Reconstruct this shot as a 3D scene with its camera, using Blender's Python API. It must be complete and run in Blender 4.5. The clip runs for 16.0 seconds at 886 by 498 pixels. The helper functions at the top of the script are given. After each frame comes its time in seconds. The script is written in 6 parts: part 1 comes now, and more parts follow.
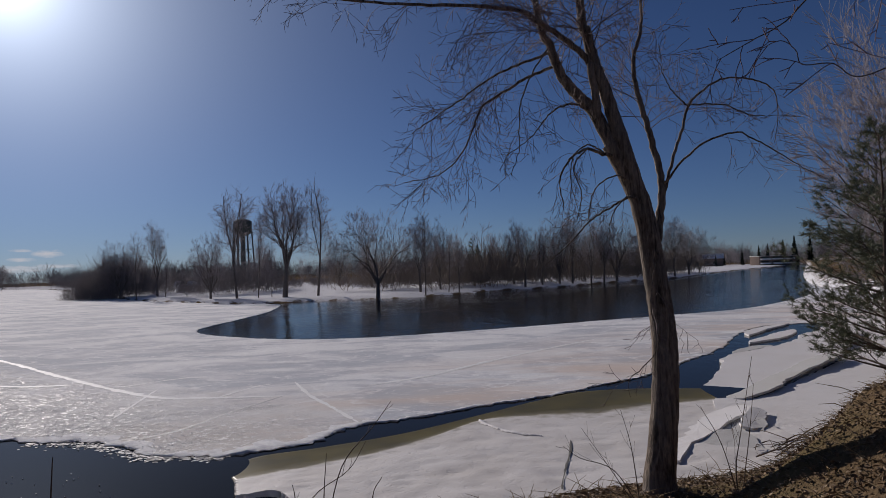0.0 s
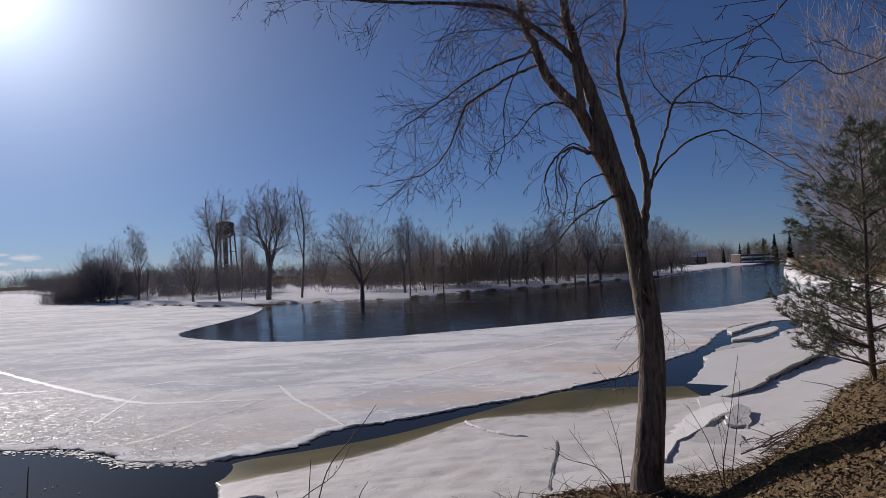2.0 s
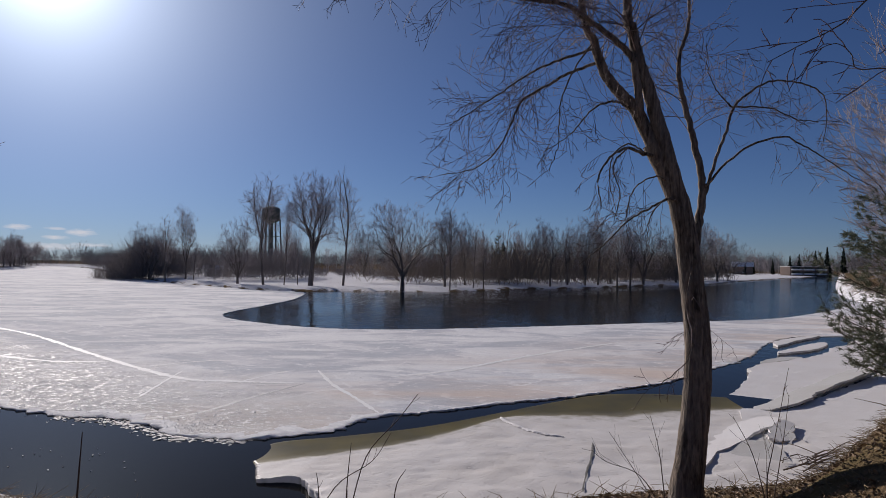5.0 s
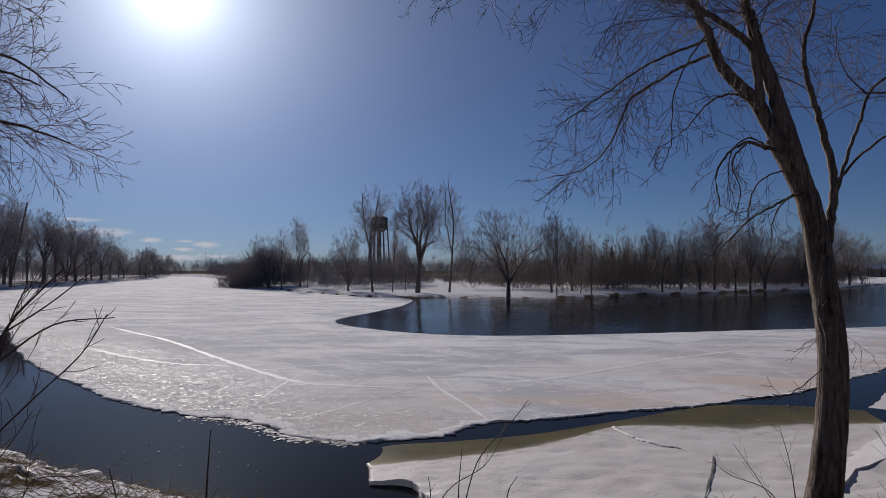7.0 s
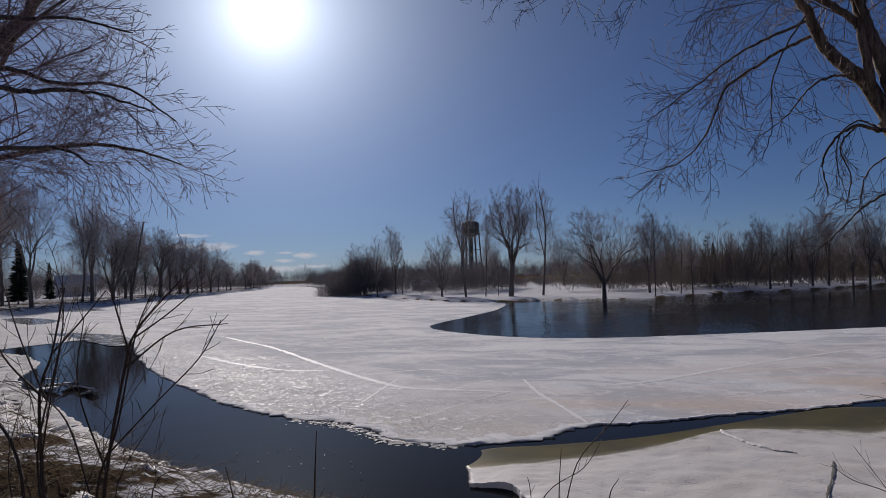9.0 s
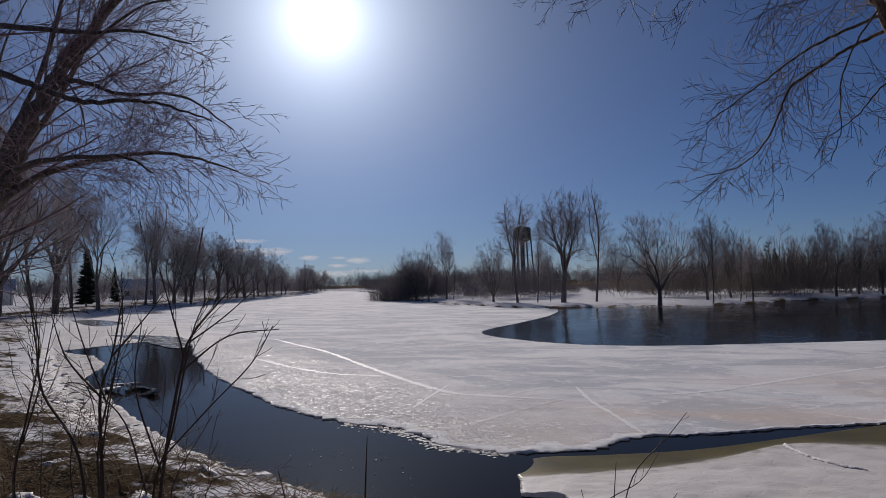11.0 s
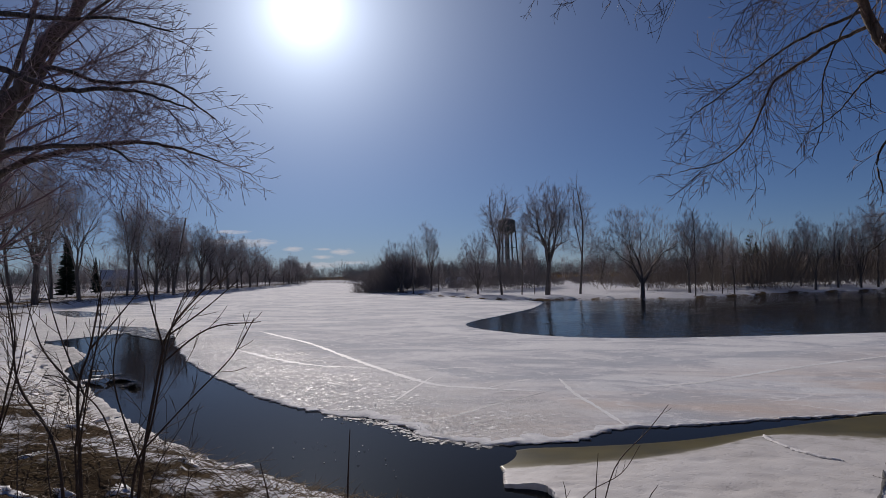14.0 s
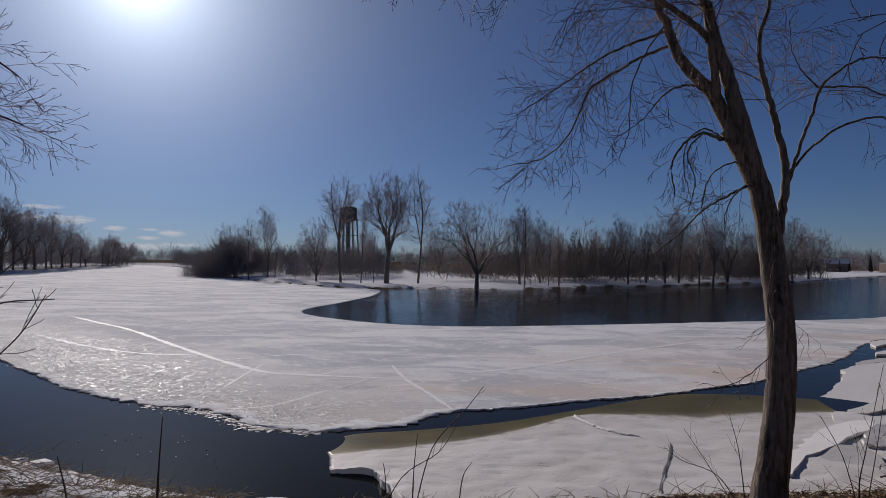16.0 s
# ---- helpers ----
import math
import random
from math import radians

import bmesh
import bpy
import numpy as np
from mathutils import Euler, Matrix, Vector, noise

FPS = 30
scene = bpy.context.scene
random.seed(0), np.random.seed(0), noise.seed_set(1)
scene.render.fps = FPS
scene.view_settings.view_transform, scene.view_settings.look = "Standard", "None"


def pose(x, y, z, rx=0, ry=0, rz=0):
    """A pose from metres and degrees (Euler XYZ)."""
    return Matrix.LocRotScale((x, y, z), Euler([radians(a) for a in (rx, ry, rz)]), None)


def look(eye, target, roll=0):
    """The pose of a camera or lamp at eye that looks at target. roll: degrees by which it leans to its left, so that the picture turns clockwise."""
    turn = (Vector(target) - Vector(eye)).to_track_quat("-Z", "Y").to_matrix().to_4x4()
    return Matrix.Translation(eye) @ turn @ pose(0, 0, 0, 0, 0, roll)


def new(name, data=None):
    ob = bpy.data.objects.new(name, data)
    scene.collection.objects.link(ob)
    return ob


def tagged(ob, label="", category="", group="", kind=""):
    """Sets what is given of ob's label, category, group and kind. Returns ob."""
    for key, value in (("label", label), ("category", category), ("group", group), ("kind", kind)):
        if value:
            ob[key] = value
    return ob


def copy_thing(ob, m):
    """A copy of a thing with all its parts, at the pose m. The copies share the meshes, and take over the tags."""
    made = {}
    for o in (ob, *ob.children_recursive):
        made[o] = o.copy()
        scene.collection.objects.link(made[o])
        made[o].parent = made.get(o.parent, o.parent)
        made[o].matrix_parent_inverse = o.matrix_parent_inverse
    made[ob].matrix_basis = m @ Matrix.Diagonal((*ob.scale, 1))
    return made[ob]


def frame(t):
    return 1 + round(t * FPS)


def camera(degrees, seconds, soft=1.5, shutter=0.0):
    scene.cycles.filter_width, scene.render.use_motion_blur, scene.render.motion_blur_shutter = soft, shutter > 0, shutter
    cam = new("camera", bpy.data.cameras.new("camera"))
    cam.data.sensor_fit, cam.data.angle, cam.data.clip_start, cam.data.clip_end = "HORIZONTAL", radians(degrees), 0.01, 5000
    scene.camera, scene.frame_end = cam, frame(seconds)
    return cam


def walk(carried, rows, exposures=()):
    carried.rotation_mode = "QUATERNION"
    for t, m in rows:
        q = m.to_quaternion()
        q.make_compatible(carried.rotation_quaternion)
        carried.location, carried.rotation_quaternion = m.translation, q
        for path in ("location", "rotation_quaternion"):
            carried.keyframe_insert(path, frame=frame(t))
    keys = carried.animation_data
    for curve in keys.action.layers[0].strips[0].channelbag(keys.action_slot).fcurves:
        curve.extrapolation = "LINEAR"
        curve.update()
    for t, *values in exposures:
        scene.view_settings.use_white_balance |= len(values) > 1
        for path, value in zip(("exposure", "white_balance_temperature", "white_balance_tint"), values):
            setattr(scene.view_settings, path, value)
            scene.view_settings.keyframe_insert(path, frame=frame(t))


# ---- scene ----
cam = camera(66.3, 16.0, 0.85)
PATH = [
    (0, (0.073, 0.509, 3.309), (0.072, 2.508, 3.368), -1.9),
    (0.5, (0.093, 0.578, 3.308), (0.159, 2.577, 3.352), -1.0),
    (1, (0.145, 0.58, 3.334), (0.35, 2.568, 3.416), -1.6),
    (1.5, (0.11, 0.574, 3.321), (0.234, 2.569, 3.382), -1.9),
    (2, (0.066, 0.58, 3.311), (0.112, 2.579, 3.37), -2.4),
    (2.5, (0.036, 0.577, 3.307), (0.015, 2.577, 3.363), -1.4),
    (3, (0.01, 0.57, 3.297), (-0.055, 2.569, 3.335), 0.2),
    (3.5, (0.002, 0.563, 3.294), (-0.063, 2.562, 3.328), 0.6),
    (6, (0.003, 0.578, 3.299), (-0.112, 2.574, 3.354), 1.0),
    (6.5, (-0.018, 0.591, 3.292), (-0.287, 2.572, 3.347), 0.4),
    (7, (-0.021, 0.595, 3.28), (-0.404, 2.557, 3.343), 0.0),
    (7.5, (-0.018, 0.604, 3.273), (-0.479, 2.548, 3.353), -0.3),
    (8, (-0.006, 0.598, 3.272), (-0.55, 2.52, 3.353), -1.0),
    (8.5, (-0.008, 0.566, 3.265), (-0.592, 2.477, 3.343), -1.2),
    (9, (-0.006, 0.541, 3.262), (-0.65, 2.433, 3.342), -1.7),
    (11.5, (-0.038, 0.601, 3.278), (-0.865, 2.419, 3.383), -1.6),
    (12, (-0.057, 0.596, 3.287), (-0.944, 2.385, 3.397), -2.2),
    (12.5, (-0.068, 0.583, 3.289), (-1.006, 2.345, 3.402), -2.5),
    (13, (-0.057, 0.582, 3.286), (-0.985, 2.351, 3.382), -1.7),
    (13.5, (-0.036, 0.603, 3.279), (-0.884, 2.413, 3.364), -1.3),
    (14, (-0.024, 0.617, 3.275), (-0.768, 2.472, 3.35), -1.2),
    (14.5, (0.006, 0.591, 3.277), (-0.612, 2.492, 3.342), -1.0),
    (15, (0.006, 0.593, 3.276), (-0.497, 2.527, 3.335), -0.1),
    (15.5, (0.035, 0.612, 3.245), (-0.328, 2.578, 3.284), 0.5),
    (16, (0.075, 0.63, 3.239), (-0.22, 2.608, 3.277), 0.5),
]
EXPOSURES = [(t, e, 6450, 15) for t, e in ((0.0, -0.62), (0.5, -0.47), (1.0, -0.33), (2.0, -0.22), (3.0, -0.28), (6.0, -0.28), (6.5, -0.4), (7.2, -0.56), (9.0, -0.58), (12.5, -0.6), (16.0, -0.6))]
walk(cam, [(t, look(eye, target, roll)) for t, eye, target, roll in PATH], EXPOSURES)

# ---------------------------------------------------------------- light
SUN_AZ, SUN_EL = radians(-33.0), radians(21.5)
TO_SUN = Vector((math.sin(SUN_AZ) * math.cos(SUN_EL), math.cos(SUN_AZ) * math.cos(SUN_EL), math.sin(SUN_EL)))


def make_world():
    w = bpy.data.worlds.new("sky")
    w.use_nodes = True
    nt = w.node_tree
    nt.nodes.clear()
    out = nt.nodes.new("ShaderNodeOutputWorld")
    bg = nt.nodes.new("ShaderNodeBackground")
    sky = nt.nodes.new("ShaderNodeTexSky")
    sky.sky_type, sky.sun_disc = "NISHITA", False
    sky.sun_elevation, sky.sun_rotation = SUN_EL, SUN_AZ
    sky.altitude, sky.air_density, sky.dust_density, sky.ozone_density = 1500, 0.9, 0.0, 4.0
    bg.inputs["Strength"].default_value = 0.05
    # glow round the sun, mostly lens glare added into the sky's colour
    co = nt.nodes.new("ShaderNodeTexCoord")
    dot = nt.nodes.new("ShaderNodeVectorMath")
    dot.operation = "DOT_PRODUCT"
    dot.inputs[1].default_value = TO_SUN
    nt.links.new(co.outputs["Generated"], dot.inputs[0])
    clamp = nt.nodes.new("ShaderNodeClamp")
    nt.links.new(dot.outputs["Value"], clamp.inputs["Value"])
    total = None
    for power, gain in ((2500.0, 25.0), (600.0, 15.0), (150.0, 13.0), (45.0, 8.0), (12.0, 3.9)):
        p = nt.nodes.new("ShaderNodeMath")
        p.operation = "POWER"
        nt.links.new(clamp.outputs[0], p.inputs[0])
        p.inputs[1].default_value = power
        g = nt.nodes.new("ShaderNodeMath")
        g.operation = "MULTIPLY"
        g.inputs[1].default_value = gain
        nt.links.new(p.outputs[0], g.inputs[0])
        if total is None:
            total = g
        else:
            a = nt.nodes.new("ShaderNodeMath")
            nt.links.new(total.outputs[0], a.inputs[0])
            nt.links.new(g.outputs[0], a.inputs[1])
            total = a
    mix = nt.nodes.new("ShaderNodeVectorMath")
    mix.operation = "ADD"
    clear = nt.nodes.new("ShaderNodeVectorMath")
    clear.operation = "MULTIPLY"
    clear.inputs[1].default_value = (0.73, 0.815, 1.03)
    nt.links.new(sky.outputs[0], clear.inputs[0])
    nt.links.new(clear.outputs[0], mix.inputs[0])
    warm = nt.nodes.new("ShaderNodeVectorMath")
    warm.operation = "SCALE"
    warm.inputs[0].default_value = (0.89, 1.0, 1.10)
    nt.links.new(total.outputs[0], warm.inputs["Scale"])
    nt.links.new(warm.outputs[0], mix.inputs[1])
    # a few small flat fair-weather clouds low over the far end of the river: azimuth, height, half width, half height
    mp = nt.nodes.new("ShaderNodeMapping")
    mp.inputs["Scale"].default_value = (1, 1, 4.0)
    nt.links.new(co.outputs["Generated"], mp.inputs["Vector"])
    puff = nt.nodes.new("ShaderNodeTexNoise")
    puff.inputs["Scale"].default_value, puff.inputs["Detail"].default_value, puff.inputs["Roughness"].default_value = 75, 5, 0.6
    nt.links.new(mp.outputs[0], puff.inputs["Vector"])
    sep = nt.nodes.new("ShaderNodeSeparateXYZ")
    nt.links.new(co.outputs["Generated"], sep.inputs[0])

    def calc(op, a, b=None):
        m = nt.nodes.new("ShaderNodeMath")
        m.operation = op
        for sock, v in zip(m.inputs, (a, b)):
            if isinstance(v, (int, float)):
                sock.default_value = v
            elif v is not None:
                nt.links.new(v, sock)
        return m.outputs[0]

    az = calc("ARCTAN2", sep.outputs["X"], sep.outputs["Y"])
    ragged_edge = calc("MULTIPLY", calc("SUBTRACT", puff.outputs["Fac"], 0.5), 2.6)
    fac = None
    for ca, cz, wa, wz in ((-0.685, 0.066, 0.03, 0.003), (-0.652, 0.0505, 0.032, 0.007), (-0.70, 0.052, 0.03, 0.004), (-0.599, 0.0412, 0.016, 0.0042), (-0.558, 0.0403, 0.016, 0.0024), (-0.528, 0.0362, 0.02, 0.005), (-0.558, 0.0288, 0.018, 0.003), (-0.57, 0.017, 0.05, 0.005), (-0.52, 0.02, 0.03, 0.003)):
        u, v = calc("DIVIDE", calc("SUBTRACT", az, ca), wa), calc("DIVIDE", calc("SUBTRACT", sep.outputs["Z"], cz), wz)
        q = calc("ADD", calc("SUBTRACT", 1.0, calc("ADD", calc("MULTIPLY", u, u), calc("MULTIPLY", v, v))), ragged_edge)
        fac = q if fac is None else calc("MAXIMUM", fac, q)
    soft_edge = nt.nodes.new("ShaderNodeMapRange")
    soft_edge.inputs["From Min"].default_value, soft_edge.inputs["From Max"].default_value, soft_edge.inputs["To Max"].default_value = 0.0, 1.3, 0.8
    nt.links.new(fac, soft_edge.inputs["Value"])
    veil = nt.nodes.new("ShaderNodeMix")
    veil.data_type = "RGBA"
    nt.links.new(soft_edge.outputs[0], veil.inputs[0])
    nt.links.new(mix.outputs[0], veil.inputs[6])
    veil.inputs[7].default_value = (15, 15, 15.6, 1)
    nt.links.new(veil.outputs[2], bg.inputs["Color"])
    nt.links.new(bg.outputs[0], out.inputs["Surface"])
    scene.world = w


make_world()
sun_data = bpy.data.lights.new("sun", "SUN")
sun_data.energy, sun_data.angle, sun_data.color = 5.0, radians(0.53), (1.0, 0.935, 0.86)
new("sun", sun_data).matrix_world = look(TO_SUN * 100, (0, 0, 0))


# ---------------------------------------------------------------- materials
class Mat:
    """A small builder for a Principled material."""

    def __init__(self, name, rough=0.6, spec=0.5, metallic=0.0):
        self.m = bpy.data.materials.new(name)
        self.m.use_nodes = True
        self.nt = self.m.node_tree
        self.b = self.nt.nodes["Principled BSDF"]
        self.b.inputs["Roughness"].default_value = rough
        self.b.inputs["Metallic"].default_value = metallic
        self.b.inputs["Specular IOR Level"].default_value = spec
        self.co = self.node("ShaderNodeTexCoord").outputs["Object"]

    def node(self, kind, **props):
        n = self.nt.nodes.new(kind)
        for k, v in props.items():
            setattr(n, k, v)
        return n

    def link(self, a, b):
        self.nt.links.new(a, b)

    def scaled(self, sx, sy, sz, co=None):
        mp = self.node("ShaderNodeMapping")
        mp.inputs["Scale"].default_value = (sx, sy, sz)
        self.link(co or self.co, mp.inputs["Vector"])
        return mp.outputs[0]

    def noise(self, scale, detail=4.0, rough=0.55, co=None, distortion=0.0):
        n = self.node("ShaderNodeTexNoise")
        n.inputs["Scale"].default_value, n.inputs["Detail"].default_value = scale, detail
        n.inputs["Roughness"].default_value, n.inputs["Distortion"].default_value = rough, distortion
        self.link(co or self.co, n.inputs["Vector"])
        return n.outputs["Fac"]

    def ramp(self, fac, *stops):
        r = self.node("ShaderNodeValToRGB")
        while len(r.color_ramp.elements) < len(stops):
            r.color_ramp.elements.new(0.5)
        for e, (pos, col) in zip(r.color_ramp.elements, stops):
            e.position = pos
            e.color = (*col, 1) if not isinstance(col, (int, float)) else (col, col, col, 1)
        self.link(fac, r.inputs[0])
        return r.outputs[0]

    def mix(self, fac, a, b):
        x = self.node("ShaderNodeMix", data_type="RGBA")
        for sock, v in ((x.inputs[0], fac), (x.inputs[6], a), (x.inputs[7], b)):
            if isinstance(v, (int, float)):
                sock.default_value = v if sock.type == "VALUE" else (v, v, v, 1)
            elif isinstance(v, tuple):
                sock.default_value = (*v, 1)
            else:
                self.link(v, sock)
        return x.outputs[2]

    def math(self, op, a, b=0.0):
        x = self.node("ShaderNodeMath", operation=op)
        for sock, v in ((x.inputs[0], a), (x.inputs[1], b)):
            if isinstance(v, (int, float)):
                sock.default_value = v
            else:
                self.link(v, sock)
        return x.outputs[0]

    def attr(self, name):
        return self.node("ShaderNodeAttribute", attribute_name=name).outputs["Fac"]

    def random(self):
        return self.node("ShaderNodeObjectInfo").outputs["Random"]

    def island(self):
        return self.node("ShaderNodeNewGeometry").outputs["Random Per Island"]

    def bump(self, height, strength=0.4, distance=0.02, after=None):
        n = self.node("ShaderNodeBump")
        n.inputs["Strength"].default_value, n.inputs["Distance"].default_value = strength, distance
        self.link(height, n.inputs["Height"])
        if after:
            self.link(after, n.inputs["Normal"])
        self.link(n.outputs[0], self.b.inputs["Normal"])
        return n.outputs[0]

    def color(self, c):
        if isinstance(c, tuple):
            self.b.inputs["Base Color"].default_value = (*c, 1)
        else:
            self.link(c, self.b.inputs["Base Color"])
        return self

    def rough(self, r):
        self.link(r, self.b.inputs["Roughness"])


def plain(name, a, b, scale=3.0, rough=0.7, bump=0.0, metallic=0.0):
    """Two tones of one paint or material, mottled at two scales."""
    k = Mat(name, rough, metallic=metallic)
    n1, n2 = k.noise(scale), k.noise(scale * 9)
    k.color(k.mix(k.math("MULTIPLY", k.math("ADD", n1, n2), 0.5), a, b))
    if bump:
        k.bump(n2, bump, 0.02)
    return k.m


def bark_material(name, dark, light, scale=1.0, depth=0.012):
    """Upright furrows between lighter ridges, with blotches of lichen grey."""
    k = Mat(name, 0.9, 0.2)
    ridges = k.noise(19 * scale, 5, 0.6, k.scaled(1, 1, 0.1), 0.9)
    plates = k.noise(46 * scale, 4, 0.6, k.scaled(1, 1, 0.28), 0.5)
    blotch = k.noise(2.4 * scale, 4)
    f = k.math("ADD", k.math("MULTIPLY", ridges, 0.7), k.math("MULTIPLY", plates, 0.35))
    col = k.ramp(f, (0.40, dark), (0.52, tuple(0.55 * a + 0.45 * b for a, b in zip(dark, light))), (0.64, light))
    grey = tuple(0.36 * sum(light) / 3 + 0.5 * c for c in light)
    k.color(k.mix(k.ramp(blotch, (0.45, 0.0), (0.7, 0.5)), col, grey))
    k.bump(f, 1.0, depth * 1.6)
    return k.m


BARK = bark_material("grey_brown_bark", (0.034, 0.026, 0.02), (0.31, 0.245, 0.19), 1.0, 0.02)
# darker copy of the bark: backlight painted in, then partly lifted for glare
BARK_BACKLIT = bark_material("backlit_bark", (0.055, 0.046, 0.042), (0.21, 0.178, 0.16))
# far bark lifted in tone: haze and lens glare put into the colour
BARK_FAR = bark_material("haze_pale_bark", (0.09, 0.078, 0.072), (0.21, 0.18, 0.163), 0.6, 0.02)
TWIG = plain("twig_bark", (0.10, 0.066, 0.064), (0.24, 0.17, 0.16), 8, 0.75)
# far twigs and brush paled the same way, haze and glare painted in
TWIG_FAR = plain("haze_pale_twigs", (0.245, 0.217, 0.222), (0.43, 0.385, 0.395), 0.6, 0.9)
THICKET = plain("haze_pale_thicket", (0.175, 0.158, 0.155), (0.32, 0.287, 0.282), 0.4, 0.9)
# split from TWIG for backlight, since paled so the colour holds lens glare
DARK_TWIG = plain("glare_pale_twigs", (0.17, 0.125, 0.14), (0.32, 0.24, 0.268), 8, 0.9)
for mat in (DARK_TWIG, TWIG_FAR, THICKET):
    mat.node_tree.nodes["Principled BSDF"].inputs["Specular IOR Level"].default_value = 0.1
# farthest tree line, its grey already holding the haze
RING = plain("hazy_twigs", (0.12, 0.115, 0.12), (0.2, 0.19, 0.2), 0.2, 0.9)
BEND = plain("bend_twigs", (0.15, 0.122, 0.1), (0.28, 0.228, 0.19), 0.6, 0.9)
WILLOW = plain("willow_twigs", (0.14, 0.085, 0.04), (0.2, 0.13, 0.06), 0.6, 0.9)
DEAD_STEM = plain("dead_stem", (0.07, 0.045, 0.03), (0.16, 0.11, 0.075), 9, 0.8)


def water_material():
    k = Mat("river_water", 0.025, 0.14)
    k.b.inputs["IOR"].default_value = 1.17
    k.color(k.mix(k.noise(0.05, 2), (0.010, 0.010, 0.010), (0.02, 0.019, 0.017)))
    ripple = k.noise(3.0, 3, 0.5, k.scaled(1, 0.45, 1))
    swell = k.noise(0.35, 2, 0.5, k.scaled(1, 0.5, 1))
    xyz = k.node("ShaderNodeSeparateXYZ")
    k.link(k.co, xyz.inputs[0])
    off = k.ramp(k.math("MULTIPLY", xyz.outputs[1], 0.01), (0.2, 0.05), (0.36, 1.0))
    calm = k.math("MULTIPLY", off, k.ramp(k.noise(0.045, 2), (0.4, 0.5), (0.62, 1.0)))
    k.bump(k.math("MULTIPLY", k.math("ADD", ripple, swell), calm), 0.7, 0.07)
    return k.m


def ice_material():
    k = Mat("lake_ice", 0.9, 0.13)
    big = k.noise(0.09, 4, 0.6, k.scaled(1, 1.6, 1), 0.8)
    mid = k.noise(0.7, 6, 0.7, k.scaled(0.8, 1.2, 1), 0.7)
    streak = k.noise(1.3, 6, 0.75, k.scaled(0.7, 1.0, 1), 1.5)
    plate = k.noise(0.24, 5, 0.62, k.scaled(0.8, 1.3, 1), 1.0)
    fine = k.noise(9, 5, 0.7)
    tone = k.math("ADD", k.math("MULTIPLY", big, 0.45), k.math("ADD", k.math("MULTIPLY", mid, 0.3), k.math("MULTIPLY", streak, 0.25)))
    base = k.ramp(tone, (0.38, (0.46, 0.475, 0.525)), (0.47, (0.58, 0.59, 0.63)), (0.55, (0.70, 0.70, 0.725)), (0.63, (0.88, 0.875, 0.87)))
    base = k.mix(k.ramp(plate, (0.49, 0.0), (0.53, 0.5), (0.62, 0.8)), base, (0.88, 0.88, 0.88))
    base = k.mix(k.ramp(plate, (0.41, 0.7), (0.46, 0.0)), base, (0.48, 0.51, 0.56))
    base = k.mix(k.ramp(streak, (0.56, 0.0), (0.62, 0.7)), base, (0.93, 0.93, 0.93))
    base = k.mix(k.ramp(fine, (0.3, 0.35), (0.5, 0.0)), base, (0.40, 0.42, 0.45))
    # a faint rusty stain that lies along the near margin
    stain = k.ramp(k.noise(0.22, 4, 0.6, k.scaled(0.5, 1.2, 1)), (0.40, 0.0), (0.62, 0.85))
    xyz = k.node("ShaderNodeSeparateXYZ")
    k.link(k.co, xyz.inputs[0])
    px, py = xyz.outputs[0], xyz.outputs[1]
    inland = k.math("MULTIPLY", k.math("SUBTRACT", k.math("SUBTRACT", py, px), 16.8), 0.71)
    margin = k.ramp(k.math("MULTIPLY", inland, 0.1), (0.05, 1.0), (0.75, 0.0))
    base = k.mix(k.math("MULTIPLY", stain, margin), base, (0.70, 0.58, 0.50))
    # wet slush along the edge that faces the open pool
    back = k.math("ADD", k.math("MULTIPLY", px, 0.585), k.math("SUBTRACT", k.math("MULTIPLY", py, 0.81), 8.0))
    slush = k.ramp(k.math("ADD", k.math("MULTIPLY", back, 0.1), k.math("MULTIPLY", k.math("SUBTRACT", mid, 0.5), 1.1)), (0.1, 1.0), (0.5, 0.0))
    grit = k.noise(13, 5, 0.8)
    wet = k.math("MULTIPLY", slush, k.ramp(k.noise(4.5, 5, 0.75), (0.5, 0.0), (0.56, 1.0)))
    crust = k.ramp(k.noise(7.0, 5, 0.7, k.scaled(0.9, 1.2, 1), 0.8), (0.53, 0.0), (0.59, 1.0))
    base = k.mix(k.math("MULTIPLY", slush, 0.55), base, (0.62, 0.60, 0.57))
    base = k.mix(k.math("MULTIPLY", wet, 0.2), base, (0.38, 0.40, 0.43))
    base = k.mix(k.math("MULTIPLY", k.math("MULTIPLY", slush, crust), 0.85), base, (0.93, 0.92, 0.91))
    web = k.node("ShaderNodeTexVoronoi", feature="DISTANCE_TO_EDGE")
    web.inputs["Scale"].default_value = 0.15
    drift = k.node("ShaderNodeVectorMath", operation="ADD")
    k.link(k.co, drift.inputs[0])
    shift = k.node("ShaderNodeTexNoise")
    shift.inputs["Scale"].default_value, shift.inputs["Detail"].default_value = 0.35, 4
    k.link(k.co, shift.inputs["Vector"])
    wide = k.node("ShaderNodeVectorMath", operation="SCALE")
    wide.inputs["Scale"].default_value = 5.0
    k.link(shift.outputs["Color"], wide.inputs[0])
    k.link(wide.outputs[0], drift.inputs[1])
    k.link(drift.outputs[0], web.inputs["Vector"])
    hair = k.math("MULTIPLY", k.ramp(web.outputs["Distance"], (0.0, 0.75), (0.014, 0.0)), k.ramp(k.noise(0.3, 3), (0.45, 0.0), (0.6, 1.0)))
    base = k.mix(hair, base, (0.95, 0.95, 0.95))
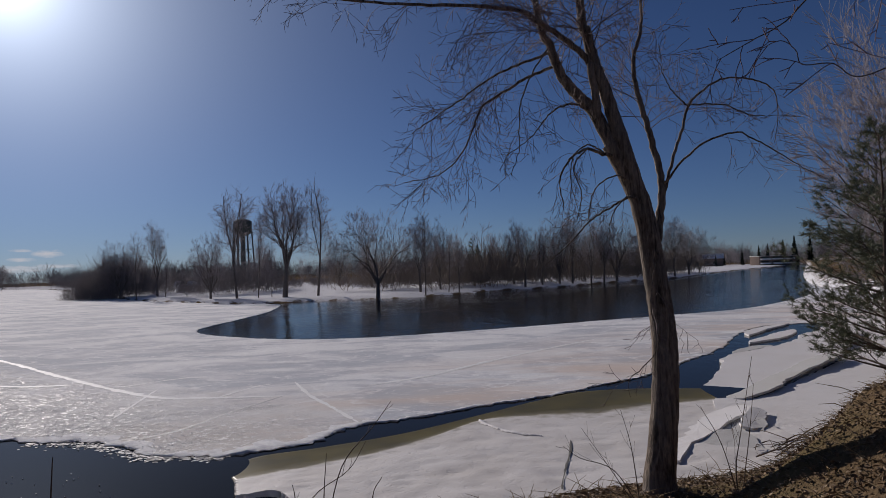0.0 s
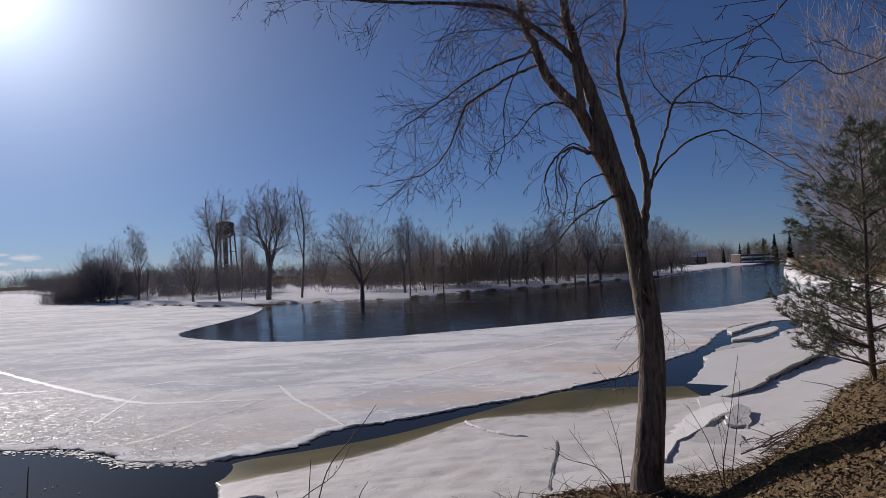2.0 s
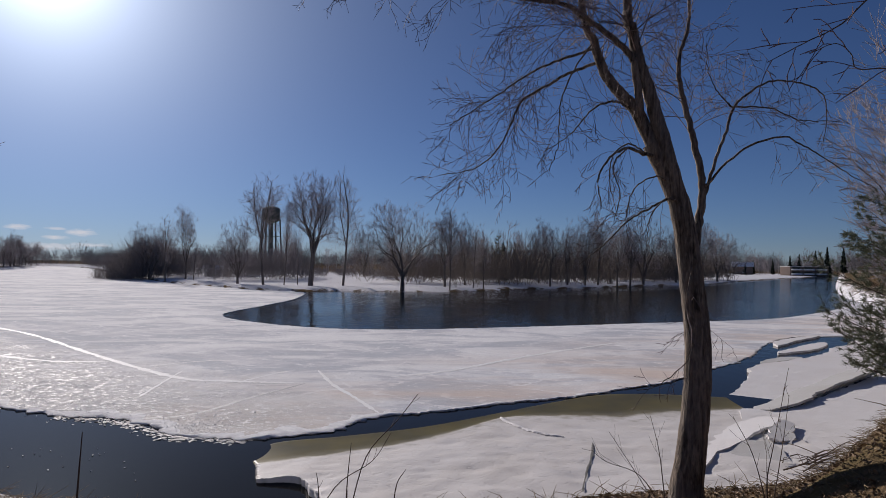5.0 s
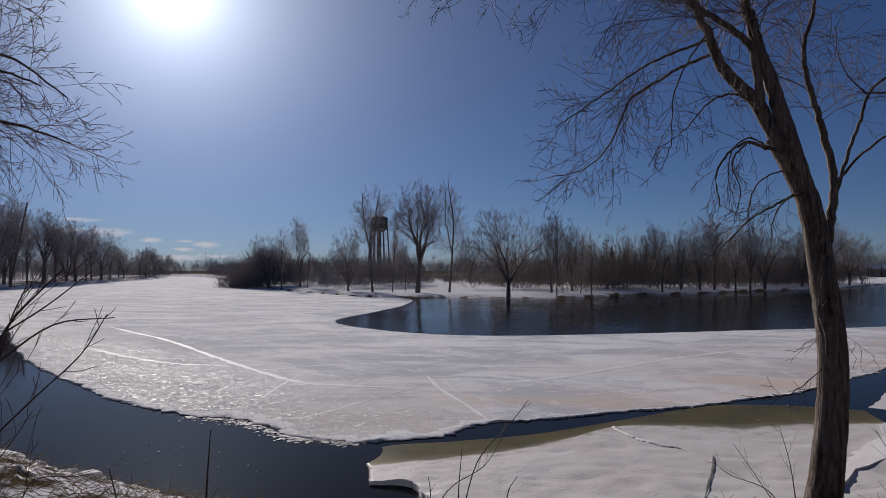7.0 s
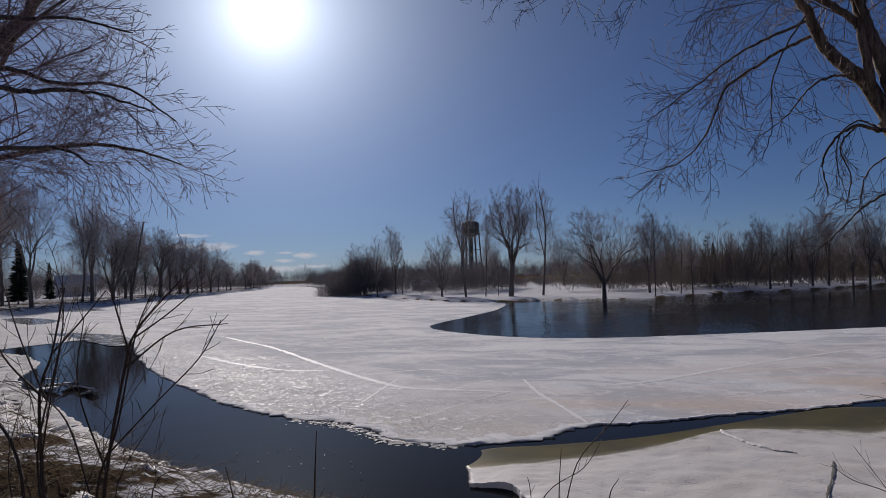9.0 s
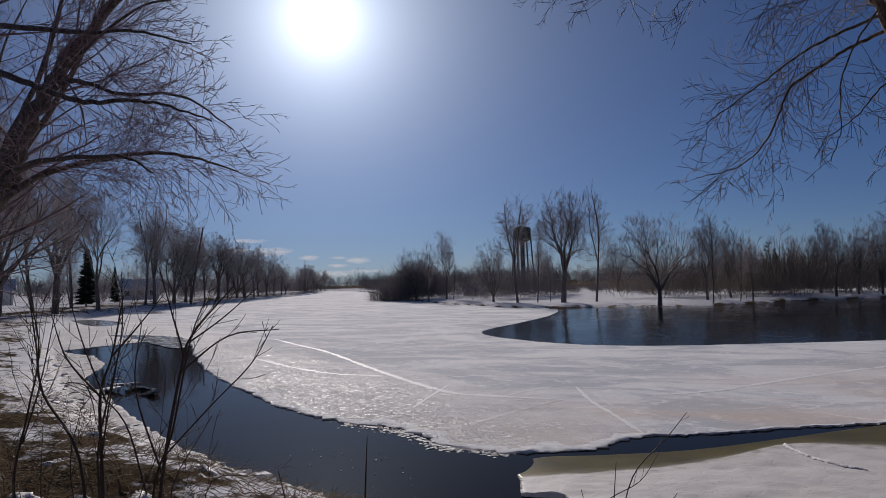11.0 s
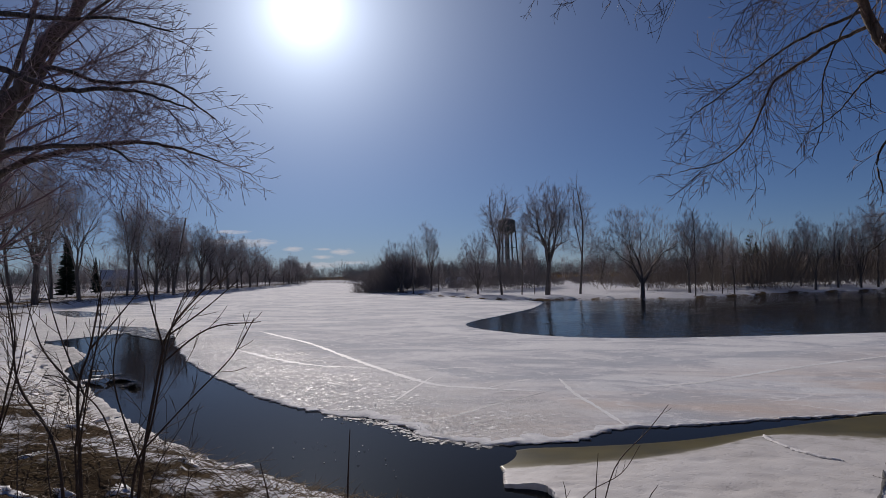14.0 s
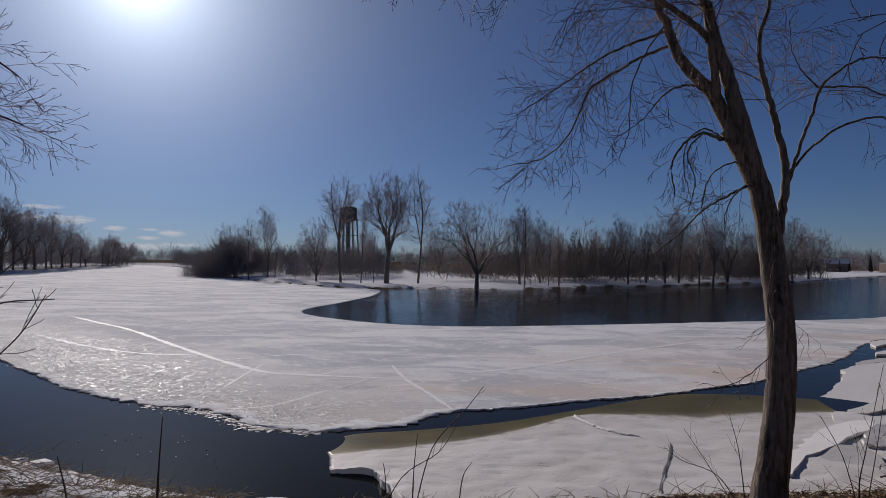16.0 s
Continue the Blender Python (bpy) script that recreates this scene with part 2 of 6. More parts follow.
    fleck = k.ramp(k.noise(5.0, 5, 0.75, k.scaled(0.45, 1.6, 1), 1.0), (0.60, 0.0), (0.65, 0.6))
    base = k.mix(fleck, base, (0.94, 0.94, 0.94))
    k.color(base)
    k.rough(k.math("SUBTRACT", k.math("SUBTRACT", 0.92, k.math("MULTIPLY", wet, 0.2)), k.math("MULTIPLY", k.math("MULTIPLY", slush, crust), 0.4)))
    h = k.math("ADD", k.math("MULTIPLY", mid, 0.5), k.math("ADD", k.math("MULTIPLY", streak, 0.35), k.math("MULTIPLY", fine, 0.2)))
    k.bump(k.math("ADD", h, k.math("ADD", k.math("MULTIPLY", k.math("MULTIPLY", crust, slush), 0.2), k.math("MULTIPLY", grit, k.math("ADD", 0.08, k.math("MULTIPLY", slush, 0.3))))), 0.8, 0.08)
    return k.m


def snow_material(name="old_snow", tint=(0.80, 0.78, 0.77), dirt=0.25):
    k = Mat(name, 0.65, 0.3)
    lumps, fine, big = k.noise(2.6, 4, 0.6), k.noise(16, 4, 0.65), k.noise(0.5, 3)
    col = k.mix(k.ramp(big, (0.4, 0.0), (0.75, dirt)), tint, tuple(a * b for a, b in zip(tint, (0.72, 0.66, 0.58))))
    col = k.mix(k.ramp(fine, (0.62, 0.0), (0.8, dirt)), col, (0.42, 0.36, 0.28))
    k.color(col)
    k.bump(k.math("ADD", k.math("MULTIPLY", lumps, 0.7), k.math("MULTIPLY", fine, 0.3)), 0.6, 0.06)
    return k.m


def shelf_material():
    """Ice along the bank: flooded and olive at its outer rim, snow-covered further in."""
    k = Mat("shelf_ice", 0.5, 0.08)
    fine, lumps, big = k.noise(14, 4, 0.65), k.noise(3.2, 4, 0.6), k.noise(0.7, 3)
    snow = k.mix(k.ramp(big, (0.4, 0.0), (0.7, 0.45)), (0.71, 0.685, 0.665), (0.58, 0.535, 0.49))
    wet = k.ramp(k.math("ADD", k.attr("wet"), k.math("MULTIPLY", k.math("SUBTRACT", lumps, 0.5), 0.35)),
                 (0.16, 0.0), (0.36, 0.85), (0.6, 1.0))
    olive = k.mix(k.ramp(big, (0.35, 0.0), (0.65, 1.0)), (0.15, 0.116, 0.02), (0.09, 0.071, 0.012))
    k.color(k.mix(wet, snow, olive))
    k.rough(k.math("SUBTRACT", 0.65, k.math("MULTIPLY", wet, 0.3)))
    # many hand-sized melt dimples
    dimple = k.ramp(k.noise(15.0, 3, 0.5, k.scaled(0.7, 0.8, 1), 0.6), (0.26, 0.0), (0.46, 1.0))
    relief = k.math("ADD", k.math("MULTIPLY", lumps, 0.35), k.math("ADD", k.math("MULTIPLY", fine, 0.3), k.math("MULTIPLY", dimple, 0.6)))
    k.bump(k.math("MULTIPLY", relief, k.math("SUBTRACT", 1.0, wet)), 0.3, 0.03)
    return k.m


def ground_material():
    k = Mat("bank_soil", 1.0, 0.0)
    n1, n2, n3 = k.noise(0.6, 5, 0.6), k.noise(7, 5, 0.65), k.noise(34, 3, 0.6)
    soil = k.ramp(k.math("ADD", k.math("MULTIPLY", n2, 0.6), k.math("MULTIPLY", n3, 0.4)),
                  (0.34, (0.09, 0.064, 0.04)), (0.5, (0.15, 0.105, 0.063)), (0.66, (0.22, 0.16, 0.1)))
    grass = k.ramp(n1, (0.48, 0.0), (0.66, 0.6))
    soil = k.mix(grass, soil, (0.15, 0.125, 0.062))
    # left bank: darker dirt, with its backlit shade mixed into the soil colour
    soil = k.mix(k.math("MULTIPLY", k.attr("backlit_dirt"), k.ramp(n2, (0.35, 0.9), (0.65, 0.5))), soil, (0.06, 0.044, 0.03))
    edge = k.math("ADD", k.math("MULTIPLY", k.noise(1.1, 5, 0.65), 0.7), k.math("MULTIPLY", k.noise(0.13, 3), 0.3))
    fac = k.ramp(k.math("ADD", k.attr("snow"), k.math("SUBTRACT", edge, 0.5)), (0.5, 0.0), (0.56, 1.0))
    white = k.mix(n2, (0.72, 0.72, 0.74), (0.82, 0.82, 0.84))
    k.color(k.mix(fac, soil, white))
    k.bump(k.math("ADD", n2, k.math("MULTIPLY", n3, 0.5)), 0.8, 0.05)
    return k.m


WATER, ICE, SNOW, SHELF, GROUND = water_material(), ice_material(), snow_material(), shelf_material(), ground_material()
CRACK_SNOW = snow_material("crack_snow", (0.95, 0.95, 0.94), 0.12)
CRACK_SNOW.node_tree.nodes["Principled BSDF"].inputs["Specular IOR Level"].default_value = 0.03
CRACK_SNOW.node_tree.nodes["Principled BSDF"].inputs["Roughness"].default_value = 0.62
CLEAR_ICE = snow_material("grey_slab_ice", (0.58, 0.57, 0.55), 0.4)


# ---------------------------------------------------------------- helpers
def mesh_object(name, verts, faces, material, parent=None, label="", smooth=True):
    me = bpy.data.meshes.new(name)
    me.from_pydata([tuple(v) for v in verts], [], [tuple(f) for f in faces])
    if smooth:
        me.polygons.foreach_set("use_smooth", [True] * len(me.polygons))
    me.materials.append(material)
    ob = new(name, me)
    if parent is not None:
        ob.parent = parent
    if label:
        tagged(ob, label)
    return ob


def part(name, bm, material, parent, label="", smooth=False):
    me = bpy.data.meshes.new(name)
    bm.to_mesh(me)
    bm.free()
    if smooth:
        me.polygons.foreach_set("use_smooth", [True] * len(me.polygons))
    me.materials.append(material)
    ob = new(name, me)
    ob.parent = parent
    if label:
        tagged(ob, label)
    return ob


def thing(name, at, label, category, group="", turn=0.0):
    ob = new(name)
    ob.empty_display_size = 0.2
    ob.matrix_world = pose(*at, 0, 0, turn)
    return tagged(ob, label, category, group)


def box(bm, x0, y0, z0, x1, y1, z1, m=None):
    c = Matrix.Translation(((x0 + x1) / 2, (y0 + y1) / 2, (z0 + z1) / 2)) @ Matrix.Diagonal((x1 - x0, y1 - y0, z1 - z0, 1))
    bmesh.ops.create_cube(bm, size=1, matrix=(m @ c) if m else c)


def rod(bm, a, b, r, seg=8, r2=None):
    a, b = Vector(a), Vector(b)
    m = Matrix.Translation((a + b) / 2) @ (b - a).to_track_quat("Z", "Y").to_matrix().to_4x4()
    bmesh.ops.create_cone(bm, cap_ends=True, segments=seg, radius1=r, radius2=r if r2 is None else r2, depth=(b - a).length, matrix=m)


def face_up(ob):
    """Turns the faces of a lying surface so that they look up."""
    me = ob.data
    if sum(p.normal.z for p in me.polygons) < 0:
        me.flip_normals()
    return ob


class Tubes:
    """Collects tapering tubes along paths, for wood and stems."""

    def __init__(self):
        self.v, self.f, self.n = [], [], 0

    def add(self, pts, radii, sides):
        p = np.asarray(pts, float)
        r = np.asarray(radii, float)
        t = np.gradient(p, axis=0)
        t /= np.linalg.norm(t, axis=1, keepdims=True) + 1e-9
        ref = np.array((0.31, 0.95, 0.05)) if abs(t[0][2]) > 0.5 else np.array((0.05, 0.1, 0.99))
        u = np.cross(t, ref)
        u /= np.linalg.norm(u, axis=1, keepdims=True) + 1e-9
        w = np.cross(t, u)
        a = np.arange(sides) * 2 * math.pi / sides
        ring = p[:, None, :] + r[:, None, None] * (np.cos(a)[None, :, None] * u[:, None, :] + np.sin(a)[None, :, None] * w[:, None, :])
        self.v.append(ring.reshape(-1, 3))
        n = len(p)
        i = (np.arange(n - 1)[:, None] * sides + np.arange(sides)[None, :]).ravel()
        j = (np.arange(n - 1)[:, None] * sides + (np.arange(sides)[None, :] + 1) % sides).ravel()
        self.f.append(np.stack([i, j, j + sides, i + sides], 1) + self.n)
        self.n += n * sides

    def mesh(self, name, material):
        me = bpy.data.meshes.new(name)
        if not self.v:
            return me
        v, f = np.concatenate(self.v), np.concatenate(self.f)
        me.vertices.add(len(v))
        me.vertices.foreach_set("co", v.ravel())
        me.loops.add(f.size)
        me.loops.foreach_set("vertex_index", f.ravel().astype(np.int32))
        me.polygons.add(len(f))
        me.polygons.foreach_set("loop_start", np.arange(0, f.size, 4, dtype=np.int32))
        me.polygons.foreach_set("use_smooth", np.ones(len(f), bool))
        me.update(calc_edges=True)
        me.materials.append(material)
        return me


def smooth_path(pts, per=6):
    """A rounded line through a few given points."""
    p = np.asarray(pts, float)
    p = np.vstack([2 * p[0] - p[1], p, 2 * p[-1] - p[-2]])
    out = []
    for i in range(1, len(p) - 2):
        for s in np.linspace(0, 1, per, endpoint=False):
            a, b, c, d = p[i - 1], p[i], p[i + 1], p[i + 2]
            out.append(0.5 * (2 * b + (c - a) * s + (2 * a - 5 * b + 4 * c - d) * s ** 2 + (3 * b - a - 3 * c + d) * s ** 3))
    out.append(p[-2])
    return np.array(out)


def unit(v):
    return v / (np.linalg.norm(v) + 1e-9)


def shoot(rng, start, way, length, wander, pull, steps):
    """A wandering path; pull bends it up (plus) or down (minus)."""
    pts, d = [np.array(start, float)], unit(np.array(way, float))
    for _ in range(steps):
        d = unit(d + rng.normal(0, wander, 3) + np.array((0, 0, pull)))
        pts.append(pts[-1] + d * length / steps)
    return np.array(pts)


def sideways(rng, way, angle):
    """A direction that leaves way at that angle (degrees), turned anyhow round it."""
    w = unit(np.array(way, float))
    s = unit(np.cross(w, rng.normal(0, 1, 3)))
    a = radians(angle)
    return w * math.cos(a) + s * math.sin(a)


def twig_out(rng, tubes, path, r0, level, levels, density, ratio, angle, wander, pull, start=0.25, thin=0.003):
    """Side branches along a path, level by level."""
    length = np.linalg.norm(np.diff(path, axis=0), axis=1).sum()
    n = max(2, int(density[level] * length + rng.random()))
    for k in range(n):
        s = start + (1 - start) * (k + rng.random()) / n
        i = min(int(s * (len(path) - 1)), len(path) - 2)
        way = path[i + 1] - path[i]
        at = path[i] + way * (s * (len(path) - 1) - i)
        ln = length * ratio[level] * (1.15 - 0.75 * s) * rng.uniform(0.6, 1.25)
        if ln < 0.05:
            continue
        rr = max(thin, r0 * (1 - 0.75 * s) * 0.55)
        steps = 5 if level == 0 else (3 if level == 1 else 2)
        p = shoot(rng, at, sideways(rng, way, rng.uniform(*angle)), ln, wander, pull[level], steps)
        tubes.add(p, np.linspace(rr, max(thin * 0.7, rr * 0.3), len(p)), 5 if level == 0 and rr > 0.012 else 3)
        if level + 1 < levels:
            twig_out(rng, tubes, p, rr, level + 1, levels, density, ratio, angle, wander, pull, 0.2, thin)


# ---------------------------------------------------------------- the lie of the land
# water's edge on the near side, from far left round to far right
NEAR_SHORE = smooth_path([(-330, 420), (-196, 300), (-125, 165), (-99, 105), (-75, 62), (-52, 40), (-33, 25.5), (-21.5, 17.2), (-13.5, 12.2), (-8.8, 10.0), (-5.5, 8.9), (-2, 8.5),
                          (1.2, 8.9), (3.0, 9.25), (4.55, 10.4), (7.1, 13.4), (9.4, 16.0), (11.5, 17.7), (16.1, 22.1), (28.7, 36.2), (46, 86), (104, 196), (160, 300)], 4)
# water's edge on the far side, from far left to far right
FAR_SHORE = smooth_path([(-290, 420), (-175, 300), (-100, 186), (-51, 110), (-31, 86), (-21, 77), (-15, 79), (-8, 79.5), (-2.5, 82), (7, 94), (18, 104), (32, 122), (45, 134), (66, 168), (90, 206), (150, 296)], 4)


def to_line(x, y, line):
    """Signed distance of many places from a line: plus on its right-hand side as one walks along it."""
    a, b = line[:-1], line[1:]
    if x.size < 400:
        p, q = np.stack([x, y], -1).reshape(-1, 1, 2), b - a
        s = np.clip(((p - a) * q).sum(-1) / (q * q).sum(-1), 0, 1)
        r = p - (a + s[..., None] * q)
        d = np.hypot(r[..., 0], r[..., 1])
        k = np.arange(len(d)), d.argmin(1)
        side = np.where(r[..., 0] * q[:, 1] - r[..., 1] * q[:, 0] > 0, 1, -1)
        return (d[k] * side[k]).reshape(x.shape)
    best, sign = np.full(x.shape, 1e9), np.ones(x.shape)
    for (ax, ay), (bx, by) in zip(a, b):
        dx, dy = bx - ax, by - ay
        s = np.clip(((x - ax) * dx + (y - ay) * dy) / (dx * dx + dy * dy), 0, 1)
        px, py = x - (ax + s * dx), y - (ay + s * dy)
        d = np.hypot(px, py)
        near = d < best
        best = np.where(near, d, best)
        sign = np.where(near, np.where(px * dy - py * dx > 0, 1, -1), sign)
    return best * sign


def land(x, y):
    """Height of the ground, and how far inland a place is on the near and the far side."""
    x, y = np.asarray(x, float), np.asarray(y, float)
    dn, df = to_line(x, y, NEAR_SHORE), -to_line(x, y, FAR_SHORE)
    near = np.interp(dn, [-4, -0.4, 0, 0.5, 1.2, 2.0, 3.2, 5.5, 9, 25, 200], [-1.2, -0.35, 0.02, 0.5, 0.9, 1.15, 1.32, 1.58, 1.73, 1.9, 2.3])
    near = np.where(near > 0, near * (1 - 0.5 * np.clip((-14 - x) / 12, 0, 1)), near)
    near -= 0.15 * np.clip(1.6 - x, 0, 1) * np.clip(x + 6, 0, 1) * np.clip(dn - 0.4, 0, 1) * np.clip((6.5 - dn) / 2, 0, 1)
    near += np.clip(0.82 * (x - 2.45), 0, 0.92) * np.clip(dn - 2.0, 0, 1) * np.clip((40 - x) / 20, 0, 1)
    far = np.interp(df, [-4, -0.4, 0, 1.0, 3.0, 12, 40, 400], [-1.2, -0.35, 0.02, 0.2, 0.3, 0.42, 0.6, 1.2])
    return np.where(df > dn, far, near), dn, df


def wobble(x, y, scale, seed=0.0):
    return noise.noise(Vector((x * scale + seed, y * scale - seed, seed * 0.7)))


def ground_z(x, y):
    return float(land(np.array([x]), np.array([y]))[0][0])


def build_ground():
    rings = [0.25]
    while rings[-1] < 4200:
        rings.append(rings[-1] * (1.02 if rings[-1] < 45 else 1.05) + 0.02)
    seen = np.linspace(radians(-72), radians(58), 460, endpoint=False)
    ang = np.concatenate([seen, np.linspace(radians(58), radians(288), 90, endpoint=False)])
    rings, turns = np.array(rings), len(ang)
    x = rings[:, None] * np.sin(ang)[None, :]
    y = 0.55 + rings[:, None] * np.cos(ang)[None, :]
    z, dn, df = land(x, y)
    snow = np.where(df > dn, np.interp(df, [0, 0.5, 1.2, 20, 50, 80, 140], [0.3, 0.52, 0.67, 0.66, 0.6, 0.4, 0.3]),
                    np.interp(dn, [0, 0.7, 1.6, 3, 8, 20, 60], [0.64, 0.6, 0.5, 0.41, 0.34, 0.48, 0.5]))
    snow = np.where((df < dn) & (x < -14), np.maximum(snow, 0.35 + 0.15 * np.clip((-14 - x) / 10, 0, 1)), snow)
    snow = np.where((df < dn) & (x < -14), snow + 0.1 * np.clip((dn - 9) / 8, 0, 1) * np.clip((-14 - x) / 12, 0, 1), snow)
    snow = np.where(df < dn, snow + 0.035 * np.clip((-1 - x) / 3, 0, 1) * np.clip(5 - dn, 0, 1), snow)
    right = np.clip((x + 1.0) / 3.0, 0, 1) * np.clip((30 - x) / 12, 0, 1)
    snow = np.where(df > dn, snow, snow - 0.42 * right * np.clip(dn / 0.8, 0, 1))
    out = np.maximum(dn, df)
    bumpy = np.clip(out, 0, 1.5) / 1.5 * np.clip(60 / (rings[:, None] + 1), 0, 1)
    for i in range(len(rings)):
        if rings[i] > 130:
            break
        for j in range(turns):
            if bumpy[i, j] > 0:
                z[i, j] += bumpy[i, j] * (0.10 * wobble(x[i, j], y[i, j], 0.7) + 0.05 * wobble(x[i, j], y[i, j], 2.3, 5) + 0.02 * wobble(x[i, j], y[i, j], 7, 9))
    v = np.stack([x, y, z], -1).reshape(-1, 3)
    v = np.vstack([v, [[0, 0.55, ground_z(0, 0.55)]]])
    faces = []
    for i in range(len(rings) - 1):
        for j in range(turns):
            k = (j + 1) % turns
            faces.append((i * turns + j, (i + 1) * turns + j, (i + 1) * turns + k, i * turns + k))
    c = len(v) - 1
    faces += [(c, j, (j + 1) % turns) for j in range(turns)]
    ob = mesh_object("ground", v, faces, GROUND)
    at = ob.data.attributes.new("snow", "FLOAT", "POINT")
    at.data.foreach_set("value", np.append(snow.ravel(), 0.2).astype(np.float32))
    # where the left bank's soil is darkened to look backlit
    backlit_dirt = np.clip((-1.0 - x) / 3.0, 0, 1) * np.clip(dn, 0, 1)
    ob.data.attributes.new("backlit_dirt", "FLOAT", "POINT").data.foreach_set("value", np.append(backlit_dirt.ravel(), 0.0).astype(np.float32))
    me = ob.data
    bm = bmesh.new()
    bm.from_mesh(me)
    bmesh.ops.recalc_face_normals(bm, faces=bm.faces)
    if sum(f.normal.z for f in list(bm.faces)[:50]) < 0:
        bmesh.ops.reverse_faces(bm, faces=bm.faces)
    bm.to_mesh(me)
    bm.free()
    return tagged(ob, "brown leaf-strewn river bank with patches of old snow", "ground", kind="structure")


build_ground()


def build_water():
    ob = mesh_object("water", [(-900, -5, 0), (900, -5, 0), (900, 1200, 0), (-900, 1200, 0)], [(0, 1, 2, 3)], WATER)
    return tagged(ob, "dark open river water with faint ripples", "water", kind="structure")


build_water()


def ragged(outline, rng, step=0.5, size=0.12, per=6):
    """A closed outline rounded and then broken up into a ragged edge."""
    p = smooth_path(list(outline) + [outline[0]], per)[:-1]
    out = []
    for a, b in zip(p, np.roll(p, -1, axis=0)):
        n = max(1, int(np.linalg.norm(b - a) / step))
        n = min(n, 40)
        nrm = np.array((-(b - a)[1], (b - a)[0])) / (np.linalg.norm(b - a) + 1e-9)
        for k in range(n):
            q = a + (b - a) * k / n
            out.append(q + nrm * (rng.normal(0, size) * 0.6 + size * 1.6 * wobble(q[0], q[1], 0.8, 3)))
    return np.array(out)


def sheet(name, outline, top, thick, material):
    """A slab of ice with a given outline."""
    bm = bmesh.new()
    vs = [bm.verts.new((x, y, top)) for x, y in outline]
    es = [bm.edges.new((a, b)) for a, b in zip(vs, vs[1:] + vs[:1])]
    r = bmesh.ops.triangle_fill(bm, edges=es, use_beauty=True)
    fs = [g for g in r["geom"] if isinstance(g, bmesh.types.BMFace)]
    for f in fs:
        if f.normal.z < 0:
            f.normal_flip()
    low = [bm.verts.new((v.co.x, v.co.y, top - thick)) for v in vs]
    n = len(vs)
    for i in range(n):
        bm.faces.new((vs[i], low[i], low[(i + 1) % n], vs[(i + 1) % n]))
    bmesh.ops.recalc_face_normals(bm, faces=bm.faces)
    return bm


def link_bm(name, bm, material, label, category, group="", kind=""):
    me = bpy.data.meshes.new(name)
    bm.to_mesh(me)
    bm.free()
    me.materials.append(material)
    return tagged(new(name, me), label, category, group, kind)


RIVER_RNG = np.random.default_rng(4)
MAIN_EDGE = [(-54, 41), (-40, 30.5), (-35, 26.8), (-34.6, 28.5), (-33.5, 34.8), (-25.7, 27.8), (-20, 22.4), (-13.5, 17.3), (-10.2, 15.3), (-8.3, 14.55), (-7.0, 14.4), (-5.6, 13.35), (-4.7, 13.15), (-4.0, 13.05), (-2.7, 13.85), (-1.85, 15.15), (-0.3, 16.05), (2.4, 17.7), (4.5, 19.2),
             (6, 20.6), (8.5, 23.6), (10.6, 26.4), (12.7, 30.2), (15.4, 33.6), (18.5, 34.6), (23, 35), (30, 40), (38, 58), (38, 70), (31.4, 59.1), (24.7, 50.7), (18.9, 45.0), (10.6, 40.8), (3.4, 37.2),
             (-2.5, 34.8), (-6.4, 34.4), (-10.8, 36.7), (-15.2, 42), (-15.5, 52), (-16, 64), (-20, 79), (-33, 90), (-52, 113), (-103, 190), (-178, 303), (-300, 430), (-340, 335), (-213, 283), (-128, 163), (-101, 103), (-77, 62)]


def build_main_ice():
    """The wide ice sheet, its top a grid fine enough for the stained and slushy margins."""
    edge = ragged(MAIN_EDGE, RIVER_RNG, 0.11, 0.075, 5)
    bm = sheet("ice", edge, 0.024, 0.12, ICE)
    ob = link_bm("ice_sheet", bm, ICE, "wide grey-white sheet of melting river ice", "ice", kind="structure")
    return edge


ICE_EDGE = build_main_ice()
RIM_SNOW = Mat("slush_rim", 0.9, 0.1)
RIM_SNOW.color(RIM_SNOW.mix(RIM_SNOW.ramp(RIM_SNOW.noise(5, 5, 0.7), (0.35, 0.0), (0.6, 1.0)), (0.74, 0.74, 0.75), (0.93, 0.93, 0.92)))
RIM_SNOW.bump(RIM_SNOW.noise(14, 5, 0.75), 0.6, 0.035)
CRYSTAL = Mat("ice_crystal", 0.16, 0.6).color((0.88, 0.88, 0.89)).m


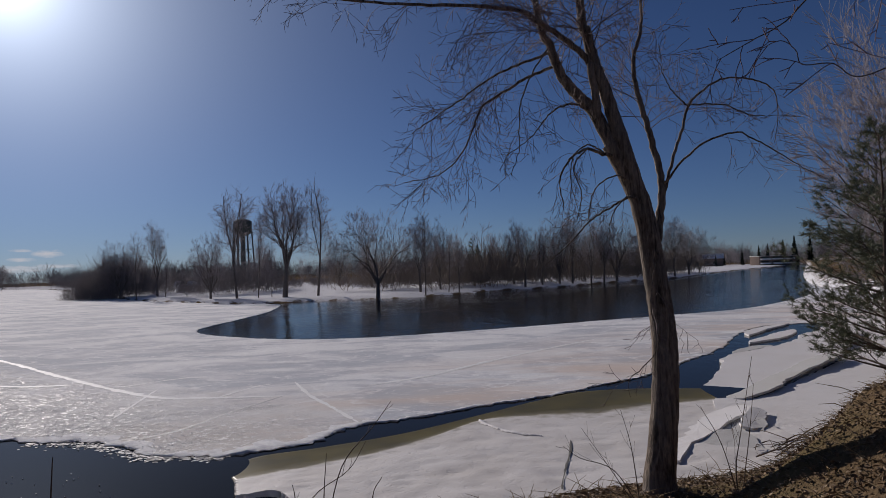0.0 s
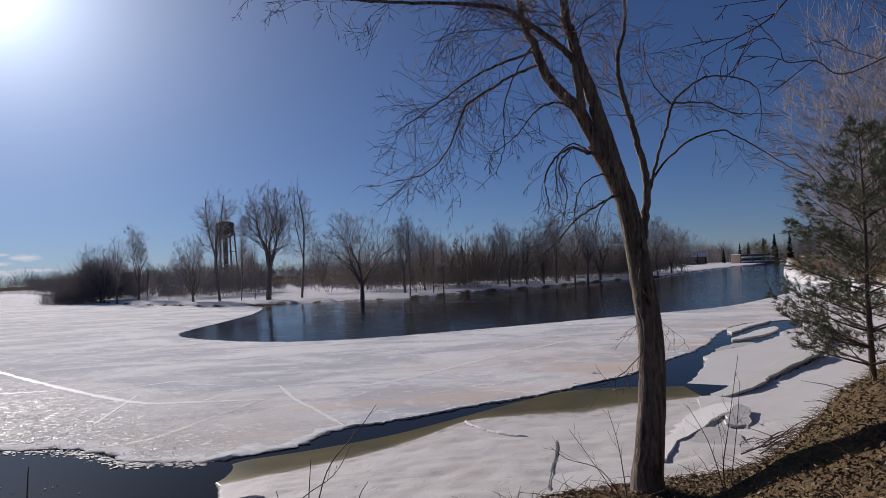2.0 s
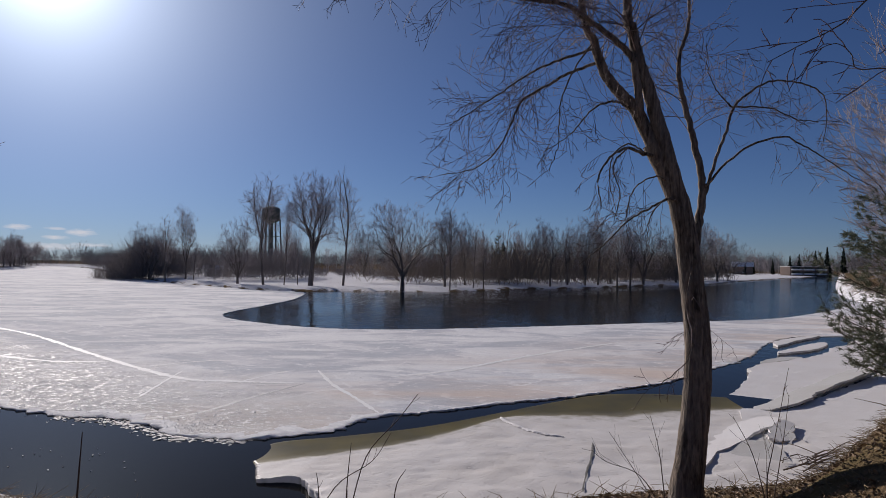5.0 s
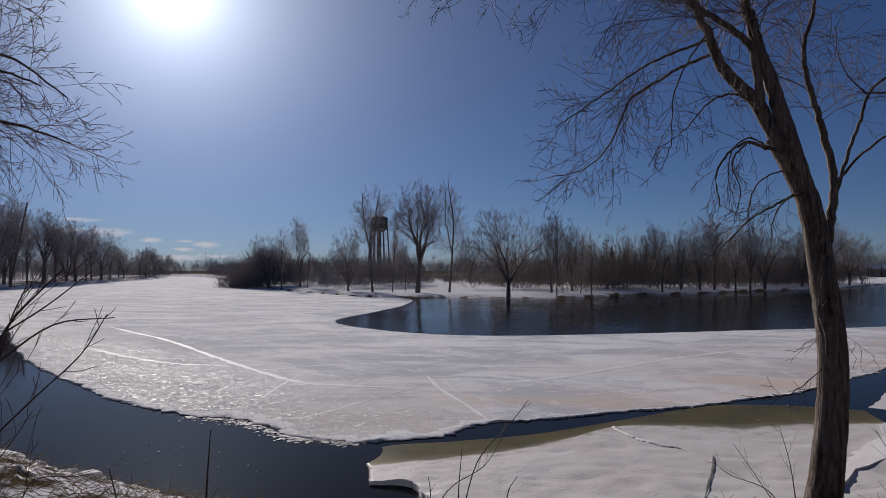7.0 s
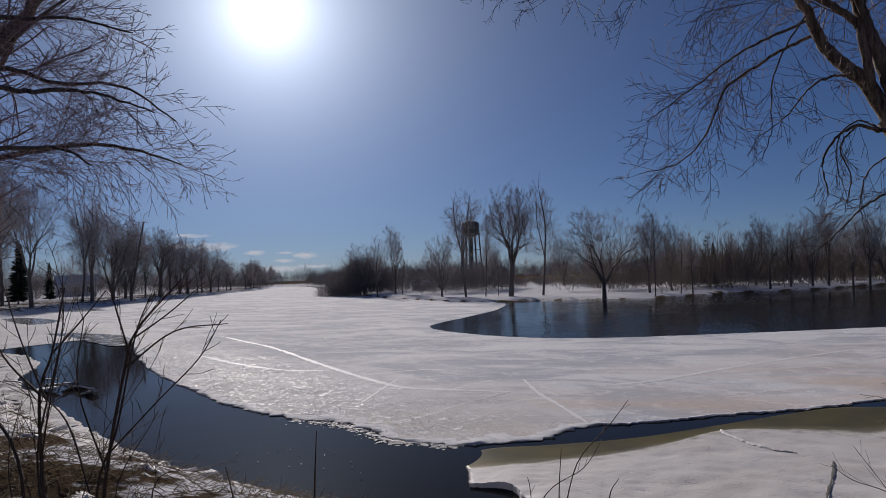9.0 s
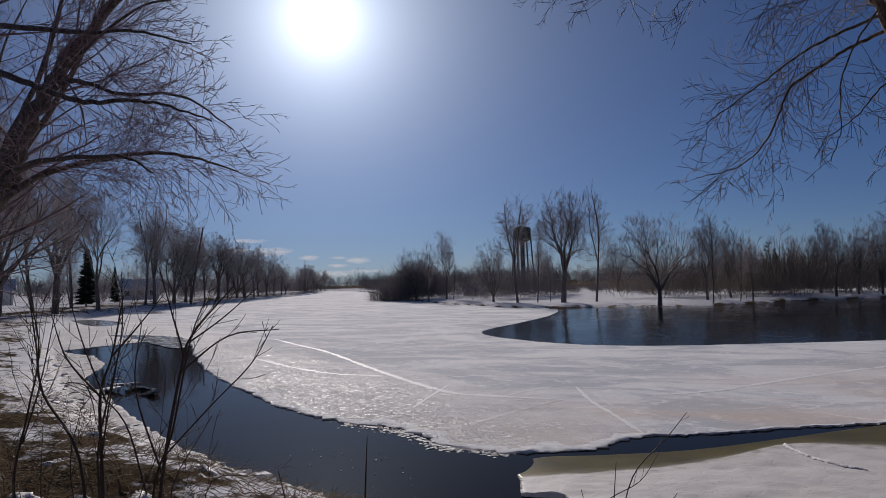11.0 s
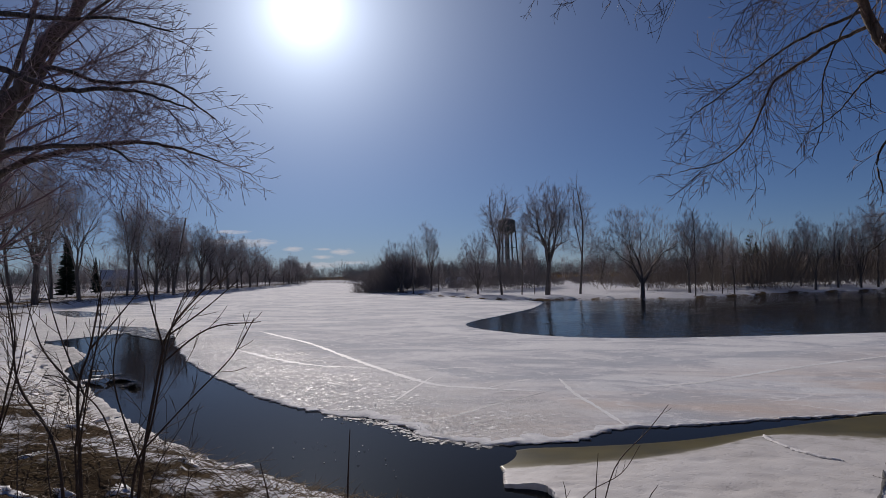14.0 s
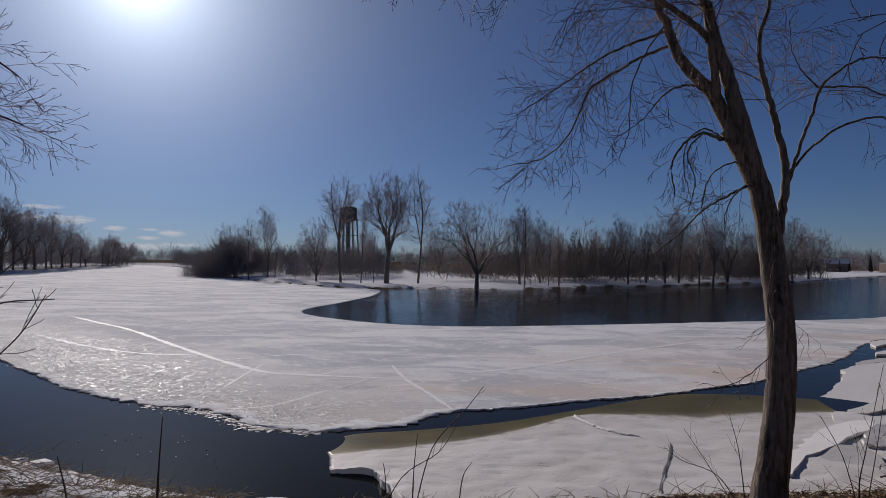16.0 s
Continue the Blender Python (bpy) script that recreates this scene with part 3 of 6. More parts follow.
def pool_rim():
    """A crust of white slush pushed up along the edge of the ice, and loose chips of ice on it."""
    on = [q for q in ICE_EDGE if -27 < q[0] < 8.5 and q[1] - 1.05 * q[0] < 62 and 0.62 * q[0] + 0.78 * q[1] < 24 and 12 < q[1] < 30]
    v, f = [], []
    for k, q in enumerate(on):
        a, b = on[max(0, k - 3)], on[min(len(on) - 1, k + 3)]
        t = unit(b - a)
        m = np.array((-t[1], t[0]))
        w = max(0.05, 0.28 + 0.5 * wobble(q[0], q[1], 0.45, 4) + 0.45 * wobble(q[0], q[1], 2.2, 8)) * (1 if q[0] < -1.5 else 0.35)
        h = 0.004 + 0.012 * max(0, wobble(q[0], q[1], 3.0, 6) + 0.5)
        for s0, z in ((-0.01, 0.017), (0.05, 0.025 + h * 0.3), (0.4, 0.0275 + h * 0.6), (1.0, 0.0245)):
            p = q + m * (w * s0 + RIVER_RNG.normal(0, 0.03))
            v.append((p[0], p[1], z))
    for k in range(len(on) - 1):
        if np.linalg.norm(on[k + 1] - on[k]) < 1.5:
            f += [(4 * k + j, 4 * k + j + 1, 4 * k + j + 5, 4 * k + j + 4) for j in range(3)]
    tagged(face_up(mesh_object("slush_rim", v, f, RIM_SNOW.m)), "crusted white slush along the edge of the ice", "ice", kind="structure")
    rng = np.random.default_rng(17)
    v, f = [], []
    left = [q for q in on if q[0] < -5]
    for k in range(3222):
        q = left[int(rng.integers(0, len(left)))]
        inn = np.array((0.45, 0.89)) * abs(rng.normal(0, 0.9 if k % 3 else 2.4))
        x, y = q + inn + rng.normal(0, 0.15, 2)
        afloat = k >= 3200
        # chips added on open water to stand in for sun sparkles
        if afloat:
            x, y = (-6.4, 11.6) + rng.normal(0, (0.9, 0.5), 2)
        if not afloat and k % 3 and wobble(x, y, 0.9, 2) < -0.15:
            continue
        r = rng.uniform(0.006, 0.017)
        n = Vector((rng.normal(0, 0.16), rng.normal(0, 0.16), 1)).normalized()
        u = n.orthogonal().normalized()
        w = n.cross(u)
        b, a0, c = len(v), rng.uniform(0, 6.28), Vector((x, y, 0.014 if afloat else 0.034 + rng.uniform(0, 0.02)))
        for m in range(5):
            v.append(c + (u * math.cos(a0 + m * 1.257) + w * math.sin(a0 + m * 1.257) * 0.7) * r)
        v.append(c - n * 0.02)
        f.append((b, b + 1, b + 2, b + 3, b + 4))
        f += [(b + (m + 1) % 5, b + m, b + 5) for m in range(5)]
    tagged(mesh_object("ice_crystals", v, f, CRYSTAL, smooth=False), "glittering loose chips of melting ice, a few added as sparkles on water", "ice", kind="stuff")


pool_rim()


def crumbled_fringe():
    """Small wet plates broken off the edge of the ice, with dark water between them."""
    rng = np.random.default_rng(19)
    line = smooth_path([(-8.6, 14.6), (-7.08, 14.28), (-6.3, 13.75), (-5.45, 13.2), (-4.95, 13.1), (-4.0, 13.0)], 30)
    v, f = [], []
    for k in range(520):
        q = line[int(rng.integers(0, len(line)))] + np.array((-0.45, -0.89)) * (abs(rng.normal(0, 0.16)) - 0.04) + rng.normal(0, 0.03, 2)
        n, r, a0 = int(rng.integers(4, 7)), rng.uniform(0.012, 0.05), rng.uniform(0, 6.28)
        tx, ty, z = rng.normal(0, 0.08), rng.normal(0, 0.08), rng.uniform(0.003, 0.014)
        b = len(v)
        for lift in (0.0, -0.015):
            for m in range(n):
                a = a0 + 6.283 * m / n
                x, y = r * math.cos(a) * rng.uniform(0.7, 1.2), r * math.sin(a) * rng.uniform(0.5, 1.0)
                v.append((q[0] + x, q[1] + y, z + x * tx + y * ty + lift))
        f.append(tuple(range(b, b + n)))
        f += [(b + m, b + n + m, b + n + (m + 1) % n, b + (m + 1) % n) for m in range(n)]
    tagged(mesh_object("ice_crumbs", v, f, CLEAR_ICE, smooth=False), "wet grey crumbs of ice afloat along the edge of the sheet", "ice", kind="stuff")


crumbled_fringe()


def near_shelf():
    """Shore-fast ice in front of the bank, sinking under water along its outer rim."""
    rim = smooth_path([(-3.88, 12.4), (-3.4, 13.05), (-2.4, 13.5), (-0.85, 14.4), (0.7, 15.8), (2.3, 17.35), (3.5, 18.3), (5.0, 18.5), (6.6, 18.2)], 14)
    lip = smooth_path([(-3.4, 11.5), (-2.55, 11.85), (-1.2, 12.75), (-0.25, 13.75), (0.75, 15.05), (1.8, 15.3), (3.2, 15.3), (4.9, 16.0), (6.4, 16.4)], 14)
    foot = smooth_path([(-3.12, 10.68), (-2.5, 10.66), (-2.1, 10.0), (-1.3, 8.9), (0.8, 8.7), (2.0, 9.0), (3.4, 9.5), (4.8, 10.5), (6.1, 12.0)], 14)
    cols, rows = len(rim), 84
    pits = [(x, y, r, d) for x, y, r, d in zip(RIVER_RNG.uniform(-2.5, 5.5, 520), RIVER_RNG.uniform(9.5, 16.0, 520), RIVER_RNG.uniform(0.06, 0.15, 520), RIVER_RNG.uniform(0.004, 0.018, 520))]
    px, py, pr, pd = (np.array(c) for c in zip(*pits))
    v, wet = [], []
    for i in range(cols):
        for j in range(rows):
            s = j / (rows - 1)
            if s < 0.35:
                q = rim[i] + (lip[i] - rim[i]) * (s / 0.35)
                z, w = 0.006 + 0.055 * (s / 0.35) ** 2, 1.0 - 0.8 * (s / 0.35) ** 2.0
            else:
                q = lip[i] + (foot[i] - lip[i]) * ((s - 0.35) / 0.65)
                z, w = 0.061 + (0.02 + 0.1 * min(1.0, i / 40)) * ((s - 0.35) / 0.65), 0.2 * max(0, 1 - (s - 0.35) * 4)
                near = np.exp(-(((px - q[0]) / 1.3) ** 2 + (py - q[1]) ** 2) / pr ** 2)
                z -= min(1.0, (s - 0.35) * 8) * min(0.05, float((near * pd).sum()))
            z += (0.006 + 0.014 * (s > 0.35)) * s * (wobble(q[0], q[1], 1.3) + 0.7 * wobble(q[0], q[1], 4.0, 2))
            z -= 0.035 * max(0.0, 1 - i / 14) ** 1.5
            if j == 0:
                q, z = q + np.array((RIVER_RNG.normal(0, 0.03), RIVER_RNG.normal(0, 0.03))), -0.08
            if j >= rows - 3 or i == 0 and s > 0.35:
                q = q + RIVER_RNG.normal(0, 0.012, 2)
            v.append((q[0], q[1], z))
            wet.append(w)
    f = [(i * rows + j, i * rows + j + 1, (i + 1) * rows + j + 1, (i + 1) * rows + j) for i in range(cols - 1) for j in range(rows - 1)]
    # broken upright face at the tip and along the foot, going down into the water
    brink = list(range(rows)) + [i * rows + rows - 1 for i in range(1, cols)]
    base = len(v)
    for k in brink:
        v.append((v[k][0] + 0.01, v[k][1] + 0.01, -0.1))
        wet.append(wet[k])
    f += [(brink[k + 1], brink[k], base + k, base + k + 1) for k in range(len(brink) - 1)]
    ob = face_up(mesh_object("shelf_ice", v, f, SHELF))
    ob.data.attributes.new("wet", "FLOAT", "POINT").data.foreach_set("value", np.array(wet, np.float32))
    tagged(ob, "shore ice, olive and flooded at its rim, snowy inland", "ice", kind="structure")
    return np.array(v[:base])


SHELF_TOP = near_shelf()


def shelf_z(q):
    """Height of the shore ice at a place."""
    d = (SHELF_TOP[:, 0] - q[0]) ** 2 + (SHELF_TOP[:, 1] - q[1]) ** 2
    return float(SHELF_TOP[np.argsort(d)[:4], 2].max()) + 0.01


def snow_line(name, pts, width, label, level=0.0285, high=0.35, material=None):
    """A healed crack filled with snow, a low uneven ridge on the ice."""
    p = smooth_path(pts, 22)
    t = np.gradient(p, axis=0)
    t /= np.linalg.norm(t, axis=1, keepdims=True)
    nrm = np.stack([-t[:, 1], t[:, 0]], 1)
    v = []
    for k, (q, m) in enumerate(zip(p, nrm)):
        end = min(1, 8 * min(k, len(p) - 1 - k) / len(p) + 0.3)
        w = width * end * (1 + 0.6 * wobble(q[0], q[1], 2.0, 7) + RIVER_RNG.normal(0, 0.15))
        for s, h in ((-1, -0.004), (-0.4, 0.007), (0.4, 0.008), (1, -0.004)):
            v.append((*(q + m * w * (s * 0.5 + RIVER_RNG.normal(0, 0.07))), (level if level else shelf_z(q)) + (h + RIVER_RNG.normal(0, 0.0015)) * high))
    f = [(4 * i + j, 4 * i + j + 1, 4 * i + j + 5, 4 * i + j + 4) for i in range(len(p) - 1) for j in range(3)]
    return tagged(face_up(mesh_object(name, v, f, material or CRACK_SNOW)), label, "ice crack", "cracks in the ice", "structure")


CRACK = "healed crack in the ice filled with white snow"
snow_line("ice_crack", [(-26.5, 35.5), (-22.4, 32.2), (-18.4, 29.0), (-12.3, 23.1), (-8.2, 19.5), (-6.6, 19.05), (-4.4, 18.95)], 0.22, CRACK)
snow_line("ice_crack", [(-21.2, 26.5), (-16.4, 23.4), (-13.5, 22.1), (-11.6, 22.1)], 0.2, CRACK)
snow_line("ice_crack", [(-7.86, 16.6), (-8.2, 18.6), (-8.54, 20.8)], 0.07, CRACK)
snow_line("ice_crack", [(-4.57, 21.25), (-3.65, 18.9), (-2.83, 17.3), (-1.9, 15.4)], 0.11, CRACK)
snow_line("ice_crack", [(-2.2, 20.2), (-0.5, 21.6), (0.6, 23.1), (2.8, 26.0), (6.5, 30.2)], 0.2, CRACK)
snow_line("ice_crack", [(-10.1, 21.2), (-9.0, 22.4), (-8.2, 23.0)], 0.12, CRACK)
snow_line("ice_crack", [(-6.2, 19.0), (-5.6, 20.6), (-5.2, 21.0)], 0.1, CRACK)
snow_line("ice_ridge", [(0.72, 15.07), (0.86, 14.6), (1.31, 13.85), (1.81, 13.41)], 0.09, "thin raised rim of a snow-covered ice plate", 0.0, 1.6, SNOW)
SEAM_ICE = snow_material("seam_ice", (0.42, 0.42, 0.43), 0.3)
snow_line("ice_crack", [(-4.4, 18.9), (-5.2, 16.8), (-5.85, 15.0), (-6.8, 14.4)], 0.1, "dark wet seam between two plates of ice", 0.0272, 0.15, SEAM_ICE)
# flat strip laid on the ice; the groove's shade is only its colour
GROOVE_SHADE = snow_material("groove_shade_ice", (0.16, 0.155, 0.14), 0.4)
snow_line("ice_crack", [(2.28, 13.0), (2.15, 12.3), (1.95, 11.5), (1.72, 10.6), (1.62, 10.1)], 0.035, "dark strip painted as a shaded groove across the shore ice", 0.0, 0.2, GROOVE_SHADE)


WET_ICE = Mat("wet_ice", 0.12, 0.4)
WET_ICE.color(WET_ICE.mix(WET_ICE.noise(0.8, 4), (0.09, 0.09, 0.085), (0.2, 0.195, 0.185)))
WET_ICE.rough(WET_ICE.ramp(WET_ICE.noise(2.5, 3), (0.4, 0.1), (0.65, 0.4)))


def melt_puddle(outline):
    edge = ragged(outline, RIVER_RNG, 0.3, 0.08, 6)
    bm = bmesh.new()
    vs = [bm.verts.new((x, y, 0.0285)) for x, y in edge]
    es = [bm.edges.new((a, b)) for a, b in zip(vs, vs[1:] + vs[:1])]
    bmesh.ops.triangle_fill(bm, edges=es, use_beauty=True)
    ob = link_bm("melt_puddle", bm, WET_ICE.m, "dark meltwater lying on the ice", "puddle", "puddles on the ice", "structure")
    face_up(ob)


for outline in ([(-69.7, 55.0), (-54.9, 46.1), (-56.7, 51.2), (-67.5, 56.5)],
                [(-42.7, 37.0), (-36.6, 34.1), (-29.2, 29.7), (-28.9, 30.9), (-34.2, 35.7), (-39.6, 37.4)],
                [(-93.1, 78.8), (-76.4, 69.8), (-73.0, 73.0), (-88.7, 80.9)]):
    melt_puddle(outline)


# ---------------------------------------------------------------- trees
def crown_room(p, height, centre, half, radius):
    """How far out of its oval crown a point is: 0 at the heart, 1 at the outline."""
    return math.sqrt((p[0] ** 2 + p[1] ** 2) / radius ** 2 + ((p[2] - centre) / half) ** 2)


def bare_tree_mesh(seed, height, spread, trunk_r, forks, kind="round"):
    """Trunk and crown of a leafless tree standing at the origin, its twigs ending on an oval outline."""
    rng = np.random.default_rng(seed)
    wood, fine = Tubes(), Tubes()
    thin = height * 0.0012
    low = {"round": 0.2, "tall": 0.22, "shrub": -0.25}[kind]
    centre, half = height * (low + 1.0) / 2, height * (1.0 - low) / 2
    radius = spread * height
    leaders = []

    def grow(start, way, most, pull, steps, wander):
        pts, d, step = [np.array(start, float)], unit(np.array(way, float)), most / steps
        for _ in range(steps):
            d = unit(d + rng.normal(0, wander, 3) + np.array((0, 0, pull)))
            pts.append(pts[-1] + d * step)
            if len(pts) > 2 and crown_room(pts[-1], height, centre, half, radius) > 1.0 and pts[-1][2] > centre * 0.5:
                break
        return np.array(pts)

    if kind == "shrub":
        for k in range(forks):
            a, lean = rng.uniform(0, 6.28), abs(rng.normal(0, 0.6))
            p = grow((rng.normal(0, 0.5), rng.normal(0, 0.5), -0.2), (math.cos(a) * lean, math.sin(a) * lean, 1), height * 1.1, 0.03, 9, 0.08)
            wood.add(p, np.linspace(trunk_r * 0.3, trunk_r * 0.08, len(p)), 3)
            leaders.append((p, trunk_r * 0.3, 0.1))
    else:
        bole_h = height * rng.uniform(0.2, 0.32) if kind == "round" else height * 0.4
        bole = shoot(rng, (0, 0, -0.3), (rng.normal(0, 0.05), rng.normal(0, 0.05), 1), bole_h + 0.3, 0.03, 0.02, 6)
        wood.add(bole, np.linspace(trunk_r * 1.25, trunk_r * 0.85, len(bole)), 7)
        if kind == "tall":
            leaders.append((bole, trunk_r, 0.6))
        for k in range(forks):
            a = 2 * math.pi * (k + 0.7 * rng.random()) / forks
            lean = 0.06 if k == 0 else (rng.uniform(0.45, 0.95) if kind == "round" else rng.uniform(0.15, 0.3))
            foot = bole[-1] if k < 2 else bole[-2] + (bole[-1] - bole[-2]) * rng.random()
            p = grow(foot, (math.cos(a) * lean, math.sin(a) * lean, 1), height * 0.95, 0.035, 12, 0.05)
            wood.add(p, np.linspace(trunk_r * (0.75 if k == 0 else 0.5), thin * 2, len(p)), 5)
            leaders.append((p, trunk_r * 0.5, 0.06))
    for p, r, first in leaders:
        n = max(4, int(np.linalg.norm(np.diff(p, axis=0), axis=1).sum() / height * (25 if kind != "shrub" else 9)))
        for k in range(n):
            q = first + (1 - first) * (k + rng.random()) / n
            i = min(int(q * (len(p) - 1)), len(p) - 2)
            at = p[i] + (p[i + 1] - p[i]) * (q * (len(p) - 1) - i)
            room = max(0.12, 1.0 - crown_room(at, height, centre, half, radius))
            way = sideways(rng, p[i + 1] - p[i], rng.uniform(34, 72))
            if at[0] ** 2 + at[1] ** 2 > 0.05 * radius ** 2:
                way = unit(way + 0.35 * unit(np.array((at[0], at[1], 0.0))))
            b = grow(at, way, radius * (0.3 + 1.1 * room) * rng.uniform(0.75, 1.15), 0.045, 5, 0.11)
            rr = max(thin * 1.3, r * (1 - 0.75 * q) * 0.4)
            wood.add(b, np.linspace(rr, thin * 0.9, len(b)), 3)
            ln = np.linalg.norm(np.diff(b, axis=0), axis=1).sum()
            for m in range(max(3, int(ln / height * (78 if kind != "shrub" else 20)))):
                u = 0.12 + 0.88 * rng.random()
                h = min(int(u * (len(b) - 1)), len(b) - 2)
                c = shoot(rng, b[h] + (b[h + 1] - b[h]) * (u * (len(b) - 1) - h), sideways(rng, b[h + 1] - b[h], rng.uniform(22, 62)), height * rng.uniform(0.04, 0.105), 0.12, 0.07, 2)
                fine.add(c, (thin, thin * 0.85, thin * 0.6), 3)
                for w in range(2):
                    g = c[1] + (c[2] - c[1]) * rng.random() if w else c[2]
                    e = g + unit(sideways(rng, c[2] - c[1], rng.uniform(12, 45)) + np.array((0, 0, 0.15))) * height * rng.uniform(0.025, 0.06)
                    fine.add((g, e), (thin * 0.75, thin * 0.5), 3)
    return wood, fine


def forking_tree_mesh(seed, height, spread, trunk_r, bole, stems, lean):
    """A leafless tree that forks again and again up to a rounded outline of fine upswept twigs."""
    rng = np.random.default_rng(seed)
    wood, fine = Tubes(), Tubes()
    low = bole * 0.75
    centre, half, radius = height * (low + 1.0) / 2, height * (1.0 - low) / 2, spread * height
    thin = 0.0075 * height / 10

    def limb(start, way, length, r, level):
        pts, d = [start], unit(way)
        steps = 3 if level < 3 else 2 if level < 5 else 1
        for _ in range(steps):
            d = unit(d + rng.normal(0, 0.075, 3) + np.array((0, 0, 0.05)))
            pts.append(pts[-1] + d * length / steps)
            if level > 1 and crown_room(pts[-1], height, centre, half, radius) > 1.0:
                break
        p = np.array(pts)
        tip = max(thin * 0.8, r * 0.72)
        (wood if r > thin * 2.2 else fine).add(p, np.linspace(max(thin, r), tip, len(p)), 5 if level == 0 else 3)
        if level >= 6 or len(p) < steps + 1:
            return
        for c in range(3 if rng.random() < 0.35 or level == 5 else 2):
            limb(p[-1], sideways(rng, d, rng.uniform(12, 36)), length * rng.uniform(0.66, 0.9), tip * 0.74, level + 1)
        for _ in range(2 if level < 2 else 1):
            i = int(rng.integers(1, len(p)))
            limb(p[i], sideways(rng, d, rng.uniform(34, 62)), length * rng.uniform(0.5, 0.8), tip * 0.45, min(6, level + 1 + (level > 0)))

    trunk = shoot(rng, (0, 0, -0.3), (rng.normal(0, 0.05), rng.normal(0, 0.05), 1), bole * height + 0.3, 0.03, 0.02, 5)
    wood.add(trunk, np.linspace(trunk_r * 1.7, trunk_r * 1.15, len(trunk)), 8)
    for k in range(stems):
        a, q = 6.283 * (k + 0.6 * rng.random()) / stems, lean * rng.uniform(0.6, 1.2) * (0.25 if k == 0 and stems > 3 else 1)
        limb(trunk[-1 - (k % 2)], np.array((math.cos(a) * q, math.sin(a) * q, 1.0)), height * (1 - bole) * rng.uniform(0.2, 0.28), trunk_r * 0.8, 0)
    return wood, fine


def forking_tree(seed, spread, trunk_r, bole, stems, lean, label):
    wood, fine = forking_tree_mesh(seed, 10, spread, trunk_r, bole, stems, lean)
    v = np.concatenate(fine.v)
    grow = np.array((1, 1, 0)) * spread * 10 / np.percentile(np.hypot(v[:, 0], v[:, 1]), 97) + np.array((0, 0, 1)) * 10 / np.percentile(v[:, 2], 99.5)
    for t in (wood, fine):
        t.v = [q * grow for q in t.v]
    top = tagged(new("bare_tree"), label, "tree")
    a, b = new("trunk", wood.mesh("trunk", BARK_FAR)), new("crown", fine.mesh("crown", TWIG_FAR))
    a.parent = b.parent = top
    tagged(b, "bare crown of fine twigs")
    return top


def tree_thing(name, seed, height, spread, trunk_r, forks, kind, label, category, bark=None, twig=None):
    wood, fine = bare_tree_mesh(seed, height, spread, trunk_r, forks, kind)
    top = tagged(new(name), label, category)
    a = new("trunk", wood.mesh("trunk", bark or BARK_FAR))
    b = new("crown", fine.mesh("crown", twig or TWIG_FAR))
    a.parent = b.parent = top
    tagged(b, "bare crown of fine twigs")
    return top


def plant(models, spots, group, rng, on=None):
    """Copies of a few model trees at (x, y, height, kind, half width over height) spots; the models' own height is ten metres."""
    for k, (x, y, h, kind, *wide) in enumerate(spots):
        m = k % len(models[kind])
        z = (ground_z(x, y) if on is None else on) - 0.05
        c = copy_thing(models[kind][m], pose(x, y, z, 0, 0, rng.uniform(0, 360)))
        s = h / 10.0
        w = s * (wide[0] / SPREADS[kind][m] if wide else 1.0)
        c.matrix_basis = c.matrix_basis @ Matrix.Diagonal((w, w, s, 1))
        tagged(c, group=group)


SPREADS = {"r": (0.36, 0.4, 0.33), "t": (0.17, 0.2, 0.15), "o": (0.2, 0.22), "v": (0.27,), "s": (0.55, 0.65)}
MODELS = {
    "r": [forking_tree(10 + k, SPREADS["r"][k], 0.17, (0.1, 0.16, 0.13)[k], (6, 5, 6)[k], (0.75, 0.85, 0.7)[k], "leafless spreading tree with a grey-brown trunk") for k in range(3)],
    "t": [tree_thing("bare_tree", 20 + k, 10, SPREADS["t"][k], 0.11, (3, 4, 3)[k], "tall", "tall slender leafless tree with short upswept limbs", "tree") for k in range(3)],
    "o": [forking_tree(40 + k, SPREADS["o"][k], 0.14, (0.22, 0.26)[k], (4, 5)[k], 0.42, "tall leafless tree with an oval crown of fine twigs") for k in range(2)],
    "v": [forking_tree(46, 0.27, 0.19, 0.3, 6, 0.6, "big tall leafless tree with a broad vase-shaped crown")],
    "s": [tree_thing("bare_shrub", 30 + k, 10, SPREADS["s"][k], 0.18, 14, "shrub", "many-stemmed leafless shrub, dense and dark", "shrub") for k in range(2)],
}
PLANT_RNG = np.random.default_rng(77)
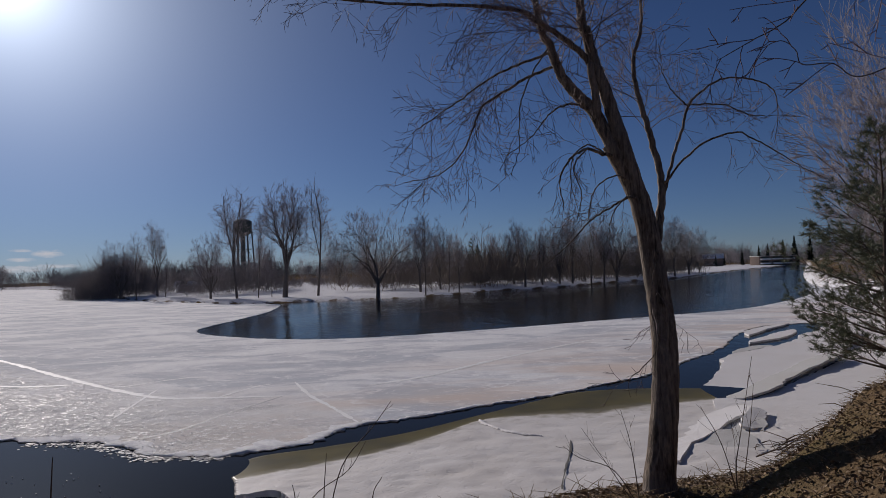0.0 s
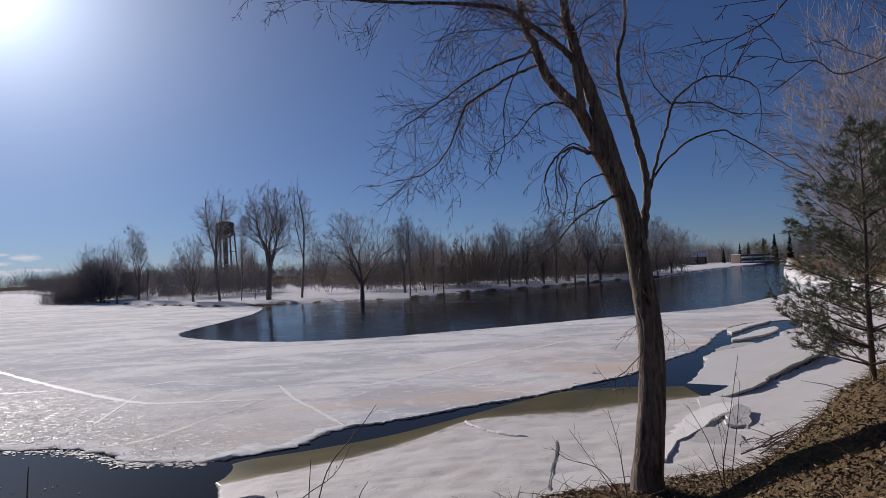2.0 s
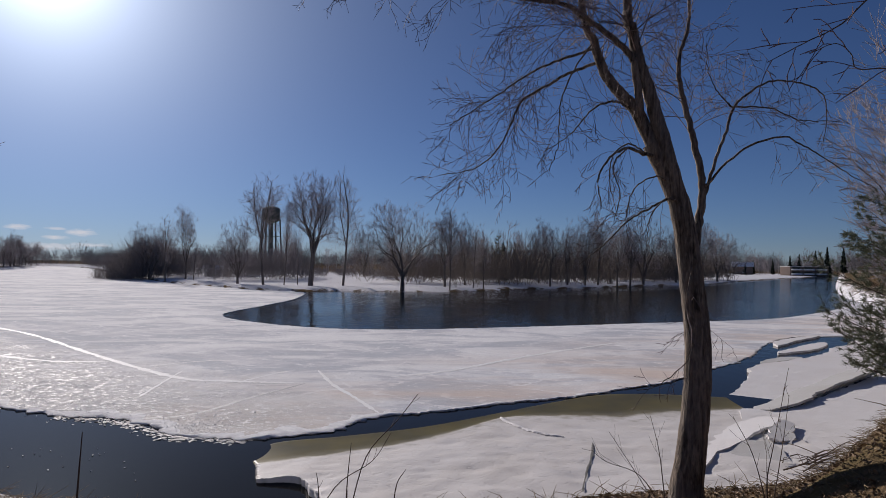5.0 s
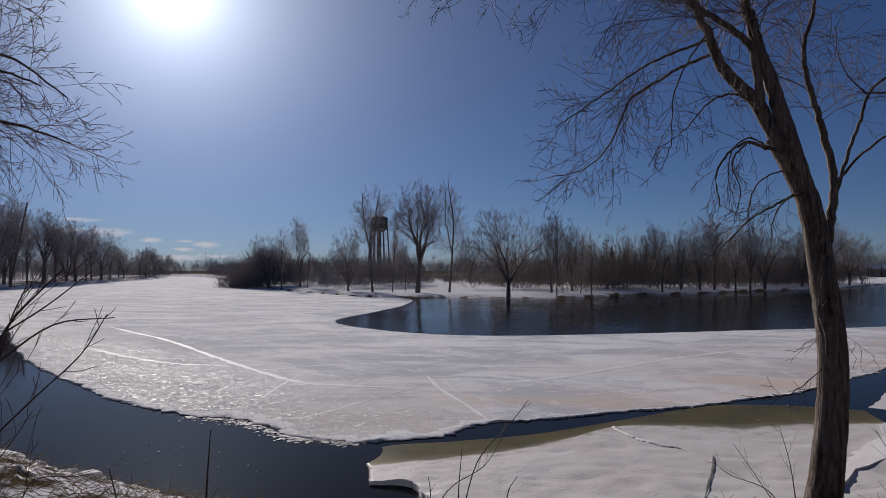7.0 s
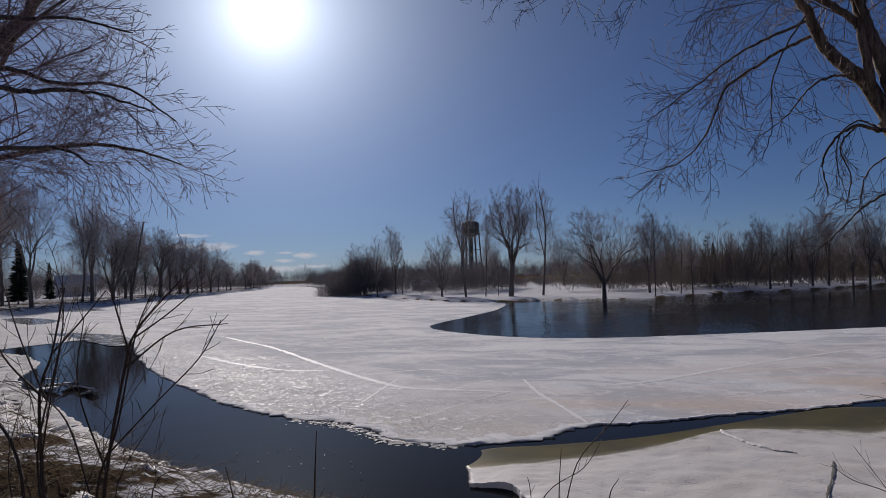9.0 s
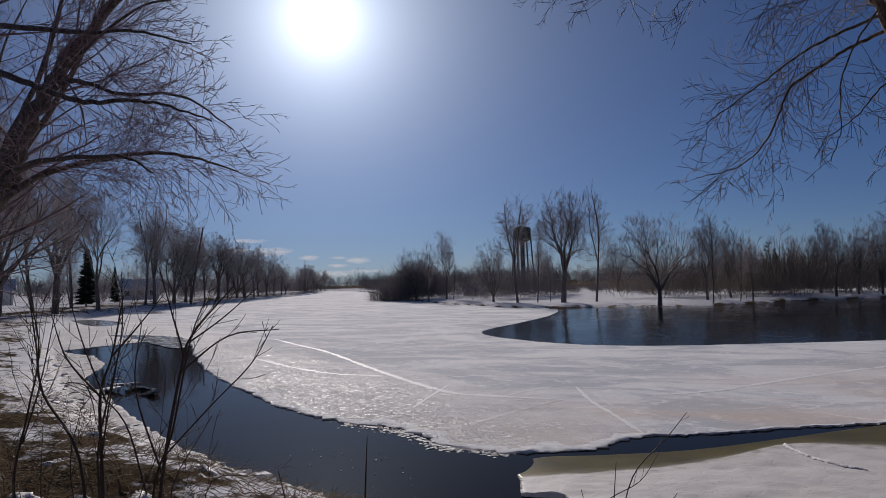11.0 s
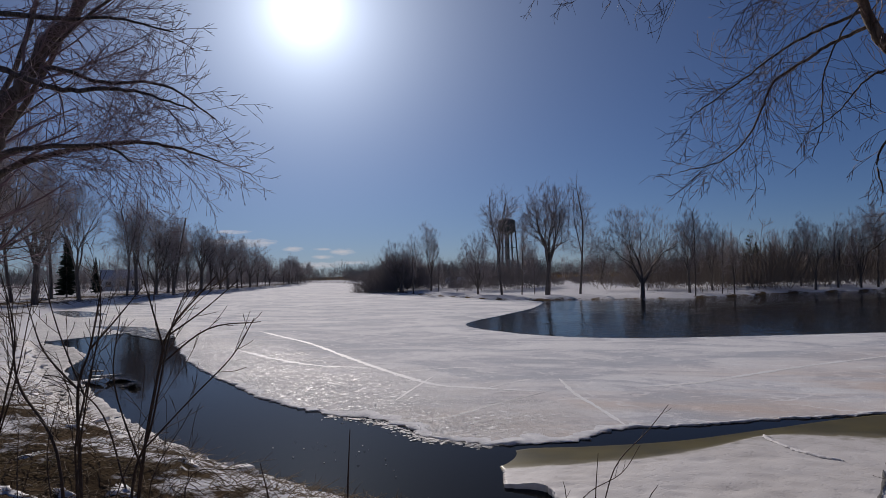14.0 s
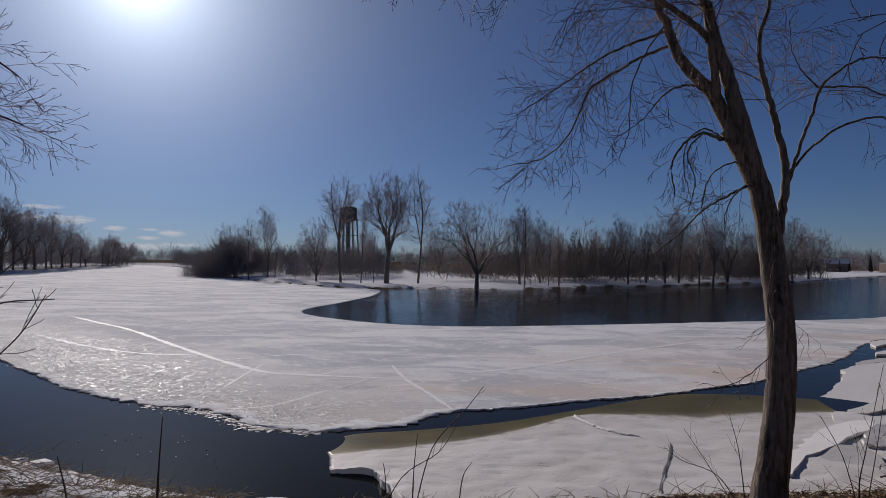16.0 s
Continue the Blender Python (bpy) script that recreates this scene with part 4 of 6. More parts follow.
FAR_SPOTS = [(-64.8, 124.5, 5.7, "s"), (-58.6, 120.9, 7.0, "s"), (-55.7, 117.3, 9.7, "r", 0.36), (-47.9, 106.2, 9.7, "t", 0.15), (-48.1, 114.3, 12.3, "o", 0.17), (-45.0, 110.0, 6.0, "t"), (-31.8, 93.0, 8.7, "r", 0.34),
             (-26.9, 88.8, 13.5, "t", 0.2), (-24.3, 89.2, 9.5, "t", 0.1), (-22.6, 89.5, 7.3, "t", 0.1), (-20.4, 87.5, 14.4, "v", 0.26), (-16.3, 88.3, 14.2, "t", 0.13), (-21.5, 139.8, 10.9, "r", 0.27), (-38.0, 140.0, 9.0, "r", 0.3), (-33.0, 128.0, 7.5, "o"), (-12.5, 118.0, 8.5, "r", 0.28),
             (-7.9, 81.5, 10.3, "r", 0.42), (-3.1, 90.8, 10.8, "o", 0.2), (-2.3, 84.5, 9.6, "t", 0.12), (-0.5, 99.1, 9.8, "o", 0.19), (0.6, 89.5, 7.7, "t", 0.1), (2.0, 90.5, 8.0, "o", 0.15), (8.7, 121.2, 8.6, "r", 0.24), (11.7, 114.1, 10.2, "o", 0.2),
             (12.1, 101.6, 9.5, "o", 0.22), (15.6, 108.2, 9.6, "o", 0.2), (18.5, 108.8, 10.6, "r", 0.22), (20.9, 111.0, 12.6, "o", 0.17), (24.4, 113.0, 10.3, "r", 0.25), (27.7, 118.0, 10.3, "o", 0.22), (31.4, 123.7, 11.8, "r"), (24.4, 118.7, 8.0, "s"),
             (40.8, 135.7, 12.1, "r"), (44.0, 141.0, 9.0, "s"), (47.7, 140.6, 12.3, "o"), (55.6, 154.4, 12.0, "r"), (61.9, 164.8, 9.9, "s")]
plant(MODELS, FAR_SPOTS, "trees on the far shore", PLANT_RNG)
LEFT_SPOTS = [(-125, 190, 6.5, "s"), (-87, 82, 15.0, "t"), (-83, 70, 17.8, "o"), (-91, 72, 19, "t"), (-76, 58, 17, "v"), (-84, 61, 19, "t"), (-73, 49, 21, "o"), (-61, 41, 18, "o"), (-41, 26, 19, "t"), (-48, 29, 17, "o"), (-54, 36, 16, "r"),
              (-87, 84, 16.7, "o"), (-88, 89, 14.9, "r"), (-88, 93, 14.1, "o"), (-94, 98, 13.0, "r"), (-95, 104, 11.3, "o"), (-97, 110, 13.4, "v"), (-98, 114, 12.3, "o"), (-103, 123, 12.6, "r"), (-105, 128, 12.7, "v"),
              (-108, 135, 12.7, "o"), (-113, 143, 11.5, "o"), (-115, 149, 12.3, "r"), (-121, 160, 10.8, "o"), (-125, 169, 9.4, "o"), (-133, 182, 8.6, "r"), (-138, 197, 9.1, "o"), (-142, 206, 8.2, "r"), (-148, 220, 8.2, "o"), (-155, 234, 7.8, "o"), (-158, 243, 8.4, "o"), (-170, 246, 12.5, "o"), (-176, 257, 12.0, "v"), (-180, 266, 11.0, "o"), (-188, 282, 10.0, "r"), (-190, 292, 8.5, "o"), (-200, 312, 8.0, "r")]


def set_back(spot, least):
    """The same tree moved straight away from the river mouth until it stands that far from the water."""
    x, y, h, kind = spot[:4]
    f = 1.0
    while to_line(np.array([x * f]), np.array([y * f]), NEAR_SHORE)[0] < least and f < 1.6:
        f += 0.02
    return x * f, y * f, h * f, kind


LEFT_SPOTS = [set_back(q, 3.0) for q in LEFT_SPOTS]
plant(MODELS, LEFT_SPOTS, "trees on the near shore", PLANT_RNG)
for letter, kind in MODELS.items():
    for k, ob in enumerate(kind):
        ob.matrix_world = pose(-60 + 14 * k + 40 * "rtosv".index(letter), -60, ground_z(0, -60) - 0.05)


def near_tree():
    """The leaning tree on the bank, limb by limb."""
    rng = np.random.default_rng(5)
    top = thing("bank_tree", (0, 0, 0), "leafless leaning tree with furrowed grey bark on the bank", "tree")

    def limb(name, pts, r0, r1, density, pull, sides=8, levels=3, angle=(25, 68), ratio=0.34, start=0.1, material=BARK):
        p = smooth_path(pts, 7)
        n = len(p)
        p[1:-1] += rng.normal(0, 0.0035, (n - 2, 3))
        t = Tubes()
        rad = np.linspace(r0, r1, n)
        if name == "trunk":
            rad = rad * (1 + 0.6 * np.exp(-(p[:, 2] - p[0, 2]) / 0.22))
        t.add(p, rad, sides)
        ob = new(name, t.mesh(name, material))
        ob.parent = top
        if density:
            f = Tubes()
            twig_out(rng, f, p, r0 * 0.3, 0, levels, density, (ratio, 0.6, 0.55), angle, 0.16, pull, start, 0.0023)
            tw = tagged(new("twig_spray", f.mesh("twig_spray", TWIG)), kind="stuff")
            tw.parent = ob
        return ob

    d, lead, droop, hang = (11, 9.5, 8.5), (8, 8, 7.5), (-0.03, -0.02, 0.0), (-0.1, -0.06, -0.02)
    limb("trunk", [(2.02, 7.0, 0.9), (2.07, 7.0, 1.4), (2.14, 7.0, 2.04), (2.15, 7.0, 2.57), (2.10, 7.0, 3.11), (2.04, 7.0, 3.55), (1.94, 7.0, 3.98), (1.71, 7.0, 4.46)], 0.142, 0.088, (), droop, 20)
    limb("limb", [(1.74, 7.0, 4.40), (1.57, 7.0, 4.77), (1.40, 7.0, 4.95), (1.25, 7.0, 5.17), (1.16, 7.0, 5.44), (1.08, 7.05, 5.7), (0.9, 7.2, 7.2)], 0.068, 0.026, lead, droop, 12, ratio=0.3, start=0.5)
    limb("limb", [(1.60, 6.95, 4.70), (1.53, 6.9, 5.14), (1.49, 6.9, 5.26), (1.26, 6.88, 5.47), (1.02, 6.85, 5.62), (0.87, 6.8, 5.70), (0.49, 6.75, 5.74), (-0.17, 6.65, 5.74), (-0.83, 6.55, 5.78), (-1.55, 6.4, 5.9)], 0.038, 0.007, (12, 10, 10), hang, 10, ratio=0.26, start=0.3)
    limb("limb", [(1.96, 6.98, 3.95), (1.81, 6.95, 4.46), (1.69, 6.95, 4.88), (1.57, 6.93, 5.24), (1.50, 6.9, 5.52), (1.45, 6.9, 5.76), (1.3, 6.7, 7.6)], 0.078, 0.032, lead, droop, 12, ratio=0.3, start=0.5)
    limb("limb", [(1.24, 7.05, 5.26), (0.96, 7.2, 5.18), (0.70, 7.25, 5.04), (0.50, 7.3, 4.92), (0.40, 7.3, 4.67), (0.26, 7.35, 4.43), (0.03, 7.4, 4.26), (-0.31, 7.4, 4.2)], 0.016, 0.0035, d, droop, 6, ratio=0.5, start=0.15)
    limb("limb", [(1.17, 7.0, 5.36), (0.85, 7.1, 5.28), (0.55, 7.15, 5.15), (0.29, 7.2, 4.98), (0.02, 7.2, 4.81), (-0.2, 7.2, 4.66)], 0.014, 0.0035, d, droop, 6, ratio=0.5, start=0.15)
    limb("limb", [(1.5, 6.96, 4.80), (1.33, 6.85, 4.82), (1.19, 6.8, 4.78), (1.07, 6.75, 4.68), (0.91, 6.7, 4.49), (0.66, 6.7, 4.32)], 0.013, 0.003, (10, 9, 9), hang, 5)
    limb("limb", [(1.72, 6.95, 4.34), (1.60, 6.85, 4.34), (1.42, 6.75, 4.37), (1.26, 6.7, 4.27), (1.15, 6.65, 4.08), (1.17, 6.6, 3.83)], 0.019, 0.005, d, hang, 7, ratio=0.6, start=0.2)
    limb("limb", [(1.92, 6.95, 3.95), (1.82, 6.9, 3.92), (1.66, 6.85, 3.84), (1.44, 6.8, 3.71), (1.25, 6.8, 3.51), (1.0, 6.8, 3.3)], 0.014, 0.0035, d, hang, 6, ratio=0.5, start=0.2)
    for arc in ([(1.62, 6.9, 4.36), (1.45, 6.8, 4.42), (1.30, 6.75, 4.3), (1.26, 6.7, 4.05), (1.32, 6.7, 3.8)], [(1.85, 6.95, 4.1), (1.7, 6.85, 4.13), (1.5, 6.8, 4.0), (1.42, 6.75, 3.75), (1.45, 6.75, 3.5)],
                [(1.42, 6.75, 4.37), (1.29, 6.7, 4.2), (1.34, 6.65, 3.95), (1.29, 6.65, 3.68)], [(1.92, 6.92, 3.93), (1.76, 6.8, 3.9), (1.62, 6.75, 3.7), (1.6, 6.7, 3.45)], [(1.15, 6.95, 5.4), (0.95, 6.8, 5.1), (0.82, 6.75, 4.75), (0.8, 6.7, 4.4), (0.72, 6.7, 4.15)]):
        limb("limb", arc, 0.009, 0.003, (8, 7, 7), hang, 5, ratio=0.45, start=0.2)
    limb("limb", [(2.12, 7.03, 3.45), (2.19, 7.08, 3.78), (2.22, 7.1, 4.09), (2.15, 7.12, 4.49), (2.08, 7.13, 4.79), (2.02, 7.15, 5.07), (2.01, 7.15, 5.32), (2.1, 7.15, 5.65), (2.1, 7.1, 6.3), (2.2, 7.1, 7.0)], 0.044, 0.008, (11, 9, 9), droop, 9, ratio=0.3, start=0.35)
    limb("limb", [(2.18, 7.08, 3.72), (2.24, 7.15, 3.9), (2.35, 7.2, 4.25), (2.50, 7.25, 4.63), (2.59, 7.3, 4.87), (2.72, 7.3, 5.01), (2.99, 7.35, 5.15), (3.33, 7.4, 5.13), (3.51, 7.4, 5.01), (3.56, 7.45, 4.76), (3.51, 7.45, 4.5)], 0.02, 0.0025, (8, 7, 7), droop, 7, ratio=0.26, start=0.3)
    limb("limb", [(2.60, 7.3, 4.88), (2.94, 7.3, 4.87), (3.19, 7.25, 4.75), (3.56, 7.2, 4.72)], 0.01, 0.003, (8, 7, 7), droop, 5)
    limb("limb", [(2.58, 7.28, 4.86), (2.4, 7.1, 4.93), (2.25, 7.0, 5.1), (2.2, 6.95, 5.4)], 0.009, 0.003, (8, 7, 7), droop, 5)
    limb("limb", [(2.20, 7.1, 4.02), (2.48, 6.9, 4.36), (2.83, 6.85, 4.50), (3.06, 6.8, 4.39), (3.33, 6.75, 4.19), (3.6, 6.7, 4.02)], 0.012, 0.003, (8, 7, 7), droop, 6, ratio=0.3, start=0.3)
    limb("limb", [(2.06, 6.9, 3.3), (1.96, 6.75, 2.9), (1.99, 6.7, 2.54), (1.70, 6.6, 2.28), (1.49, 6.6, 2.21)], 0.007, 0.003, (8, 8, 8), (-0.05, 0, 0), 5, 3)
    return top


near_tree()


# ---------------------------------------------------------------- woods
def wood_models(seed, thick, twigs, counts):
    """Light models, ten metres high, for trees that stand in a mass far off."""
    models = []
    for k, stems in enumerate(counts):
        rng = np.random.default_rng(seed + k)
        t = Tubes()
        for m in range(stems):
            lean = 0.08 if stems == 1 else 0.42
            p = shoot(rng, (rng.normal(0, 0.3) * (stems > 1), rng.normal(0, 0.3) * (stems > 1), -0.2), (rng.normal(0, lean), rng.normal(0, lean), 1), 10 * rng.uniform(0.75, 1.0), 0.06, 0.04, 4)
            r = 0.12 / stems ** 0.6
            t.add(p, np.linspace(r, 0.02 * thick, 5), 3)
            n = max(4, 17 // stems)
            for q in range(n):
                u = 0.15 + 0.85 * (q + rng.random()) / n
                i = min(int(u * 4), 3)
                b = shoot(rng, p[i] + (p[i + 1] - p[i]) * (u * 4 - i), sideways(rng, p[i + 1] - p[i], rng.uniform(28, 62)), (3.8 - 2.3 * u) * rng.uniform(0.7, 1.2), 0.12, 0.06, 2)
                t.add(b, np.array((0.028, 0.02, 0.012)) * thick, 3)
                for w in range(twigs):
                    c = b[0] + (b[2] - b[0]) * rng.uniform(0.3, 1.0)
                    e = c + unit(sideways(rng, b[2] - b[1], rng.uniform(20, 60)) + np.array((0, 0, 0.2))) * rng.uniform(0.6, 1.5)
                    t.add((c, e), np.array((0.016, 0.009)) * thick, 3)
        models.append((np.concatenate(t.v), np.concatenate(t.f)))
    return models


WOOD_MODELS = wood_models(300, 1.1, 8, (1, 2, 1, 3, 1, 2))


def brush_models(seed, count, twigs, width):
    """Dense rounded bushes ten metres high, all stems and twigs."""
    models = []
    for k in range(count):
        rng = np.random.default_rng(seed + k)
        t = Tubes()
        for m in range(twigs):
            a, q = rng.uniform(0, 6.28), math.sqrt(rng.random())
            top = 10 * math.sqrt(max(0.04, 1 - (q * 0.93) ** 2)) * rng.uniform(0.75, 1.05)
            z = rng.random() ** 0.8 * top * 0.72
            at = np.array((math.cos(a) * q * 4.2, math.sin(a) * q * 4.2, z))
            way = unit(np.array((math.cos(a) * q * 0.7, math.sin(a) * q * 0.7, 1.0)) + rng.normal(0, 0.4, 3))
            e = at + way * (top - z) * rng.uniform(0.6, 1.0)
            t.add((at, e), np.array((1.0, 0.35)) * width, 3)
        models.append((np.concatenate(t.v), np.concatenate(t.f)))
    return models


BRUSH_MODELS = brush_models(330, 5, 110, 0.052)
RING_MODELS = brush_models(350, 4, 120, 0.05)


def scatter_woods(name, spots, seed, label, bark, models=None):
    """Many small leafless trees grown together into one wood."""
    rng = np.random.default_rng(seed)
    models = models or (BRUSH_MODELS if name == "thicket" else WOOD_MODELS)
    out = Tubes()
    heights = land([q[0] for q in spots], [q[1] for q in spots])[0]
    for (x, y, h), z in zip(spots, heights):
        v, f = models[int(rng.integers(0, len(models)))]
        a, sc = rng.uniform(0, 6.28), h / 10.0
        c, n = math.cos(a), math.sin(a)
        q = np.stack([v[:, 0] * c - v[:, 1] * n, v[:, 0] * n + v[:, 1] * c, v[:, 2]], 1) * sc
        q += np.array((x, y, z))
        out.v.append(q)
        out.f.append(f + out.n)
        out.n += len(q)
    ob = new(name, out.mesh(name, bark))
    return tagged(ob, label, "woodland", kind="stuff")


def along(line, rng, n, near, far, low, high, span=(0.0, 1.0), side=1.0):
    """Places scattered along a shore line, inland of it."""
    seg = np.linalg.norm(np.diff(line, axis=0), axis=1)
    cum = np.concatenate([[0], np.cumsum(seg)])
    out = []
    for _ in range(n):
        d = rng.uniform(*span) * cum[-1]
        i = min(int(np.searchsorted(cum, d)) - 1, len(seg) - 1)
        i = max(i, 0)
        q = line[i] + (line[i + 1] - line[i]) * (d - cum[i]) / seg[i]
        t = (line[i + 1] - line[i]) / seg[i]
        q = q + side * np.array((-t[1], t[0])) * rng.uniform(near, far)
        out.append((q[0], q[1], rng.uniform(low, high)))
    return out


W_RNG = np.random.default_rng(21)
FAR_FRONT = FAR_SHORE[8:-6]
scatter_woods("thicket", [(x, y, h * (0.5 if x < -4 else 1.15)) for x, y, h in along(FAR_FRONT, W_RNG, 330, 42, 80, 2.4, 5.6)], 3, "dense dark leafless brush behind the far shore", THICKET)
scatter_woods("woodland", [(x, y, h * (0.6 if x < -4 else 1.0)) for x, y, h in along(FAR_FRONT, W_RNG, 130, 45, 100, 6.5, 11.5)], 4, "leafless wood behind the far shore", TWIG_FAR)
scatter_woods("thicket", along(FAR_SHORE[34:54], W_RNG, 170, 3, 24, 4.0, 9.5), 5, "brown leafless brush along the far river bend", BEND)
scatter_woods("thicket", along(FAR_SHORE[4:15], W_RNG, 130, 2, 24, 3.5, 8.5), 6, "dark leafless brush on the wooded point", THICKET)
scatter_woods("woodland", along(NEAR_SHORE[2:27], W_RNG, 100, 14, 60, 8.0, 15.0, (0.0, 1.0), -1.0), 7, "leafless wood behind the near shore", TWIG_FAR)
scatter_woods("thicket", along(NEAR_SHORE[2:22], W_RNG, 40, 22, 55, 2.0, 4.5, (0.0, 1.0), -1.0), 8, "dark leafless brush under the trees of the shore", THICKET)
scatter_woods("thicket", along(NEAR_SHORE[18:30], W_RNG, 35, 26, 50, 1.5, 3.5, (0.0, 1.0), -1.0), 14, "dark leafless brush inland of the shore", THICKET)
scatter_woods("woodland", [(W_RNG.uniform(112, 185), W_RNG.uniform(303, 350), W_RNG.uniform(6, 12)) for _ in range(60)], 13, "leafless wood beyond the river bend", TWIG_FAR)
point = [(-63.5 + W_RNG.normal(0, 2.0), 123.5 + W_RNG.normal(0, 3.0), W_RNG.uniform(4.5, 7.5)) for _ in range(14)] + [(-57 + W_RNG.normal(0, 2.2), 121 + W_RNG.normal(0, 2.5), W_RNG.uniform(6.5, 10)) for _ in range(14)]
scatter_woods("thicket", point, 15, "rounded mass of dark brush at the tip of the point", THICKET)
scatter_woods("woodland", along(NEAR_SHORE[3:14], W_RNG, 60, 5, 30, 6.5, 11.0, (0.0, 1.0), -1.0), 16, "leafless wood along the far reach of the shore", TWIG_FAR)
scatter_woods("thicket", along(NEAR_SHORE[3:14], W_RNG, 60, 5, 26, 3.0, 6.5, (0.0, 1.0), -1.0), 17, "dark brush along the far reach of the shore", THICKET)
ring = []
for k in range(520):
    a = radians(W_RNG.uniform(-62, 52))
    d = W_RNG.uniform(420, 520)
    ring.append((math.sin(a) * d, math.cos(a) * d, W_RNG.uniform(9, 17)))
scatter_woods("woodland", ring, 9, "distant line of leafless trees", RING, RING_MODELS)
behind = []
for k in range(60):
    a = radians(W_RNG.uniform(75, 285))
    d = W_RNG.uniform(25, 80)
    behind.append((math.sin(a) * d, math.cos(a) * d, W_RNG.uniform(8, 14)))
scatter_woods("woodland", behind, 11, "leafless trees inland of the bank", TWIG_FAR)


def conifer_models():
    """Spruces ten metres high, whorl on whorl of drooping fans."""
    out = []
    for k in range(3):
        rng = np.random.default_rng(400 + k)
        v, f = [], []

        def tri(a, b, c):
            f.append((len(v), len(v) + 1, len(v) + 2))
            v.extend((a, b, c))

        for m in range(5):
            a0, a1 = m * 1.2566, (m + 1) * 1.2566
            tri((0.14 * math.cos(a0), 0.14 * math.sin(a0), -0.3), (0.14 * math.cos(a1), 0.14 * math.sin(a1), -0.3), (0, 0, 9.6))
        z = 0.8
        while z < 9.9:
            reach = (2.3, 1.9, 2.1)[k] * (1.03 - z / 10) ** 0.8
            for m in range(10):
                a = rng.uniform(0, 6.28)
                r, dz = reach * rng.uniform(0.6, 1.15), rng.uniform(-0.5, 0.1)
                for w in range(5):
                    b = a + rng.normal(0, 0.28)
                    q = r * rng.uniform(0.55, 1.0)
                    c, n = math.cos(b), math.sin(b)
                    h = 0.16 * rng.uniform(0.6, 1.5)
                    s0 = 0.25 * q
                    psi = rng.uniform(0, 3.14)
                    hx, hz = h * math.cos(psi) * 1.3, h * math.sin(psi) * 2.4
                    tri((c * s0 - n * hx, n * s0 + c * hx, z + hz * 0.4), (c * s0 + n * hx, n * s0 - c * hx, z - hz), (c * q, n * q, z + dz * q / reach + rng.normal(0, 0.12)))
            z += rng.uniform(0.32, 0.5)
        out.append((np.array(v), np.array(f)))
    return out


CONIFERS = conifer_models()
SPRUCE = plain("spruce_green", (0.012, 0.02, 0.013), (0.035, 0.05, 0.03), 1.0, 0.8)


def spruce(x, y, h, k, label, turn):
    me = bpy.data.meshes.get("spruce_crown_%d" % k)
    if me is None:
        me = bpy.data.meshes.new("spruce_crown_%d" % k)
        me.from_pydata(CONIFERS[k][0].tolist(), [], CONIFERS[k][1].tolist())
        me.materials.append(SPRUCE)
        bm = bmesh.new()
        rod(bm, (0, 0, -0.4), (0, 0, 9.0), 0.15, 7, 0.02)
        mt = bpy.data.meshes.new("spruce_trunk_%d" % k)
        bm.to_mesh(mt)
        bm.free()
        mt.materials.append(BARK_FAR)
    top = thing("spruce_tree", (x, y, ground_z(x, y)), label, "conifer", "dark conifers along the shores", turn)
    sc = h / 10
    for n, m in (("crown", me), ("trunk", bpy.data.meshes["spruce_trunk_%d" % k])):
        ob = new(n, m)
        ob.parent = top
        ob.scale = (sc, sc, sc)
    return top


C_RNG = np.random.default_rng(61)
made = 0
while made < 7:
    dist, side = C_RNG.uniform(45, 165), radians(C_RNG.uniform(-64, -42))
    sx, sy = dist * math.sin(side), dist * math.cos(side)
    if 7 < to_line(np.array([sx]), np.array([sy]), NEAR_SHORE)[0] < 42:
        spruce(sx, sy, C_RNG.uniform(6, 13), made % 3, "dark green spruce among the leafless trees", C_RNG.uniform(0, 360))
        made += 1
for sx, sy, h in ((155, 300, 14), (152, 304, 11), (142, 306, 9), (146, 306, 9.5), (163, 302, 12), (134, 305, 7), (120, 304, 5), (126, 306, 6.5), (152, 306, 6), (158, 304, 7), (112, 280, 5), (40, 150, 6), (6, 118, 7)):
    spruce(sx, sy, h, int(sx) % 3, "dark pointed spruce beyond the river bend", sx * 7)


# ---------------------------------------------------------------- big trees of the near bank
def limbed_tree(name, label, seed, limbs, twig_levels=3):
    """A bare tree from its main limbs: (part, points, radius at foot, radius at tip, twigs a metre, share, pull)."""
    rng = np.random.default_rng(seed)
    top = thing(name, (0, 0, 0), label, "tree")
    for part_name, pts, r0, r1, dens, ratio, pull in limbs:
        if part_name == "limb":
            pts = [(x if x < -11.5 or x > 0 else -11.5 + (x + 11.5) * 0.8, y, z) for x, y, z in pts]
        p = smooth_path(pts, 6)
        if part_name == "limb":
            r0 = r0 * 0.72
        p[1:-1] += rng.normal(0, r0 * 0.12, (len(p) - 2, 3))
        t = Tubes()
        t.add(p, np.linspace(r0, r1, len(p)), 12 if r0 > 0.1 else 7)
        ob = new(part_name, t.mesh(part_name, BARK_BACKLIT))
        ob.parent = top
        if dens:
            f = Tubes()
            twig_out(rng, f, p, r0 * 0.35, 0, twig_levels, (dens * 1.15, dens * 1.15, dens * 1.05), (ratio * 1.1, 0.52, 0.5), (22, 55), 0.1, (pull, pull * 0.5, 0.01), 0.2, 0.0048)
            tw = tagged(new("twig_spray", f.mesh("twig_spray", DARK_TWIG)), kind="stuff")
            tw.parent = ob
    return top


